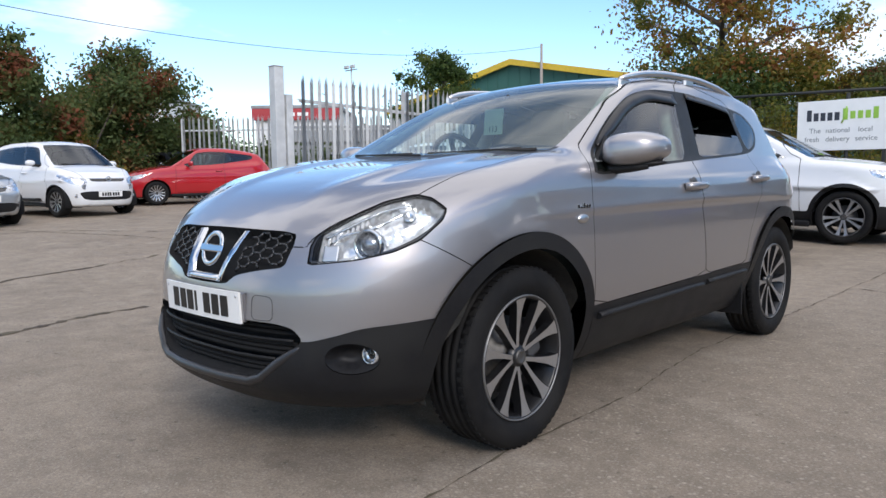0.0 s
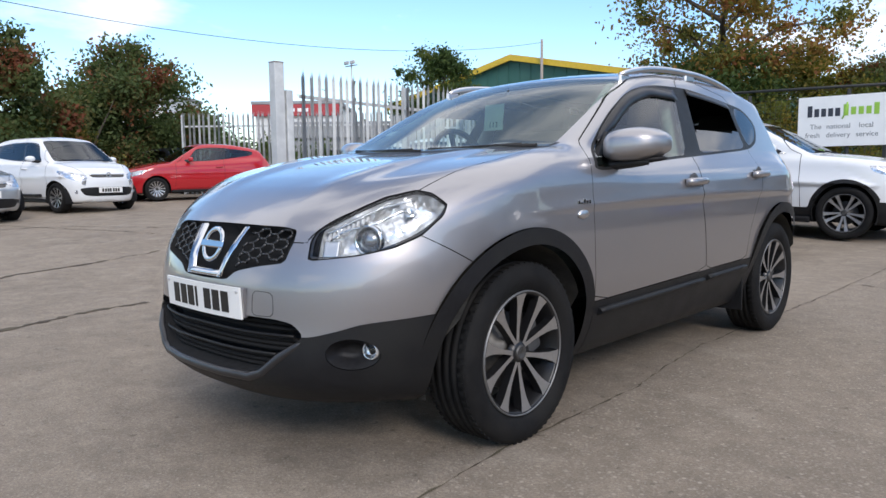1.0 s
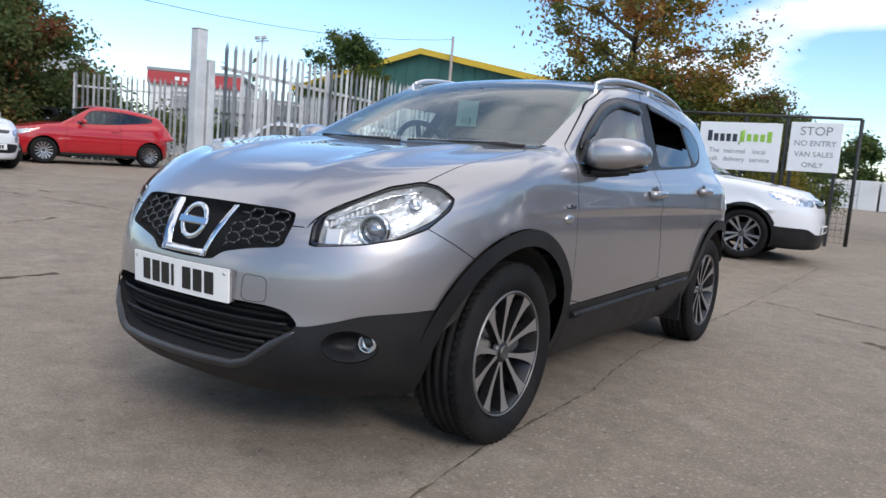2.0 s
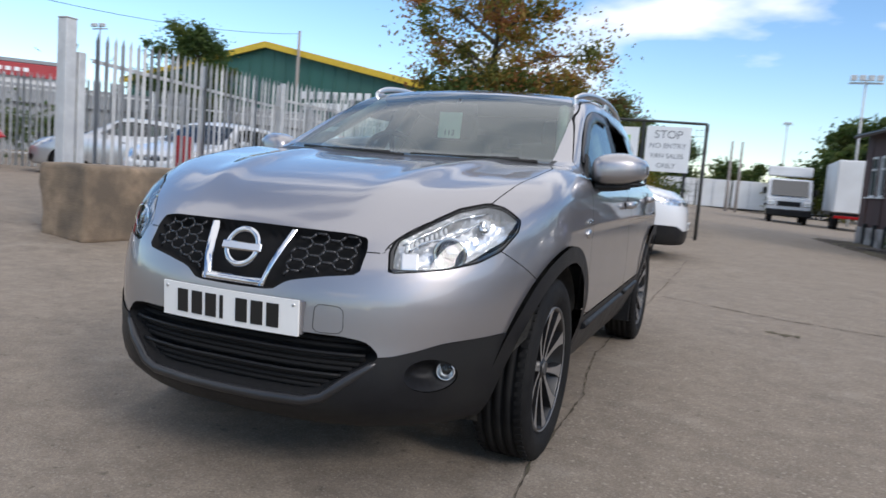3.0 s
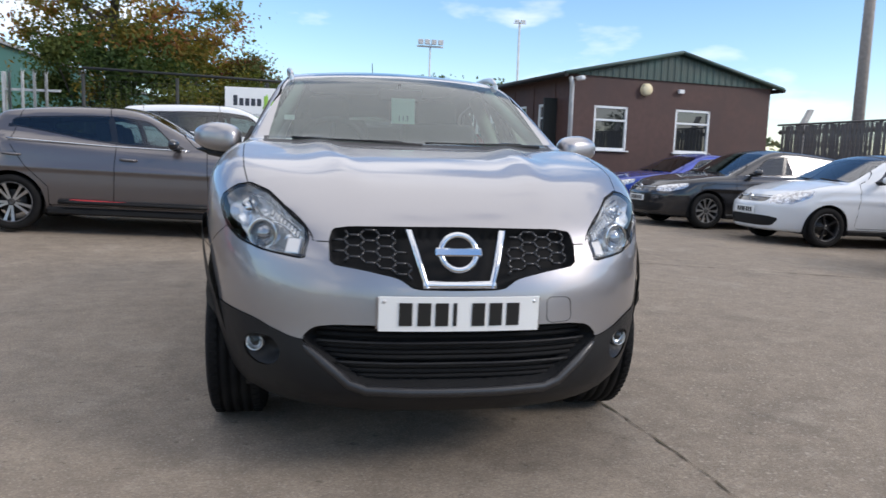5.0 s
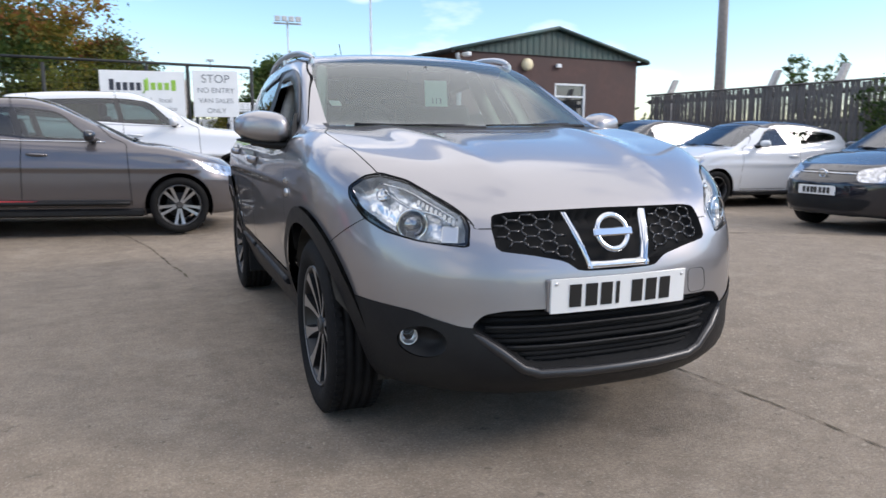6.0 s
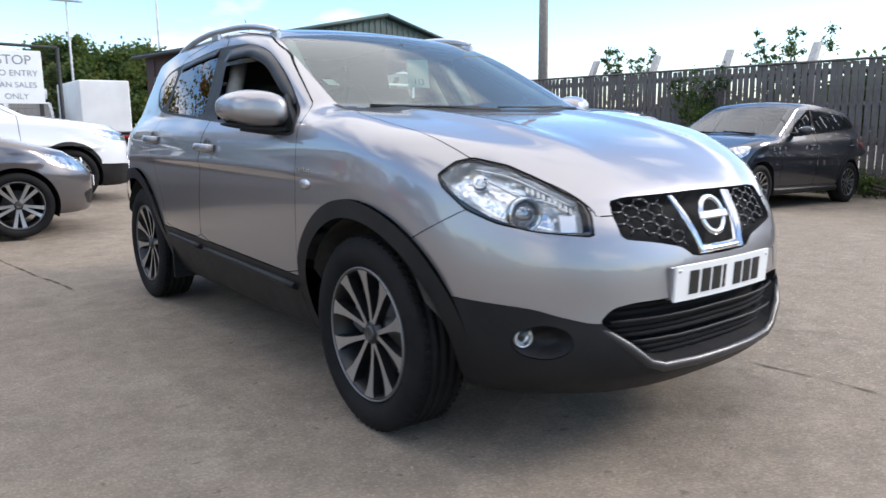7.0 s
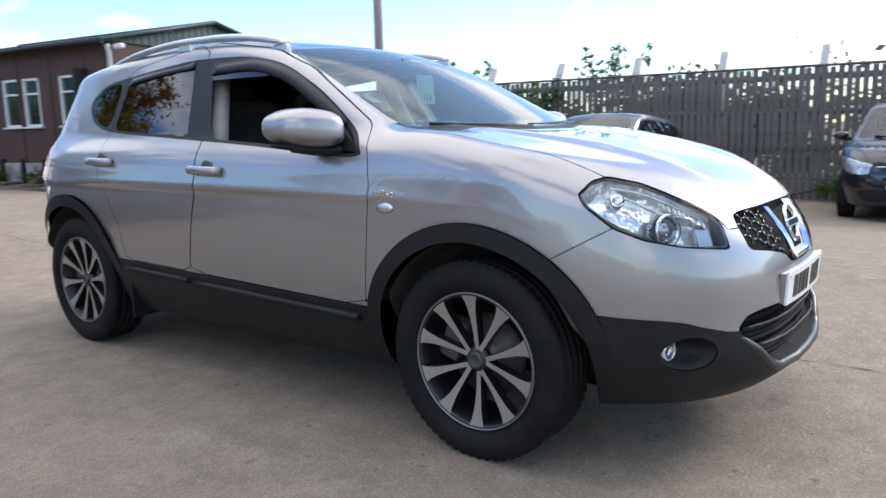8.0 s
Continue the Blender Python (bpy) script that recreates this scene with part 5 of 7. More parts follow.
def bush(name, at, size, leaf_mat, label, seed, count=5000, leaf=0.1):
    rnd = random.Random(seed)
    ob = thing(name, at, label, "shrub")
    clumps = []
    for k in range(26):
        x, y, z = rnd.uniform(-1, 1), rnd.uniform(-1, 1), rnd.uniform(0.1, 1) ** 0.8
        if x * x + y * y + (z * 0.9) ** 2 < 1.25:
            clumps.append(((x * size[0], y * size[1], z * size[2]), (size[0] * size[1] * size[2]) ** (1 / 3) * rnd.uniform(0.16, 0.34)))
    bm = bmesh.new()
    for k in range(7):
        c = clumps[k % len(clumps)][0]
        tube(bm, [(c[0] * 0.1, c[1] * 0.1, -0.05), (c[0] * 0.5, c[1] * 0.5, c[2] * 0.5), c], [0.05, 0.03, 0.01], 5)
    part("stem", bm, M["bark"], ob)
    part("leafage", foliage(clumps, count, leaf, seed), leaf_mat, ob)
    return ob


def on(x, y):
    return (x, y, ground_z(x, y))


tree("tree", on(-5.2, 16.3), 8.6, 2.5, M["autumn"], "tall tree turning green, gold and red in autumn", 3, 23000, 0.062, 0.24)
bush("shrub", on(-4.0, 14.6), (1.5, 0.8, 2.7), M["olive"], "tall yellow-green shrub behind a dark fence", 4, 16000, 0.05)
bush("shrub", on(-2.0, 15.5), (1.4, 0.9, 2.3), M["olive"], "yellow-green shrub behind the signs", 5, 14000, 0.05)
tree("tree", on(-22.0, 8.6), 5.0, 2.4, M["rusty"], "broad bushy tree with green and rust-red leaves", 6, 42000, 0.075, 0.03)
tree("tree", on(-19.8, 3.9), 4.5, 2.2, M["rusty"], "dark green tree with patches of red leaves", 7, 38000, 0.075, 0.03)
bush("shrub", on(-19.4, 5.6), (1.6, 1.2, 1.9), M["autumn"], "low orange and yellow shrub behind parked cars", 8, 14000, 0.05)
bush("shrub", on(-20.9, 6.2), (1.8, 2.6, 3.5), M["rusty"], "dense green and rust-red bushes between the trees", 35, 34000, 0.075)
bush("hedge", on(-25.0, 13.5), (4.0, 4.5, 2.4), M["green"], "rough dark hedge behind the steel fence", 36, 16000, 0.09)
bush("shrub", on(-5.3, 15.5), (2.3, 1.0, 3.5), M["green"], "dense dark green bushes below a tall tree", 37, 26000, 0.06)
tree("tree", on(-24.6, 26.8), 7.6, 2.3, M["green"], "dark green conical tree behind the yard", 9, 22000, 0.09, 0.12)
tree("tree", on(-3.6, 17.6), 4.2, 1.5, M["olive"], "broad dark green and brown tree", 10, 22000, 0.05, 0.1)
tree("tree", on(-2.4, 18.6), 3.9, 1.6, M["rusty"], "dark green and brown tree behind the signs", 33, 26000, 0.05, 0.08)
bush("shrub", on(-1.9, 20.0), (1.5, 1.2, 2.5), M["green"], "dark green shrub beyond the signs", 31, 12000, 0.055)
tree("tree", on(9.5, 58.0), 7.5, 4.6, M["green"], "dark green tree beyond the road", 11, 30000, 0.2, 0.1)
tree("tree", on(15.0, 62.0), 8.0, 4.6, M["green"], "dark green tree beyond the road", 12, 30000, 0.2, 0.1)
bush("shrub", on(10.6, 6.4), (0.4, 2.2, 0.9), M["green"], "dark green weeds along a board fence", 15, 6000, 0.035)
bush("shrub", on(10.65, 1.9), (0.35, 2.4, 0.55), M["green"], "low green weeds along a board fence", 16, 6000, 0.03)


bush("shrub", on(6.3, 56.0), (3.6, 1.5, 2.9), M["olive"], "low green and orange bushes beyond the trailer", 17, 9000, 0.11)
bush("shrub", on(5.2, 17.2), (0.35, 2.6, 0.35), M["green"], "low dark weeds along the office wall", 18, 5000, 0.035)


bush("hedge", on(-5.5, 68.0), (4.5, 2.0, 6.3), M["green"], "dark hedge beyond the white containers", 38, 16000, 0.2)
bush("hedge", on(0.5, 68.0), (4.0, 2.0, 3.6), M["green"], "dark hedge beyond the white containers", 39, 14000, 0.2)
bush("shrub", on(-2.8, 28.0), (1.6, 2.6, 2.2), M["green"], "dark green hedge beside the road", 19, 12000, 0.06)


def sprigs(at, height, spread, leaf_mat, label, seed, count=2600, leaf=0.035):
    """A straggly shrub: thin fanned stems with leaves along their upper parts."""
    rnd = random.Random(seed)
    ob = thing("shrub", at, label, "shrub")
    bm, clumps = bmesh.new(), []
    for k in range(13):
        a, out = rnd.uniform(0, 6.28), spread * rnd.uniform(0.3, 1.0)
        tip = Vector((math.cos(a) * out * 0.6, math.sin(a) * out, height * rnd.uniform(0.84, 1.0)))
        mid = Vector((tip.x * 0.4, tip.y * 0.4, tip.z * 0.6))
        tube(bm, [(0, 0, -0.05), mid, tip], [0.02, 0.012, 0.004], 5)
        for t in np.linspace(0.15, 1.0, 7):
            clumps.append((tuple(mid.lerp(tip, t) + Vector((rnd.uniform(-0.08, 0.08), rnd.uniform(-0.12, 0.12), rnd.uniform(-0.06, 0.06)))), rnd.uniform(0.05, 0.12)))
    part("stem", bm, M["bark"], ob)
    part("leafage", foliage(clumps, count, leaf, seed), leaf_mat, ob)
    return ob


sprigs(on(11.6, 8.9), 2.95, 0.75, M["green"], "straggly shrub rising over a board fence", 13)
sprigs(on(11.6, 5.3), 2.95, 0.95, M["green"], "straggly shrub rising over a board fence", 14)


def woods():
    r = np.random.default_rng(21)
    cl = []
    for k in range(420):
        a = r.uniform(0, 2 * math.pi)
        d = r.uniform(110, 170)
        h = r.uniform(2, 9) * (0.5 + 0.5 * math.sin(3 * a + 1) ** 2)
        cl.append(((d * math.cos(a), d * math.sin(a), h * 0.5), h * 0.75 + 1.5))
    return foliage(cl, 26000, 0.7, 22, 0.8)


tagged(part("far_woods", woods(), M["far"]), "low line of distant trees", "woods", kind="stuff")


# ---- fences ----
def pale_mesh(h, w=0.065):
    """A steel pale: ribbed section with a three-pronged top."""
    bm = bmesh.new()
    sec = [(-w / 2, 0.012), (-w / 4, -0.008), (0, 0.004), (w / 4, -0.008), (w / 2, 0.012)]
    rows = [[bm.verts.new((x, y, z)) for x, y in sec] for z in (0, h - 0.13)]
    for k in range(4):
        bm.faces.new((rows[0][k], rows[0][k + 1], rows[1][k + 1], rows[1][k]))
    for k, lean in ((0, -0.02), (1, 0.0), (3, 0.02)):
        tip = bm.verts.new((sec[k][0] + w / 8 + lean, lean * 1.5 if k != 1 else 0, h - (0.03 if k != 1 else 0)))
        bm.faces.new((rows[1][k], rows[1][min(k + 1, 4)], tip))
    tip = bm.verts.new((0.004, 0, h))
    bm.faces.new((rows[1][2], rows[1][3], tip))
    me = bpy.data.meshes.new("pale")
    bmesh.ops.solidify(bm, geom=bm.faces[:], thickness=0.004)
    bm.to_mesh(me)
    bm.free()
    return me


def palisade(a, b, h, spacing, label, zoff=0.0, posts=2.75, first_post=None):
    a, b = Vector(a), Vector(b)
    d = b - a
    ln = d.length
    rz = math.degrees(math.atan2(d.y, d.x))
    ob = thing("palisade_fence", (a.x, a.y, ground_z(a.x, a.y) + zoff), label, "fence", rz=rz)
    base = ob.matrix_basis.translation.z
    slope = (ground_z(b.x, b.y) + zoff - base) / ln
    me = pale_mesh(h)
    me.materials.append(M["galv"])
    n = int(ln / spacing)
    for k in range(n):
        o = new("pale", me)
        o.parent = ob
        x = (k + 0.5) * spacing
        o.matrix_basis = pose(x, random.uniform(-0.004, 0.004), slope * x + random.uniform(-0.012, 0.012), 0, random.uniform(-0.6, 0.6), random.uniform(-4, 4))
    for z in (0.35, h - 0.45):
        bm = bmesh.new()
        box(bm, (ln / 2, 0.03, z + slope * ln / 2), (ln, 0.012, 0.05), 0.003)
        box(bm, (ln / 2, 0.045, z + 0.02 + slope * ln / 2), (ln, 0.04, 0.008))
        part("rail", bm, M["galv"], ob)
    x = first_post or 0.0
    while x < ln + 0.1:
        part("post", boxed((x, 0.07, (h - 0.1) / 2 + slope * x - 0.1), (0.06, 0.1, h + 0.1), 0.004), M["galv"], ob)
        x += posts
    return ob


palisade((-6.02, 3.98), (-6.95, 9.2), 2.35, 0.155, "galvanised steel palisade fence with pronged pale tops", first_post=2.6)
palisade((-6.96, 9.3), (-6.98, 13.7), 2.4, 0.155, "galvanised steel palisade fence beside parked cars")
palisade((-6.85, 13.85), (-5.7, 13.75), 2.3, 0.25, "short galvanised palisade panel with wide gaps")
palisade((-18.6, 8.7), (-14.0, 13.0), 2.5, 0.15, "long grey palisade fence at the yard's far edge")
palisade((-14.0, 13.1), (-8.6, 18.2), 2.4, 0.16, "grey palisade fence at the yard's far edge")

gate = thing("gate_post", on(-6.05, 3.62), "tall square galvanised gate post with a brace", "post")
z0 = gate.matrix_basis.translation.z
part("shaft", boxed((0, 0, 1.2), (0.15, 0.15, 2.42), 0.008), M["galv"], gate)
part("cap", boxed((0, 0, 2.42), (0.16, 0.16, 0.015), 0.004), M["galv"], gate)
bm = bmesh.new()
box(bm, (0.05, 0.14, 1.0), (0.1, 0.1, 2.1), 0.006)
part("second_shaft", bm, M["galv"], gate)
for z in (0.9, 1.9):
    part("hinge", boxed((0.03, 0.11, z), (0.06, 0.1, 0.05), 0.008), M["galv"], gate)

# concrete block at the gate
bm = bmesh.new()
box(bm, (0, 0, 0.4), (0.8, 1.95, 0.84), 0.06, seg=3)
bmesh.ops.subdivide_edges(bm, edges=[e for e in bm.edges if e.calc_length() > 0.3], cuts=7, use_grid_fill=True)
for v in bm.verts:
    n1 = noise.noise(v.co * 2.3) * 0.03 + noise.noise(v.co * 9) * 0.012
    v.co += Vector((n1, n1 * 0.8, n1 * 0.5 if v.co.z > 0.1 else 0))
for f in bm.faces:
    f.smooth = True
blk = part("concrete_block", bm, M["block"])
blk.matrix_basis = pose(-5.2, 3.95, ground_z(-5.2, 3.9) - 0.03, 0, 0, -6)
tagged(blk, "large brown weathered concrete block beside the gate post", "concrete block")

# soil verge along the fence
bm = bmesh.new()
bmesh.ops.create_grid(bm, x_segments=14, y_segments=40, size=1)
for v in bm.verts:
    x, y = -5.85 + v.co.x * 1.2 + 0.12 * (v.co.y), 9.2 + v.co.y * 4.2
    ex = max(abs(v.co.x), abs(v.co.y))
    v.co = Vector((x + 0.1 * noise.noise(Vector((x * 2, y * 2, 0))), y, ground_z(x, y) + (0.05 + 0.05 * noise.noise(Vector((x * 3, y * 3, 1)))) * min(1, (1 - ex) * 5) - 0.01 * (ex > 0.99)))
for f in bm.faces:
    f.smooth = True
tagged(part("soil_verge", bm, M["soil"]), "strip of dark soil along the steel fence", "soil", kind="structure")

for x, y in ((-6.28, 9.35), (-6.08, 7.5)):
    ob = thing("bollard", on(x, y), "yellow steel bollard with a black band near its top", "bollard", "bollards by the fence")
    bm = bmesh.new()
    lathe(bm, [(0, 0.085), (0.80, 0.085)], 24, axis="z")
    part("shaft", bm, M["boll"], ob)
    bm = bmesh.new()
    lathe(bm, [(0.80, 0.087), (0.88, 0.087)], 24, axis="z")
    part("band", bm, M["rubber"], ob)
    bm = bmesh.new()
    lathe(bm, [(0.88, 0.085), (0.96, 0.085), (0.985, 0.07), (0.995, 0.001)], 24, axis="z")
    part("cap", bm, M["boll"], ob)

for x, y, z, w, h in ((-6.36, 6.2, 0.28, 0.42, 0.85), (-7.0, 12.0, 0.5, 0.5, 0.95)):
    ob = thing("red_board", (x, y, ground_z(x, y) + 0.0), "plain red board standing behind the steel fence", "board", rz=98)
    part("panel", boxed((0, 0.19, z + h / 2), (w, 0.02, h), 0.004), M["redboard"], ob)
    part("bracket", boxed((0, 0.155, z + h / 2), (w * 0.9, 0.05, 0.03), 0.004), M["galv"], ob)
    part("leg", boxed((0, 0.21, z / 2), (0.04, 0.02, z), 0.004), M["galv"], ob)

# board fence with cranked concrete posts
FX, F0, F1 = 11.0, -12.0, 13.6
bf = thing("board_fence", (FX, F0, 0), "tall weathered dark timber board fence on concrete posts", "fence", rz=90)
def board_mesh(h, w):
    bm = bmesh.new()
    box(bm, (0, 0, h / 2), (w, 0.02, h), 0.003)
    me = bpy.data.meshes.new("board")
    bm.to_mesh(me)
    bm.free()
    me.materials.append(M["board"])
    return me
boards = [board_mesh(h, w) for h, w in ((2.25, 0.1), (2.245, 0.096), (2.252, 0.102))]
n = int((F1 - F0) / 0.122)
for k in range(n):
    y = F0 + k * 0.122
    o = new("board", boards[k % 3])
    o.parent = bf
    o.matrix_basis = pose(k * 0.122 + random.uniform(-0.004, 0.004), random.uniform(-0.004, 0.004), ground_z(FX, y) - 0.02 + random.uniform(-0.006, 0.006), 0, random.uniform(-0.25, 0.25), 0)
for z in (0.35, 0.9, 1.5, 2.08):
    bm = bmesh.new()
    tube(bm, [(k, -0.06, z + ground_z(FX, F0 + k)) for k in np.linspace(0, F1 - F0, 14)], 0.055, 4)
    part("rail", bm, M["board"], bf)
part("gravel_board", boxed(((F1 - F0) / 2, -0.045, 0.0), (F1 - F0, 0.05, 0.5), 0.004), M["post"], bf)
for y in (12.9, 9.55, 7.85, 6.15, 4.45, 2.8, 1.12, -0.55, -2.2, -3.9, -5.6, -7.3, -9.0, -10.7):
    zz = ground_z(FX, y)
    bm = bmesh.new()
    rows = [[bm.verts.new((y - F0 + a * w, yy + b * w, zz + z)) for a, b in ((-1, -1), (1, -1), (1, 1), (-1, 1))] for yy, z, w in ((-0.17, -0.2, 0.065), (-0.17, 2.24, 0.065), (-0.36, 2.62, 0.058))]
    for q, w in zip(rows, rows[1:]):
        for k in range(4):
            bm.faces.new((q[k], q[(k + 1) % 4], w[(k + 1) % 4], w[k]))
    bm.faces.new(rows[-1])
    bmesh.ops.recalc_face_normals(bm, faces=bm.faces)
    part("fence_post", bm, M["post"], bf)
bm = bmesh.new()
tube(bm, [(k, 0.0, 2.255 + ground_z(FX, F0 + k)) for k in np.linspace(0, F1 - F0, 14)], 0.03, 4, True, 0.8)
part("capping", bm, M["board"], bf)
bush("shrub", on(10.75, 6.2), (0.22, 1.7, 1.55), M["green"], "dark climber spreading over the board fence", 43, 9000, 0.035)
bush("hedge", on(12.6, 3.0), (0.8, 10.5, 1.75), M["green"], "rough dark green hedge behind the board fence", 41, 62000, 0.085)
sprigs(on(10.8, 6.6), 2.2, 1.0, M["green"], "straggly climber growing up the board fence", 42, 2400, 0.03)

# ---- signs on the dark mesh fence ----
SY = 12.9
mf = thing("mesh_fence", on(-2.0, SY), "dark green mesh fence with a straight top rail", "fence")
z0 = ground_z(-2.0, SY)
bm = bmesh.new()
tube(bm, [(-3.0, 0, 2.62 - z0), (2.6, 0, 2.5 - z0)], 0.03, 6)
part("rail", bm, M["fencedark"], mf)
for x in (-3.0, -1.2, 0.6, 1.36, 2.6):
    bm = bmesh.new()
    tube(bm, [(x, 0, -0.05), (x, 0, 2.5 - z0)], 0.035, 6)
    part("post", bm, M["fencedark"], mf)
bm = bmesh.new()
for k in range(56):
    tube(bm, [(-3.0 + 0.1 * k, 0.02, 0), (-3.0 + 0.1 * k, 0.02, 2.4 - z0)], 0.003, 3, False)
for k in range(20):
    tube(bm, [(-3.0, 0.02, 0.12 * k), (2.6, 0.02, 0.12 * k)], 0.003, 3, False)
tagged(part("wire_mesh", bm, M["fencedark"], mf), kind="stuff")


def lettering(name, text, size, mat, parent, m, spacing=1.0):
    cu = bpy.data.curves.new(name, "FONT")
    cu.body, cu.size, cu.align_x, cu.extrude, cu.space_character = text, size, "CENTER", 0.001, spacing
    src = new("lettering_source", cu)
    me = bpy.data.meshes.new_from_object(src.evaluated_get(bpy.context.evaluated_depsgraph_get()))
    bpy.data.objects.remove(src)
    ob = part(name, me, mat, parent)
    ob.matrix_basis = m
    return ob


up = Matrix.Rotation(radians(90), 4, "X")
s1 = thing("company_sign", (-1.48, SY - 0.06, ground_z(-1.5, SY)), "white company sign with dark and green shapes", "sign")
zb = 1.45 - ground_z(-1.5, SY)
part("panel", boxed((0, 0, zb + 0.465), (1.54, 0.02, 0.93), 0.004), M["signwhite"], s1)
for x in (-0.7, 0.7):
    part("post", boxed((x, 0.04, zb / 2 + 0.2), (0.06, 0.06, zb + 0.45), 0.004), M["fencedark"], s1)
bm = bmesh.new()
for k in range(5):
    box(bm, (-0.56 + 0.12 * k, -0.013, zb + 0.63 + (0.03 if k == 0 else 0)), (0.085, 0.004, 0.15 + (0.06 if k == 0 else 0)), 0.01)
part("dark_mark", bm, M["signdark"], s1)
bm = bmesh.new()
for k in range(5):
    box(bm, (0.06 + 0.125 * k, -0.013, zb + 0.64 + (0.02 if k in (0, 4) else 0)), (0.085, 0.004, 0.14 + (0.07 if k in (0, 4) else 0)), 0.01)
tube(bm, [(0.0, -0.013, zb + 0.5), (0.05, -0.013, zb + 0.6), (0.08, -0.013, zb + 0.8)], 0.014, 5)
part("green_mark", bm, M["signgreen"], s1)
for word, x, z in (("The", -0.45, 0.33), ("national", -0.06, 0.33), ("local", 0.40, 0.33), ("fresh", -0.50, 0.17), ("delivery", -0.06, 0.17), ("service", 0.42, 0.17)):
    lettering("slogan_word", word, 0.13, M["signgrey"], s1, Matrix.Translation((x, -0.012, zb + z)) @ up)
s2 = thing("warning_sign", (-0.12, SY - 0.06, ground_z(0, SY)), "white warning sign with plain grey lettering", "sign")
zb = 1.5 - ground_z(0, SY)
part("panel", boxed((0, 0, zb + 0.46), (0.88, 0.02, 0.92), 0.004), M["signwhite"], s2)
for x in (-0.38, 0.38):
    part("post", boxed((x, 0.04, zb / 2 + 0.2), (0.06, 0.06, zb + 0.45), 0.004), M["fencedark"], s2)
for k, (text, size) in enumerate((("STOP", 0.23), ("NO ENTRY", 0.145), ("VAN SALES", 0.135), ("ONLY", 0.14))):
    lettering("wording", text, size, M["signgrey"], s2, Matrix.Translation((0, -0.012, zb + 0.68 - 0.2 * k)) @ up)


# ---- buildings ----
def wall(length, height, thick, openings):
    """A wall along +x with its outer face at y = 0, with openings (x0, x1, z0, z1) right through it."""
    bm = bmesh.new()
    xs = sorted({0, length, *(o[0] for o in openings), *(o[1] for o in openings)})
    for a, b in zip(xs, xs[1:]):
        cuts = sorted((o[2], o[3]) for o in openings if o[0] <= a + 1e-6 and o[1] >= b - 1e-6)
        z = 0.0
        for lo, hi in cuts + [(height, height)]:
            if lo - z > 1e-4:
                box(bm, ((a + b) / 2, thick / 2, (z + lo) / 2), (b - a, thick, lo - z))
            z = hi
    bmesh.ops.remove_doubles(bm, verts=bm.verts, dist=1e-4)
    return bm


def window(parent, m, w, h, panes=1):
    """A white casement: frame, top light, glass."""
    win = part("window_frame", boxed((w / 2, 0.05, 0.03), (w, 0.09, 0.06), 0.006, m), M["upvc"], parent)
    for c, s in (((w / 2, 0.05, h - 0.03), (w, 0.09, 0.06)), ((0.03, 0.05, h / 2), (0.06, 0.09, h)), ((w - 0.03, 0.05, h / 2), (0.06, 0.09, h)), ((w / 2, 0.05, h * 0.68), (w, 0.08, 0.05))):
        part("frame_bar", boxed(c, s, 0.006, m), M["upvc"], win)
    if panes > 1:
        part("frame_bar", boxed((w / 2, 0.05, h / 2), (0.06, 0.085, h), 0.006, m), M["upvc"], win)
    part("pane", boxed((w / 2, 0.06, h / 2), (w - 0.06, 0.012, h - 0.06), 0, m), M["pane"], win)
    part("window_sill", boxed((w / 2, -0.02, -0.015), (w + 0.1, 0.1, 0.035), 0.006, m), M["upvc"], win)
    return win


CW, CL, CE, CR = 6.0, 7.4, 3.1, 3.72
cabin = thing("site_office", (5.7, 14.0, 0.08), "brown single-storey site office with a green metal gable roof", "building", rz=9.2)
fw = [(0.64, 1.60, 1.30, 2.38), (3.02, 4.10, 1.30, 2.40)]
sw = [(CL - 1.75, CL - 1.0, 1.33, 2.45), (CL - 3.1, CL - 2.48, 1.33, 2.45), (CL - 3.88, CL - 3.24, 1.33, 2.45), (CL - 5.0, CL - 4.4, 1.33, 2.45), (CL - 6.15, CL - 5.6, 1.33, 2.45), (CL - 6.95, CL - 6.35, 1.33, 2.45)]
part("front_wall", wall(CW, CE, 0.15, fw), M["brown"], cabin)
left = Matrix.Translation((0, CL, 0)) @ Matrix.Rotation(radians(-90), 4, "Z")
bm = wall(CL - 0.155, CE, 0.15, sw)
bmesh.ops.transform(bm, matrix=left, verts=bm.verts)
part("side_wall", bm, M["brown"], cabin)
bm = wall(CL - 0.155, CE, 0.15, [])
bmesh.ops.transform(bm, matrix=Matrix.Translation((CW, 0.155, 0)) @ Matrix.Rotation(radians(90), 4, "Z"), verts=bm.verts)
part("side_wall", bm, M["brown"], cabin)
part("back_wall", boxed((CW / 2, CL - 0.08, CE / 2), (CW - 0.32, 0.15, CE)), M["brown"], cabin)
part("inner_floor", boxed((CW / 2, CL / 2, 0.25), (CW - 0.35, CL - 0.35, 0.1)), M["plinth"], cabin)
for x0, x1, z0, z1 in fw:
    window(cabin, Matrix.Translation((x0, 0.0, z0)), x1 - x0, z1 - z0)
for x0, x1, z0, z1 in sw:
    window(cabin, left @ Matrix.Translation((x0, 0.0, z0)), x1 - x0, z1 - z0, 2 if x1 - x0 > 1 else 1)
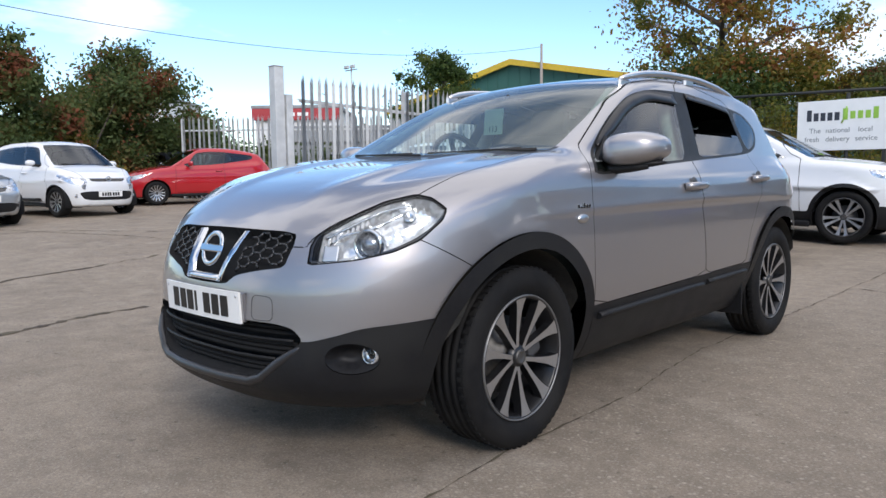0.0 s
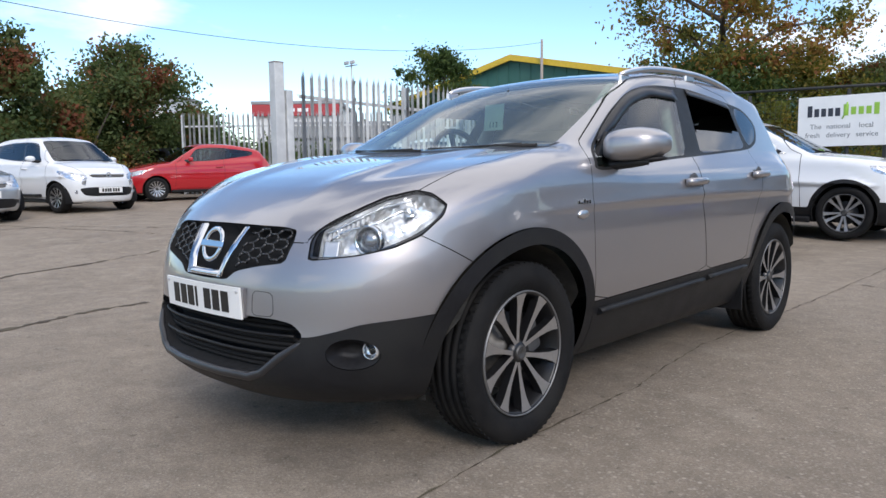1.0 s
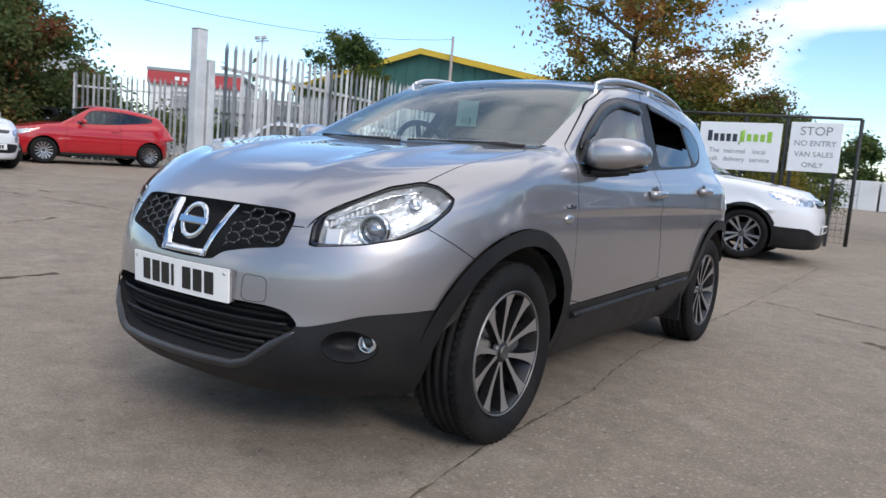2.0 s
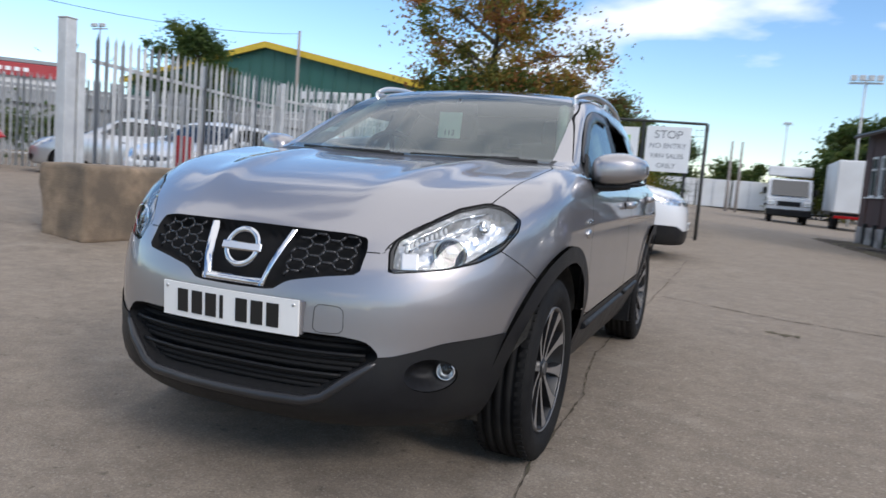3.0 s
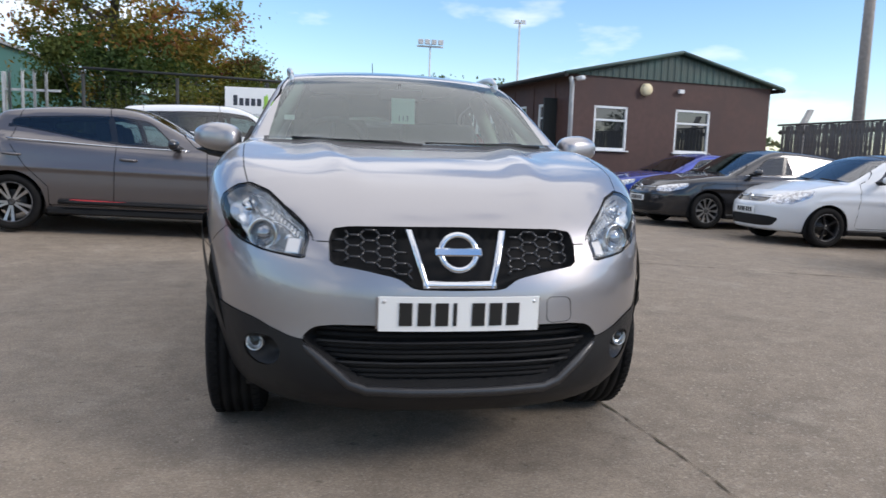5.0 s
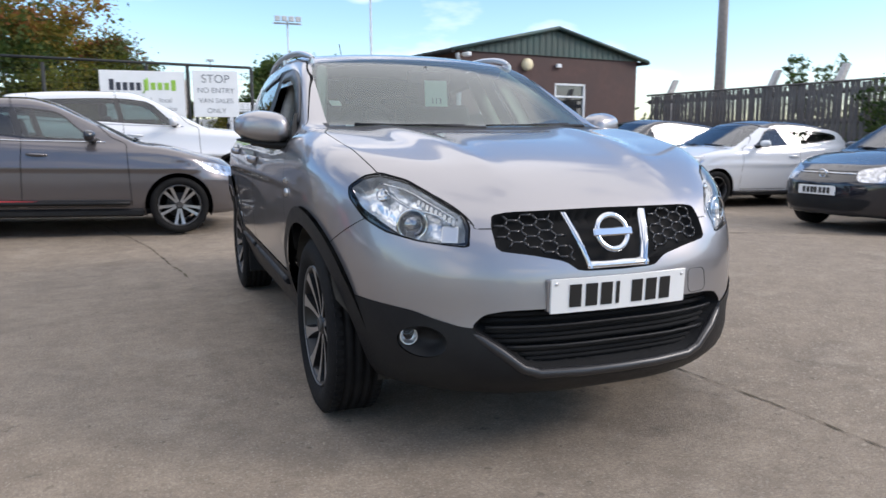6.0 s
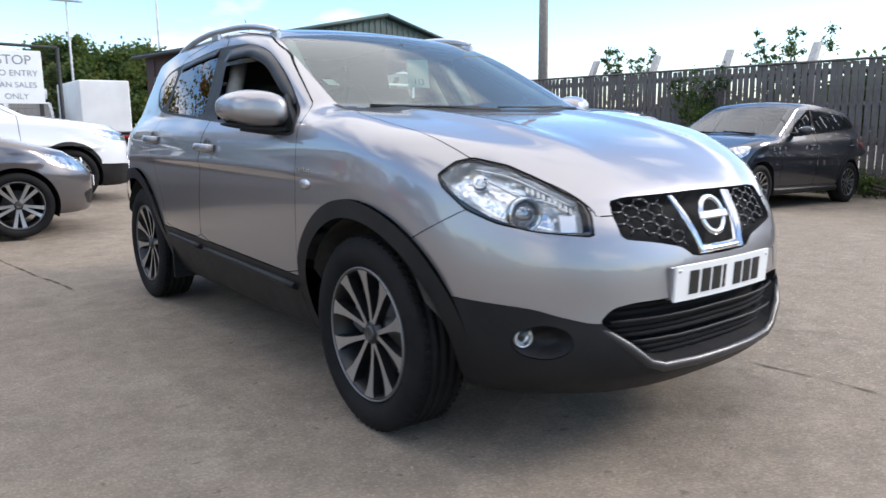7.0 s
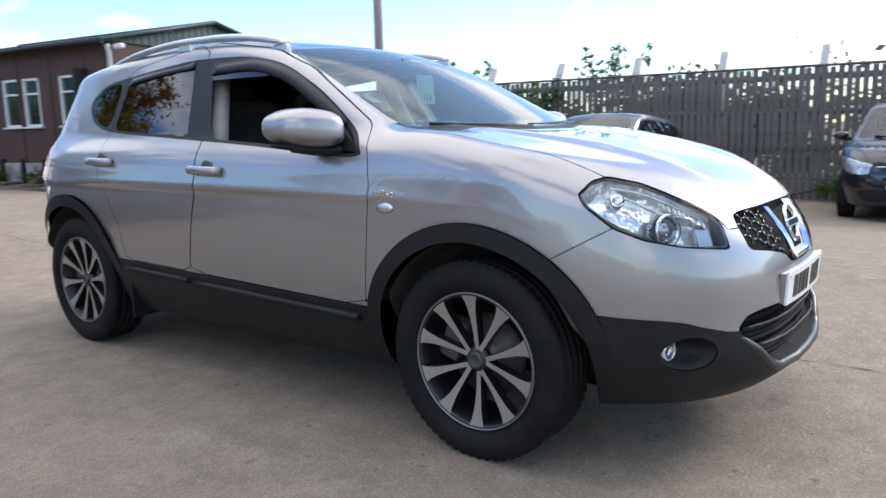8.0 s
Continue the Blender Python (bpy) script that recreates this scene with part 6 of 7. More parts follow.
# battens on the side wall
for k in range(6):
    part("batten", boxed((k * 1.2 + 0.55, -0.012, CE / 2), (0.05, 0.02, CE - 0.3), 0.003, left), M["brown"], cabin)
part("skirting", boxed((CW / 2, -0.02, 0.14), (CW, 0.03, 0.3), 0.004), M["plinth"], cabin, "scuffed white base board")
for k in range(9):
    part("plinth_block", boxed((k * 0.82 + 0.4, -0.035, 0.24), (0.62, 0.06, 0.5), 0.012, left), M["plinth"], cabin, "scuffed white base block")
    part("pier", boxed((k * 0.82 + 0.81, -0.06, 0.28), (0.07, 0.1, 0.62), 0.006, left), M["fencedark"], cabin)
part("screen_panel", boxed((CL - 0.72, -0.2, 1.3), (0.06, 0.36, 2.5), 0.006, left), M["fencedark"], cabin, "dark steel panel standing out from the wall")


def ribbed(width, depth_at, n, height, pitch=0.2, amp=0.018):
    """Trapezoid sheet standing in the xz plane."""
    bm = bmesh.new()
    prev = None
    x, k = 0.0, 0
    while x < width + 1e-6:
        for dx, d in ((0, 0), (0.3, 0), (0.42, 1), (0.88, 1)):
            xx = min(width, x + dx * pitch)
            row = [bm.verts.new((xx, -amp * d, z)) for z in height(xx)]
            if prev:
                bm.faces.new((prev[0], row[0], row[1], prev[1]))
            prev = row
        x += pitch
    bmesh.ops.remove_doubles(bm, verts=bm.verts, dist=1e-5)
    bmesh.ops.solidify(bm, geom=bm.faces[:], thickness=0.006)
    return bm


slope = lambda x: CR - (CR - CE) * abs(x - CW / 2) / (CW / 2)
gable = ribbed(CW, None, 0, lambda x: (CE - 0.02, slope(x) + 0.02))
bmesh.ops.transform(gable, matrix=Matrix.Translation((0, -0.03, 0)), verts=gable.verts)
part("gable_sheet", gable, M["greenmetal"], cabin, "dark green corrugated gable sheet")
for s in (-1, 1):
    bm = bmesh.new()
    over = 0.28
    run = CW / 2 + over
    drop = (CR - CE) / (CW / 2) * run
    prev = None
    y, prof = -0.16, []
    while y < CL + 0.16:
        prof += [(y, 0), (y + 0.06, 0), (y + 0.085, 0.028), (y + 0.175, 0.028)]
        y += 0.2
    for yy, h in prof:
        row = [bm.verts.new((CW / 2, yy, CR + 0.05 + h)), bm.verts.new((CW / 2 + s * run, yy, CR + 0.05 - drop + h))]
        if prev:
            bm.faces.new((prev[0], prev[1], row[1], row[0]))
        prev = row
    bmesh.ops.solidify(bm, geom=bm.faces[:], thickness=0.01)
    part("roof_sheet", bm, M["greenmetal"], cabin)
    bm = bmesh.new()
    tube(bm, [(CW / 2 + s * run, -0.2, CR - drop + 0.0), (CW / 2 + s * run, CL + 0.2, CR - drop + 0.0)], 0.055, 8)
    part("gutter", bm, M["trim"], cabin)
    bm = bmesh.new()
    tube(bm, [(CW / 2 + s * (run + 0.02), -0.17, CR - drop + 0.03), (CW / 2, -0.17, CR + 0.07)], 0.05, 4)
    part("barge_board", bm, M["greenmetal"], cabin)
part("ridge_cap", boxed((CW / 2, CL / 2, CR + 0.07), (0.3, CL + 0.34, 0.04), 0.01), M["greenmetal"], cabin)
bm = bmesh.new()
tube(bm, [(-0.12, -0.12, 3.0), (-0.06, -0.1, 2.85), (-0.05, -0.08, 0.1)], 0.055, 10)
part("downpipe", bm, M["galv"], cabin)
bm = bmesh.new()
tube(bm, [(0.05, -0.02, 2.98), (0.05, -0.28, 3.0)], 0.02, 6)
box(bm, (0.05, -0.3, 2.96), (0.12, 0.26, 0.1), 0.02)
part("camera_box", bm, M["upvc"], cabin)
bm = bmesh.new()
lathe(bm, [(-0.0, 0.16), (-0.09, 0.15), (-0.12, 0.1), (-0.125, 0.001)], 24, axis="y", at=(2.06, -0.02, 2.83))
part("alarm_bell", bm, M["cream"], cabin, "round cream alarm bell")
part("flood_lamp", boxed((3.1, -0.06, 2.84), (0.16, 0.08, 0.1), 0.01), M["upvc"], cabin)
# oddments along the office's base
for k, (x, y, s) in enumerate(((4.9, 14.6, 0.55), (5.05, 16.2, 0.7), (4.7, 17.6, 0.5), (5.2, 13.6, 0.35))):
    ob = part("timber_pallet", boxed((0, 0, 0.07), (1.0, 0.8, 0.02), 0.004), M["board"])
    ob.matrix_basis = pose(x, y, ground_z(x, y), 0, 0, 9 + 14 * k)
    tagged(ob, "grey timber pallet lying beside the site office", "pallet", "pallets")
    for dx in (-0.44, 0, 0.44):
        part("bearer", boxed((dx, 0, 0.03), (0.1, 0.8, 0.06), 0.004), M["board"], ob)
    for k2 in range(5):
        part("slat", boxed((0, -0.34 + 0.17 * k2, 0.092), (1.0, 0.1, 0.02), 0.003), M["board"], ob)

# green warehouse with yellow verge
wh = thing("warehouse", (-43.5, 40.5, 0.6), "large green warehouse with a yellow roof verge", "building")
WW, WE, WR, WD = 26.0, 5.9, 8.6, 40.0
bm = bmesh.new()
prism(bm, [(0, 0), (WW, 0), (WW, WE), (WW / 2, WR), (0, WE)], 0.0, 0.3)
part("front_wall", bm, M["greenwall"], wh)
for k in range(26):
    x = 0.5 + k
    part("cladding_rib", boxed((x, -0.03, (WE + (WR - WE) * (1 - abs(x - WW / 2) / (WW / 2))) / 2), (0.08, 0.05, WE + (WR - WE) * (1 - abs(x - WW / 2) / (WW / 2)) - 0.3), 0.01), M["greenwall"], wh)
for x in (0.15, WW - 0.15):
    part("side_wall", boxed((x, WD / 2 + 0.32, WE / 2), (0.3, WD, WE)), M["greenwall"], wh)
for s in (-1, 1):
    bm = bmesh.new()
    prism(bm, [(WW / 2, WR + 0.02), (WW / 2 + s * (WW / 2 + 0.3), WE - 0.04), (WW / 2 + s * (WW / 2 + 0.3), WE + 0.16), (WW / 2, WR + 0.22)], -0.3, WD)
    part("roof", bm, M["greyroof"], wh)
    bm = bmesh.new()
    prism(bm, [(WW / 2, WR - 0.15), (WW / 2 + s * (WW / 2 + 0.35), WE - 0.22), (WW / 2 + s * (WW / 2 + 0.35), WE + 0.2), (WW / 2, WR + 0.27)], -0.45, -0.31)
    part("verge", bm, M["yellow"], wh, "yellow roof verge")
for r, n in ((0, 9), (1, 7)):
    for k in range(n):
        part("sign_mark", boxed((16.2 + 0.62 * k + 0.2 * r, -0.08, 5.3 - 0.75 * r), (0.42, 0.04, 0.5), 0.02), M["signwhite"], wh)

# low buildings behind the far fence
for x, y, w, h, roofm, mat, lab in ((-38.2, 27.9, 5.1, 4.95, "redroof", "whitewall", "low white shop unit with a red fascia"), (-50.4, 23.4, 3.4, 6.3, "greyroof", "whitewall", "plain white industrial unit"), (-30, 30.5, 16, 3.4, "greyroof", "greyroof", "low grey shed behind the steel fence")):
    ob = thing("industrial_unit", (x, y, 0.4), lab, "building", rz=43)
    part("wall", boxed((0, 0, h / 2 - 0.5), (w, 8, h + 1)), M[mat], ob)
    part("roof", boxed((0, 0, h + 0.12), (w + 0.4, 8.4, 0.2), 0.02), M["greyroof"], ob)
    part("fascia", boxed((0, -4.15, h - 0.35), (w + 0.3, 0.2, 0.7), 0.02), M[roofm], ob)
    for k in range(5):
        part("fascia_mark", boxed((-1.0 + 0.42 * k, -4.27, h - 0.35), (0.26, 0.03, 0.22), 0.02), M["signwhite"], ob)
    for k in range(3):
        part("window", boxed((-w / 3 + k * w / 3, -4.02, h * 0.4), (1.6, 0.08, 1.3), 0.02), M["pane"], ob)

# poles, masts and the overhead wire
def mast(name, at, h, r, label, heads=0, arm=0.0):
    ob = thing(name, at, label, "pole")
    bm = bmesh.new()
    tube(bm, [(0, 0, -0.2), (0, 0, h)], [r, r * 0.6], 10)
    part("shaft", bm, M["pole" if not heads else "galv"], ob)
    if arm:
        part("cross_arm", boxed((0, 0, h - 0.1 * arm), (arm, 0.06 * arm, 0.06 * arm), 0.01), M["galv"], ob)
        for k in range(heads):
            x = -arm / 2 + arm * (k + 0.5) / heads
            part("lamp_head", boxed((x, -0.12 * arm, h + 0.05 * arm), (arm / heads * 0.75, 0.12 * arm, 0.18 * arm), 0.02, Matrix.Identity(4)), M["galv"], ob)
    return ob


mast("utility_pole", (-27.54, 39.83, 0.3), 9.8, 0.14, "dark timber utility pole")
mast("fence_pole", on(11.35, 11.3), 9.0, 0.14, "tall grey pole rising behind the board fence")
mast("floodlight_mast", (6.9, 44.0, 0), 8.2, 0.08, "tall floodlight mast with lamps on a cross arm", 4, 1.7)
mast("radio_mast", (25.1, 88.1, 0), 18.2, 0.2, "tall slender radio mast", 2, 1.6)
mast("street_lamp", (4.2, 70.0, 0.2), 8.0, 0.09, "grey street lamp far down the road", 1, 0.9)
mast("street_lamp", (-18.83, 15.6, 0.3), 4.8, 0.05, "grey street lamp beyond the steel fence", 2, 0.7)
for x, y in ((0.3, 48.0), (0.9, 48.2)):
    mast("stack", (x, y, 0.2), 4.6, 0.11, "thin grey stack in the distance")
wire = thing("overhead_wire", (-27.54, 39.83, 9.9), "thin black overhead wire sagging between poles", "wire")
bm = bmesh.new()
end = Vector((-26.2, -6.0, 8.3)) - Vector((-27.54, 39.83, 9.9))
tube(bm, [end * t + Vector((0, 0, -2.0 * 4 * t * (1 - t))) for t in np.linspace(0, 1, 24)], 0.014, 5)
part("cable", bm, M["wire"], wire)

# white panels and box trailer down the road
for k in range(6):
    ob = thing("white_container", (-4.5 + 2.55 * k - 1.5, 57.0, 0.32), "white storage container seen end-on", "container", "containers")
    part("box", boxed((0, 1.5, 1.15), (2.4, 3.0, 2.1), 0.03), M["whitewall"], ob)
    part("door_bar", boxed((0, -0.02, 1.15), (0.06, 0.05, 2.0), 0.01), M["galv"], ob)
    part("skid", boxed((0, 1.5, 0.05), (2.3, 2.8, 0.14), 0.02), M["trim"], ob)
tr = thing("box_trailer", on(6.1, 33.5), "tall white box trailer parked by the road", "trailer")
part("box", boxed((0, 2.5, 1.95), (2.1, 5.0, 2.3), 0.04), M["whitewall"], tr)
part("chassis", boxed((0, 2.5, 0.72), (1.9, 4.8, 0.16), 0.02), M["trim"], tr)
part("tail_bar", boxed((0, -0.02, 0.6), (2.0, 0.1, 0.12), 0.01), M["redlens"], tr)
for x in (-0.85, 0.85):
    for y in (0.9, 1.8):
        bm = bmesh.new()
        lathe(bm, [(-0.12, 0.2), (-0.12, 0.42), (-0.08, 0.45), (0.08, 0.45), (0.12, 0.42), (0.12, 0.2), (0.0, 0.18)], 28, at=(x, y, 0.45), closed=True)
        part("wheel", bm, M["rubber"], tr)
# front of a white pickup-van facing the yard
van = thing("flatbed_truck", on(3.35, 36.0), "white flatbed truck facing the yard", "truck")
bm = bmesh.new()
prism(bm, [(-1.0, 0.5), (-1.0, 1.15), (-0.75, 1.25), (-0.1, 2.1), (0.9, 2.15), (0.9, 0.5)], -0.95, 0.95, lambda u, v, d: (d, u, v))
bmesh.ops.bevel(bm, geom=bm.edges[:], offset=0.05, segments=2, affect="EDGES")
part("cab", bm, M["white"], van)
bm = bmesh.new()
prism(bm, [(-0.80, 1.27), (-0.2, 2.0), (-0.17, 2.0), (-0.77, 1.27)], -0.8, 0.8, lambda u, v, d: (d, u, v))
bmesh.ops.transform(bm, matrix=Matrix.Translation((0, -0.035, 0.03)), verts=bm.verts)
part("windscreen", bm, M["pane"], van)
part("bumper", boxed((0, -1.05, 0.5), (1.95, 0.16, 0.32), 0.04), M["trim"], van)
part("grille", boxed((0, -1.02, 0.92), (1.0, 0.05, 0.22), 0.02), M["trim"], van)
for x in (-0.75, 0.75):
    part("headlamp", boxed((x, -1.02, 0.93), (0.32, 0.06, 0.22), 0.03), M["lampbowl"], van)
    part("mirror", boxed((x * 1.45, -0.4, 1.5), (0.16, 0.1, 0.3), 0.03), M["trim"], van)
    for y in (-0.55, 2.6):
        bm = bmesh.new()
        lathe(bm, [(-0.1, 0.18), (-0.1, 0.32), (-0.06, 0.35), (0.06, 0.35), (0.1, 0.32), (0.1, 0.18), (0.0, 0.16)], 28, at=(x, y, 0.35), closed=True)
        part("wheel", bm, M["rubber"], van)
part("bed", boxed((0, 2.3, 0.85), (2.0, 2.9, 0.12), 0.02), M["trim"], van)
part("roof_rack", boxed((0, 1.2, 2.5), (2.0, 0.5, 0.5), 0.05), M["whitewall"], van)

# dark soil and rubbish strip along the office wall
bm = bmesh.new()
bmesh.ops.create_grid(bm, x_segments=8, y_segments=40, size=1)
for v in bm.verts:
    lx, ly = -0.55 + v.co.x * 0.6, 3.8 + v.co.y * 4.2
    w = cabin.matrix_basis @ Vector((lx + 0.12 * noise.noise(Vector((lx * 3, ly * 1.5, 4))), ly, 0))
    ex = max(abs(v.co.x), abs(v.co.y))
    v.co = Vector((w.x, w.y, ground_z(w.x, w.y) + (0.05 + 0.05 * noise.noise(Vector((w.x * 4, w.y * 4, 1)))) * min(1, (1 - ex) * 5) - 0.01 * (ex > 0.99)))
for f in bm.faces:
    f.smooth = True
tagged(part("soil_strip", bm, M["soil"]), "dark weedy soil strip beside the site office", "soil", kind="structure")


# ---- parked cars ----
def car_field(p):
    """Skin of an ordinary car from a few measures; front axle at y = 0, nose towards -y."""
    hw, fo, wb, ro, H = p["width"] / 2, p["front"], p["base"], p["rear"], p["height"]
    belt, bon, cowl, top, back = p["belt"], p["bonnet"], p["cowl"], p["screen_top"], p["back"]
    yr = wb + ro

    def field(x, y, z):
        ax = np.abs(x)
        wide = hw * curve(z / belt, [(0.15, 0.88), (0.35, 0.965), (0.6, 1.0), (0.85, 0.995), (1.0, 0.96), (1.2, 0.88)])
        nose = curve(z, [(0.15, -fo + 0.12), (0.25, -fo + 0.02), (0.4, -fo), (0.58, -fo + 0.01), (bon - 0.08, -fo + 0.07), (bon + 0.04, -fo + 0.2)])
        tail = curve(z, [(0.15, yr - 0.12), (0.3, yr - 0.01), (0.6, yr), (0.8, yr - 0.06), (1.1, yr - 0.12)])
        y0, y1 = 0.1, wb - 0.05
        u = np.where(y < y0, np.clip((y0 - y) / (y0 - nose), 0, 3), np.clip((y - y1) / (tail - y1), 0, 3))
        side = (((np.maximum(ax, 1e-6) / wide) ** 2.9 + u ** 2.4) ** (1 / 2.6) - 1) * 0.8
        crown = curve(y, [(-fo, bon - 0.08), (-fo + 0.12, bon + 0.02), (-fo + 0.35, bon + 0.09), (cowl, belt + 0.02), (cowl + 0.5, belt + 0.03), (yr, belt + p.get("wedge", 0.07))])
        hump = smax(side, z - (crown - 0.05 * (ax / hw) ** 2), 0.1)
        body = smax(hump, 0.2 - z, 0.04)
        g = (top - cowl) / (H - 0.1 - belt)
        screen = (cowl + 0.03 + g * (z - belt) + 0.12 * (ax / hw) ** 2 - y) / math.hypot(1, g)
        flank = ax - (hw * 0.93 - 0.38 * (z - belt) - 0.02 * np.clip(y - 1.3, -2, 2) ** 2)
        roof = z - curve(y, [(cowl, H - 0.3), (top, H - 0.05), (top + 0.45, H), (wb * 0.75, H - 0.01), (back, H - p.get("fall", 0.1)), (yr, H - 0.3)]) + 0.04 * (ax / (hw * 0.7)) ** 2
        rear = (y - (back + 0.06 + p.get("rake", 0.6) * (H - 0.12 - z) - 0.14 * (ax / hw) ** 2)) * 0.8
        glass_part = smax(smax(screen, flank, 0.05), smax(roof, rear, 0.07), 0.06)
        return smin(body, smax(glass_part, 0.7 - z, 0.02), 0.04)

    return field


def parked_car(name, label, colour, at, heading, p, fine=1.0, black_roof=False, accent=None):
    """A whole car from its measures, standing at `at` (its front axle's middle) and facing `heading`."""
    f = car_field(p)
    hw, fo, wb, ro, H = p["width"] / 2, p["front"], p["base"], p["rear"], p["height"]
    belt, bon, cowl, top, back, wr = p["belt"], p["bonnet"], p["cowl"], p["screen_top"], p["back"], p["wheel"]
    rz = math.degrees(math.atan2(heading[0], -heading[1]))
    car = thing(name, (at[0], at[1], 0), label, "car", rz=rz)
    far_axle = car.matrix_basis @ Vector((0, wb, 0))
    za, zb = ground_z(at[0], at[1]), ground_z(far_axle.x, far_axle.y)
    car.matrix_basis = pose(at[0], at[1], za, 0, 0, rz) @ Matrix.Rotation(math.atan2(zb - za, wb), 4, "X")
    k = fine
    s = Shell(f, 0.1, wb, 0.55, (int(7 * k), int(46 * k)), int(24 * k), int(52 * k), int(20 * k), 2.0)
    yr = wb + ro
    arch = lambda x, y, z, r: np.maximum(np.minimum(np.hypot(y, z - wr), np.hypot(y - wb, z - wr)) - r, 0.45 - x)
    s.region(lambda x, y, z: arch(x, y, z, wr + 0.045), 99)
    g = (top - cowl) / (H - 0.1 - belt)
    if p.get("clad"):
        s.region(lambda x, y, z: np.minimum(arch(x, y, z, wr + 0.095), z - p["clad"] - np.where(y < -0.3, 0.10 * np.clip((x - 0.35) / 0.25, 0, 1), 0.0)), 4)
    # side glass
    head = H - 0.13
    dlo = [(cowl + 0.42, belt + 0.015), (cowl + 0.36 + g * 0.12, belt + 0.10), (top + 0.05, head - 0.03), (top + 0.4, head + 0.005), (wb * 0.72, head - 0.005), (back - 0.12, head - p.get("fall", 0.1) * 0.7), (back + p.get("quarter", 0.05), belt + 0.16), (back - 0.10, belt + p.get("wedge", 0.07) + 0.03), (wb * 0.6, belt + 0.035)]
    mid = p.get("pillar", cowl + 1.25)
    s.region(lambda x, y, z: np.maximum(sdf(y, z, soft(dlo, 2, 0.16)), 0.3 - x), 10)
    inner = lambda x, y, z: np.maximum(sdf(y, z, soft(dlo, 2, 0.16)) + 0.018, 0.3 - x)
    s.region(lambda x, y, z: np.maximum(inner(x, y, z), y - mid + 0.03 - 0.25 * (z - belt)), 11, (10,))
    s.region(lambda x, y, z: np.maximum(inner(x, y, z), mid + 0.04 + 0.25 * (z - belt) - y), 12, (10,))
    scr = soft([(-0.3, belt - 0.05), (hw * 0.80, belt - 0.05), (hw * 0.81, belt + 0.06), (hw * 0.68, H - 0.14), (hw * 0.62, H - 0.1), (-0.3, H - 0.075)], 1, 0.12)
    s.region(lambda x, y, z: np.maximum(np.maximum(sdf(x, z, scr), cowl + 0.06 + 0.12 * (x / hw) ** 2 - y), y - top - 0.3), 14)
    s.region(lambda x, y, z: np.maximum(sdf(x, z, soft([(-0.3, belt + 0.12), (hw * 0.66, belt + 0.14), (hw * 0.56, H - 0.16), (-0.3, H - 0.13)], 1, 0.12)), back - 0.1 - y), 19)
    if black_roof:
        s.region(lambda x, y, z: np.maximum(H - 0.14 - z, top + 0.02 - y), 15)
    # lamps, grille, intake
    c45 = lambda x, y: (x + y) * 0.7071
    uo, ui = c45(hw - 0.03, -fo + 0.50 + p.get("sweep", 0.0)), c45(hw * 0.56, -fo + 0.06)
    zl = p.get("lamp", bon - 0.1)
    it = p.get("intake", (0.27, 0.43))
    lh, ld = p.get("lamp_h", 1.0), p.get("lamp_drop", 0.02)
    lamp = soft([(ui, zl - ld), (ui + 0.02, zl + 0.07 * lh), (uo * 0.75 + ui * 0.25, zl + 0.135 * lh), (uo + 0.02, zl + 0.15 * lh), (uo - 0.02, zl + 0.06 * lh), ((ui + uo) / 2, zl - ld)], 2, 0.14)
    s.region(lambda x, y, z: np.maximum(sdf(c45(x, y), z, lamp), y - 0.05), 1)
    gr = p.get("grille", (0.5, zl - 0.03, zl + 0.06))
    s.region(lambda x, y, z: np.maximum(sdf(x, z, soft([(-0.3, gr[1]), (hw * gr[0] * 0.85, gr[1]), (hw * gr[0], gr[2]), (-0.3, gr[2])], 1, 0.15)), y + fo * 0.3), 2)
    s.region(lambda x, y, z: np.maximum(sdf(x, z, soft([(-0.3, it[0]), (hw * 0.6, it[0]), (hw * 0.72, it[1] - 0.03), (hw * 0.55, it[1]), (-0.3, it[1])], 1, 0.15)), y + fo * 0.3), 3)
    s.region(lambda x, y, z: np.maximum(sdf(y, z, soft([(yr - 0.42, belt - 0.02), (yr + 0.2, belt - 0.04), (yr + 0.2, belt - 0.2), (yr - 0.2, belt - 0.2)], 1, 0.15)), hw * 0.5 - x), 20)
    # panels
    s.region(lambda x, y, z: np.maximum(sdf(x, y, soft([(-0.3, -fo - 0.2), (hw * 0.55, -fo - 0.2), (hw * 0.58, -fo + 0.2), (hw * 0.80, -fo + 0.55), (hw * 0.86, cowl), (hw * 0.7, cowl + 0.04), (-0.3, cowl)], 1, 0.12)), gr[2] + 0.01 - z), 5, gap=0.004)
    door1 = [(cowl + 0.22, belt + 0.0), (cowl + 0.18, 0.3), (mid + 0.02, 0.3), (mid + 0.0, belt), (mid + 0.12, H), (top, H), (cowl + 0.36, belt + 0.06)]
    s.region(lambda x, y, z: np.maximum(sdf(y, z, door1), 0.35 - x), 8, gap=0.004)
    if p.get("doors", 5) == 5:
        door2 = [(mid + 0.02, 0.3), (mid + 0.0, belt), (mid + 0.12, H), (back - 0.25, H), (wb + 0.02, belt), (wb - wr * 0.5, 0.72), (wb - wr - 0.08, 0.5), (wb - wr - 0.08, 0.3)]
        s.region(lambda x, y, z: np.maximum(sdf(y, z, door2), 0.35 - x), 9, gap=0.004)
    body = M[colour]
    for lab, nm, mt in ((0, "body", body), (5, "bonnet", body), (14, "windscreen", M["glass"]), (19, "rear_window", M["privacy"]), (2, "grille", M["gloss"]), (3, "lower_intake", M["trim"]), (15, "roof_panel", M["black"]), (4, "cladding", M["trim"])):
        got = s.piece(lab)
        if got:
            part(nm, got, mt, car)
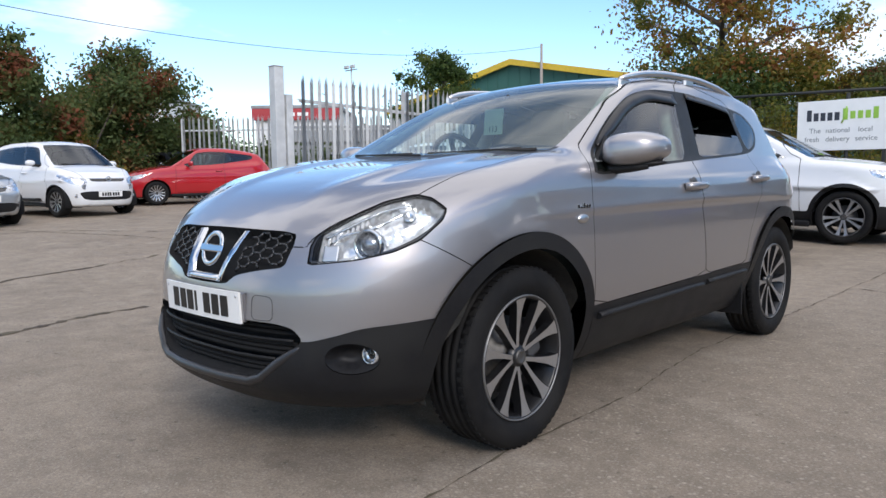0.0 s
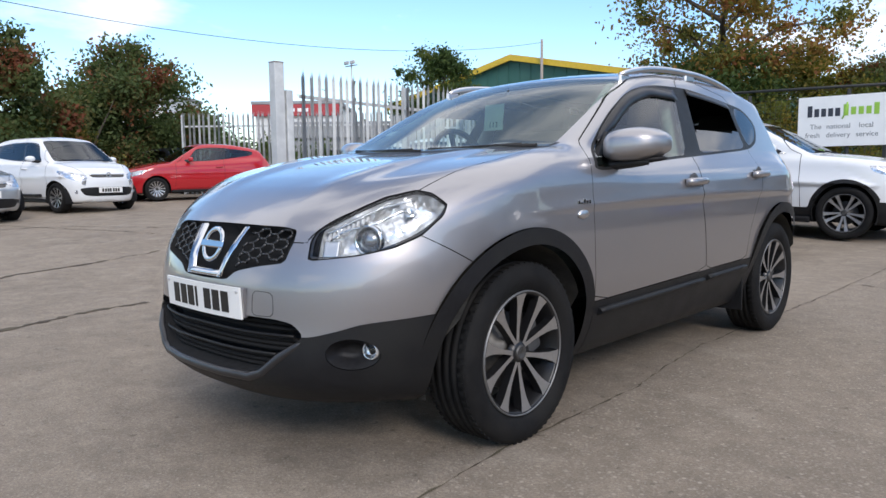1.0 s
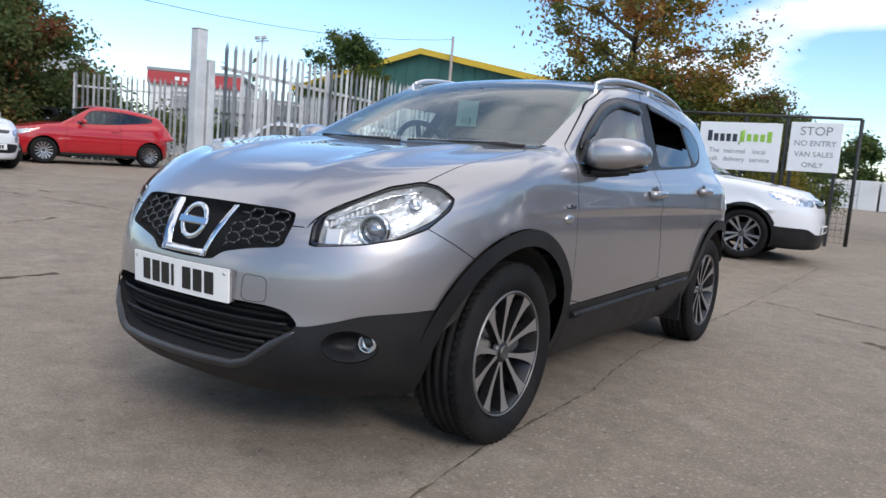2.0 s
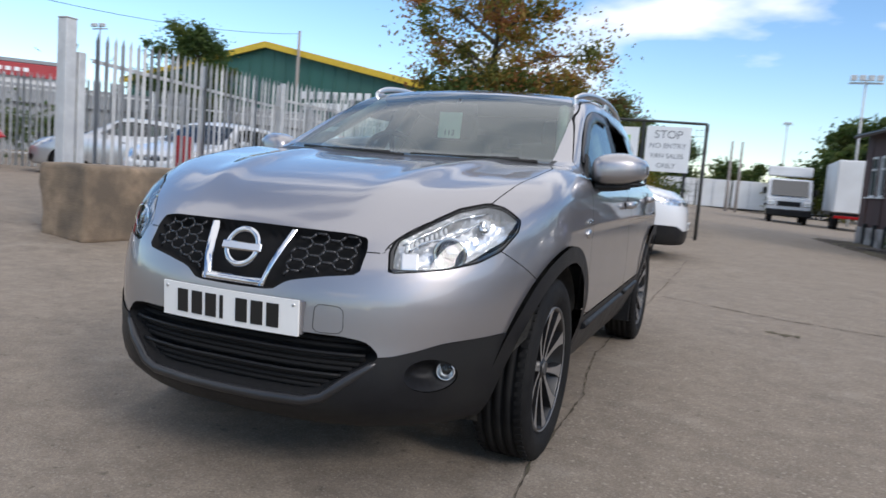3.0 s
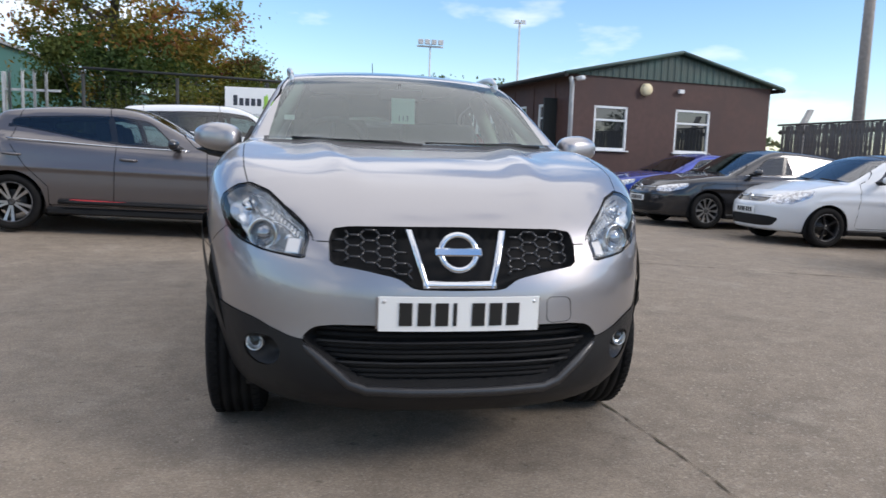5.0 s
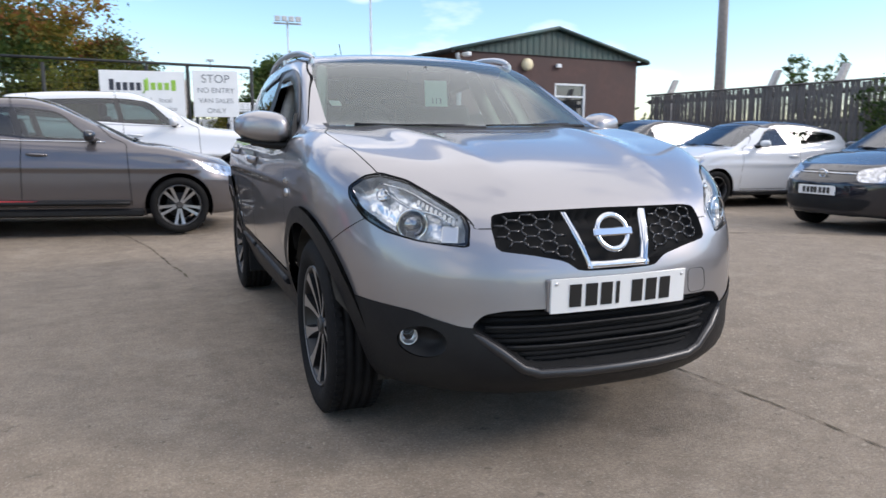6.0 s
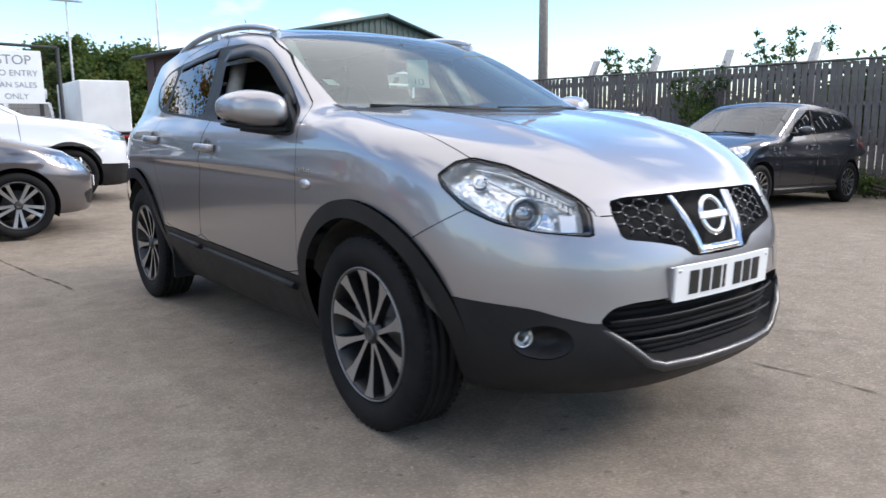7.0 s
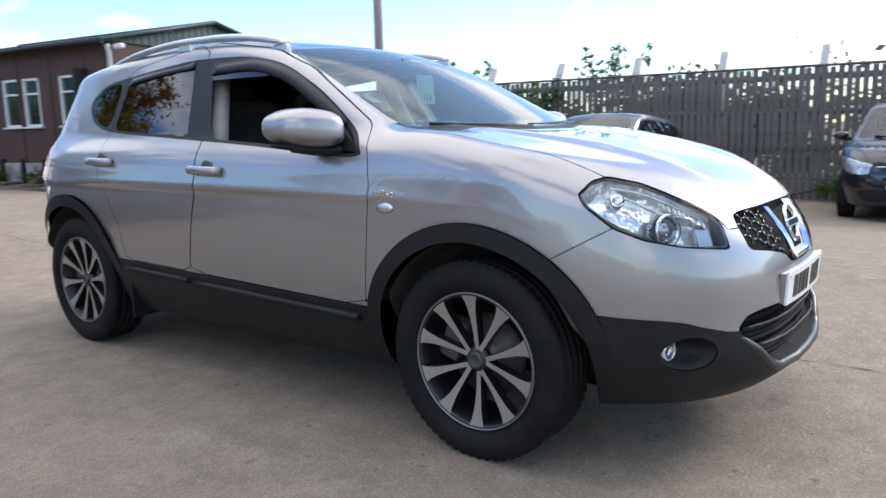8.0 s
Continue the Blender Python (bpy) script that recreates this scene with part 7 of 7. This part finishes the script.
    got = s.piece(16, move=lambda co, n: co - 0.008 * n)
    if got:
        part("panel_gap", got, M["gap"], car)
    for sign in (1, -1):
        for lab, nm, mt in ((8, "front_door", body), (9, "rear_door", body), (10, "window_trim", M["gloss"]), (11, "front_window", M["tint"]), (12, "rear_window", M["tint"]), (1, "headlamp", M["carlamp"]), (20, "tail_lamp", M["redlens"])):
            got = s.piece(lab, sign)
            if got:
                part(nm, got, mt, car)
        bm = bmesh.new()
        bmesh.ops.create_uvsphere(bm, u_segments=18, v_segments=12, radius=1.0)
        for v in bm.verts:
            q = v.co
            v.co = Vector((sign * (hw + 0.085 + 0.1 * q.x), cowl + 0.58 + (0.04 if q.y > 0 else 0.08) * q.y, belt + 0.075 + 0.062 * math.copysign(abs(q.z) ** 0.8, q.z)))
        for fc in bm.faces:
            fc.smooth = True
        bmesh.ops.recalc_face_normals(bm, faces=bm.faces)
        mir = part("door_mirror", bm, M["black"] if p.get("mirror") == "black" else body, car)
        bm = bmesh.new()
        tube(bm, [(sign * hw * 0.88, cowl + 0.52, belt + 0.02), (sign * (hw + 0.06), cowl + 0.56, belt + 0.035)], 0.03, 8)
        part("mirror_arm", bm, M["trim"], mir)
        for y in ([mid - 0.14] + ([wb - 0.02] if p.get("doors", 5) == 5 else [])):
            x = side_x(f, y, belt - 0.13, sign)
            bm = bmesh.new()
            tube(bm, [(x, y - 0.09, belt - 0.13), (x + sign * 0.03, y - 0.05, belt - 0.128), (x + sign * 0.03, y + 0.05, belt - 0.125), (x, y + 0.09, belt - 0.125)], 0.014, 8)
            part("door_handle", bm, body if not p.get("chrome_handle") else M["chrome"], car)
        for y in (0.0, wb):
            wheel(car, (sign * (hw - 0.115), y, wr), sign, wr, 0.2, wr * p.get("rim", 0.68), spokes=p.get("spokes", 10), w0=p.get("w0", 0.014), w1=p.get("w1", 0.03), face=M[p.get("face", "rim")], turn=0.3 * sign + y, pair=p.get("pair", 0.0), tread=False, seg=40)
            bm = bmesh.new()
            half = [(math.cos(a), math.sin(a)) for a in np.linspace(-0.35, math.pi + 0.35, 24)]
            r = wr + 0.043
            rows = [[bm.verts.new((sign * xx, y + r * c, wr + r * q)) for c, q in half] for xx in (hw - 0.02, hw - 0.38)]
            for i in range(23):
                bm.faces.new((rows[0][i], rows[0][i + 1], rows[1][i + 1], rows[1][i]))
            bm.faces.new(rows[1])
            part("wheel_well", bm, M["gap"], car)
        if p.get("strip"):
            bm = bmesh.new()
            pts = [(side_x(f, y, belt + 0.012, sign) + sign * 0.004, y, belt + 0.012 + 0.03 * max(0, (y - wb * 0.6))) for y in np.linspace(cowl + 0.42, back - 0.12, 16)]
            tube(bm, pts, 0.008, 6)
            part("window_strip", bm, M["chrome"], car)
        if accent:
            bm = bmesh.new()
            tube(bm, [(side_x(f, y, 0.34, sign) + sign * 0.004, y, 0.34) for y in np.linspace(0.5, wb - 0.5, 10)], 0.062, 8, True, 0.45)
            part("sill_trim", bm, M["trim"], car)
            if accent != "trim":
                bm = bmesh.new()
                tube(bm, [(side_x(f, y, 0.355, sign) + sign * 0.026, y, 0.34 + 0.02 * (y - 0.8)) for y in np.linspace(0.75, wb - 0.62, 10)], 0.017, 8, True, 0.7)
                part("sill_stripe", bm, M[accent], car)
        part("sill", boxed((sign * (hw - 0.06), wb / 2, 0.235), (0.08, wb - 2 * wr - 0.1, 0.08), 0.02), M["trim"], car)
    # plate, badge, wipers, cabin
    yp = front_y(f, 0, p.get("plate", 0.5), -fo - 0.3)
    pl = part("number_plate", boxed((0, yp - 0.012, p.get("plate", 0.5)), (0.52, 0.012, 0.11), 0.003), M["plate"], car)
    bm = bmesh.new()
    for i, x in enumerate((-0.175, -0.116, -0.06, -0.01, 0.058, 0.115, 0.172)):
        box(bm, (x, yp - 0.019, p.get("plate", 0.5)), (0.04, 0.003, 0.07))
    part("plate_characters", bm, M["ink"], pl)
    yb = front_y(f, 0, (gr[1] + gr[2]) / 2, -fo - 0.3)
    bm = bmesh.new()
    tube(bm, [(hw * gr[0] * 0.92 * t, front_y(f, hw * gr[0] * 0.92 * abs(t), (gr[1] + gr[2]) / 2 + 0.03, -fo - 0.3) - 0.004, (gr[1] + gr[2]) / 2 + 0.03) for t in np.linspace(-1, 1, 15)], 0.012, 6)
    part("grille_bar", bm, M["chrome"], car)
    bm = bmesh.new()
    lathe(bm, [(-0.012, 0.035), (-0.02, 0.05), (-0.012, 0.06), (0.0, 0.055)], 24, axis="y", at=(0, yb - 0.006, (gr[1] + gr[2]) / 2 + 0.02))
    part("badge", bm, M["chrome"], car)
    for sx in ((-1, 1) if p.get("round_lamps") else ()):
        for zz, rr, xx in ((0.60, 0.05, 0.50), (0.42, 0.035, 0.62)):
            bm = bmesh.new()
            lathe(bm, [(-0.012, 0.001), (-0.014, rr * 0.6), (-0.012, rr * 0.85), (-0.018, rr), (0.01, rr * 1.05)], 24, axis="y", at=(sx * xx, front_y(f, xx, zz, -fo - 0.3), zz))
            part("day_lamp", bm, M["carlamp"], car)
    part("underside", boxed((0, wb / 2, 0.24), (2 * hw - 0.3, wb - 0.2, 0.06)), M["gap"], car)
    part("cabin_floor", boxed((0, wb / 2 + 0.1, 0.42), (2 * hw - 0.2, wb * 0.8, 0.05)), M["inside"], car)
    part("dashboard", boxed((0, cowl + 0.35, belt - 0.1), (2 * hw - 0.3, 0.5, 0.22), 0.06, seg=2), M["inside"], car)
    for x, y, w in ((-0.35, mid - 0.15, 0.48), (0.35, mid - 0.15, 0.48), (0, wb - 0.25, 1.2)):
        bm = bmesh.new()
        box(bm, (x, y, 0.62), (w, 0.5, 0.16), 0.05, seg=2)
        box(bm, (0, 0, 0.3), (w, 0.14, 0.6), 0.05, Matrix.Translation((x, y + 0.22, 0.64)) @ Matrix.Rotation(radians(-15), 4, "X"), 2)
        box(bm, (x, y + 0.42, H - 0.28), (0.26, 0.1, 0.18), 0.04, seg=2)
        part("seat" if w < 1 else "rear_bench", bm, M["cloth"], car)
    bm = bmesh.new()
    for t in (0.5, 0.0):
        tube(bm, [(t, cowl + 0.10, belt + 0.035), (t - 0.5, cowl + 0.14, belt + 0.06)], 0.009, 5)
    part("wiper", bm, M["trim"], car)
    return car


M["tint"] = glass("side_glass", (0.34, 0.44, 0.43))
M["carlamp"] = shader("moulded_lamp", (0.5, 0.51, 0.53), 0.15, 0.8, var=0.55, scale=22, coat=1.0, bump=0.7, bump_scale=26)
small = dict(width=1.73, front=0.80, base=2.5, rear=0.68, height=1.48, belt=0.96, bonnet=0.74, cowl=0.28, screen_top=1.02, back=2.78, wheel=0.30)
CITY = dict(small, width=1.64, front=0.62, base=2.49, rear=0.50, height=1.55, belt=1.0, bonnet=0.83, cowl=0.05, screen_top=0.72, back=2.55, rake=0.35, pillar=1.15, lamp=0.70, grille=(0.5, 0.70, 0.76), plate=0.45, wedge=0.1, lamp_h=0.9, lamp_drop=0.05, round_lamps=True, intake=(0.33, 0.51))
HATCH3 = dict(small, doors=3, pillar=1.75, spokes=14, w0=0.01, w1=0.014, face="satin", height=1.47, quarter=-0.22, wedge=0.15, rake=0.75, fall=0.15)
CLIO = dict(small, front=0.77, base=2.59, rear=0.64, height=1.45, belt=0.97, wheel=0.31, rim=0.72, spokes=10, pair=0.12, w0=0.013, w1=0.021, strip=True, wedge=0.16, quarter=-0.12, mirror="black", rake=0.75, back=2.75, pillar=1.5, cowl=0.30, screen_top=1.1)
SUV = dict(small, width=1.84, front=0.92, base=2.65, rear=0.88, height=1.60, belt=1.10, bonnet=0.93, cowl=0.35, screen_top=1.15, back=3.0, wheel=0.345, clad=0.40, rim=0.72, spokes=10, pair=0.1, w0=0.013, w1=0.026, pillar=1.55, lamp=0.82, strip=True, sweep=0.14)
CORSA = dict(small, height=1.47, belt=0.97, front=0.83, pillar=1.4, spokes=12, w0=0.013, w1=0.019, face="satin", wedge=0.09, lamp=0.66, lamp_h=1.25, lamp_drop=0.05, sweep=0.06)
CORSA3 = dict(CORSA, doors=3, pillar=1.7, spokes=5, face="rimdark", height=1.45, quarter=-0.15, wedge=0.14, rake=0.7, fall=0.14)
ASTRA = dict(small, width=1.81, front=0.93, base=2.69, rear=0.80, height=1.5, belt=0.98, bonnet=0.76, cowl=0.33, screen_top=1.2, back=3.0, wheel=0.325, strip=True, spokes=10, pillar=1.55)
SALOON = dict(small, width=1.77, front=0.77, base=2.69, rear=0.86, height=1.42, belt=0.95, bonnet=0.74, cowl=0.5, screen_top=1.3, back=2.95, wheel=0.32, pillar=1.6)

parked_car("parked_hatchback", "grey hatchback with red sill trim and dark mirrors", "grey", (-1.16, 6.52), (1, 0.0), CLIO, 1.15, accent="redboard")
parked_car("parked_crossover", "white crossover with black wheel-arch cladding", "white", (-0.25, 9.15), (1, 0.03), SUV, 1.15)
parked_car("parked_hatchback", "black small hatchback parked by a board fence", "black", (6.9, 3.73), (-1, 0.0), CORSA, 1.1)
chock = thing("wheel_chock", on(6.52, 2.78), "small orange plastic wheel chock by a front tyre", "wheel chock")
bm = bmesh.new()
prism(bm, [(-0.12, 0.0), (0.1, 0.0), (0.08, 0.085), (0.03, 0.09)], -0.06, 0.06)
bmesh.ops.bevel(bm, geom=bm.edges[:], offset=0.006, segments=1, affect="EDGES")
part("wedge", bm, M["orange"], chock)
parked_car("parked_hatchback", "white three-door hatchback with dark wheels and black roof", "white", (7.12, 7.4), (-1, 0.02), CORSA3, 1.1, black_roof=True)
parked_car("parked_hatchback", "dark grey hatchback with chrome window strip", "anthracite", (6.5, 9.85), (-1, -0.05), ASTRA, 1.0)
parked_car("parked_hatchback", "dark navy hatchback facing out from a board fence", "black", (8.5, -0.5), (-1, -0.06), dict(CORSA, height=1.6, belt=1.03, bonnet=0.85), 0.9)
parked_car("parked_saloon", "bright blue car beside the site office", "blue", (6.45, 12.3), (-1, -0.08), SALOON, 0.9)
parked_car("parked_hatchback", "white five-door city car with black side strip", "white", (-13.25, 3.9), (0.976, 0.2), CITY, 0.9, accent="trim")
parked_car("parked_hatchback", "bright red three-door hatchback", "red", (-16.2, 6.45), (-0.17, -0.985), HATCH3, 0.9)
parked_car("parked_car", "dark car standing under trees", "anthracite", (-18.6, 4.9), (0.9, 0.2), SALOON, 0.6)
parked_car("parked_car", "black car standing under trees", "black", (-19.0, 9.6), (0.9, 0.1), CORSA, 0.6)
parked_car("parked_car", "pale silver car at the edge of the yard", "lightgrey", (-12.0, 1.25), (0.95, 0.2), SALOON, 0.6)
parked_car("parked_car", "pale silver hatchback beyond the gate", "lightgrey", (-13.6, 10.1), (-0.73, -0.68), CORSA, 0.6)
parked_car("parked_car", "navy blue car behind the steel fence", "navy", (-10.4, 13.6), (0.7, -0.7), ASTRA, 0.6)
parked_car("parked_car", "white hatchback behind the steel fence", "white", (-8.6, 8.2), (0.1, -1.0), CORSA, 0.65)
parked_car("parked_car", "white car behind the steel fence", "white", (-8.2, 12.6), (0.3, -0.95), ASTRA, 0.65)
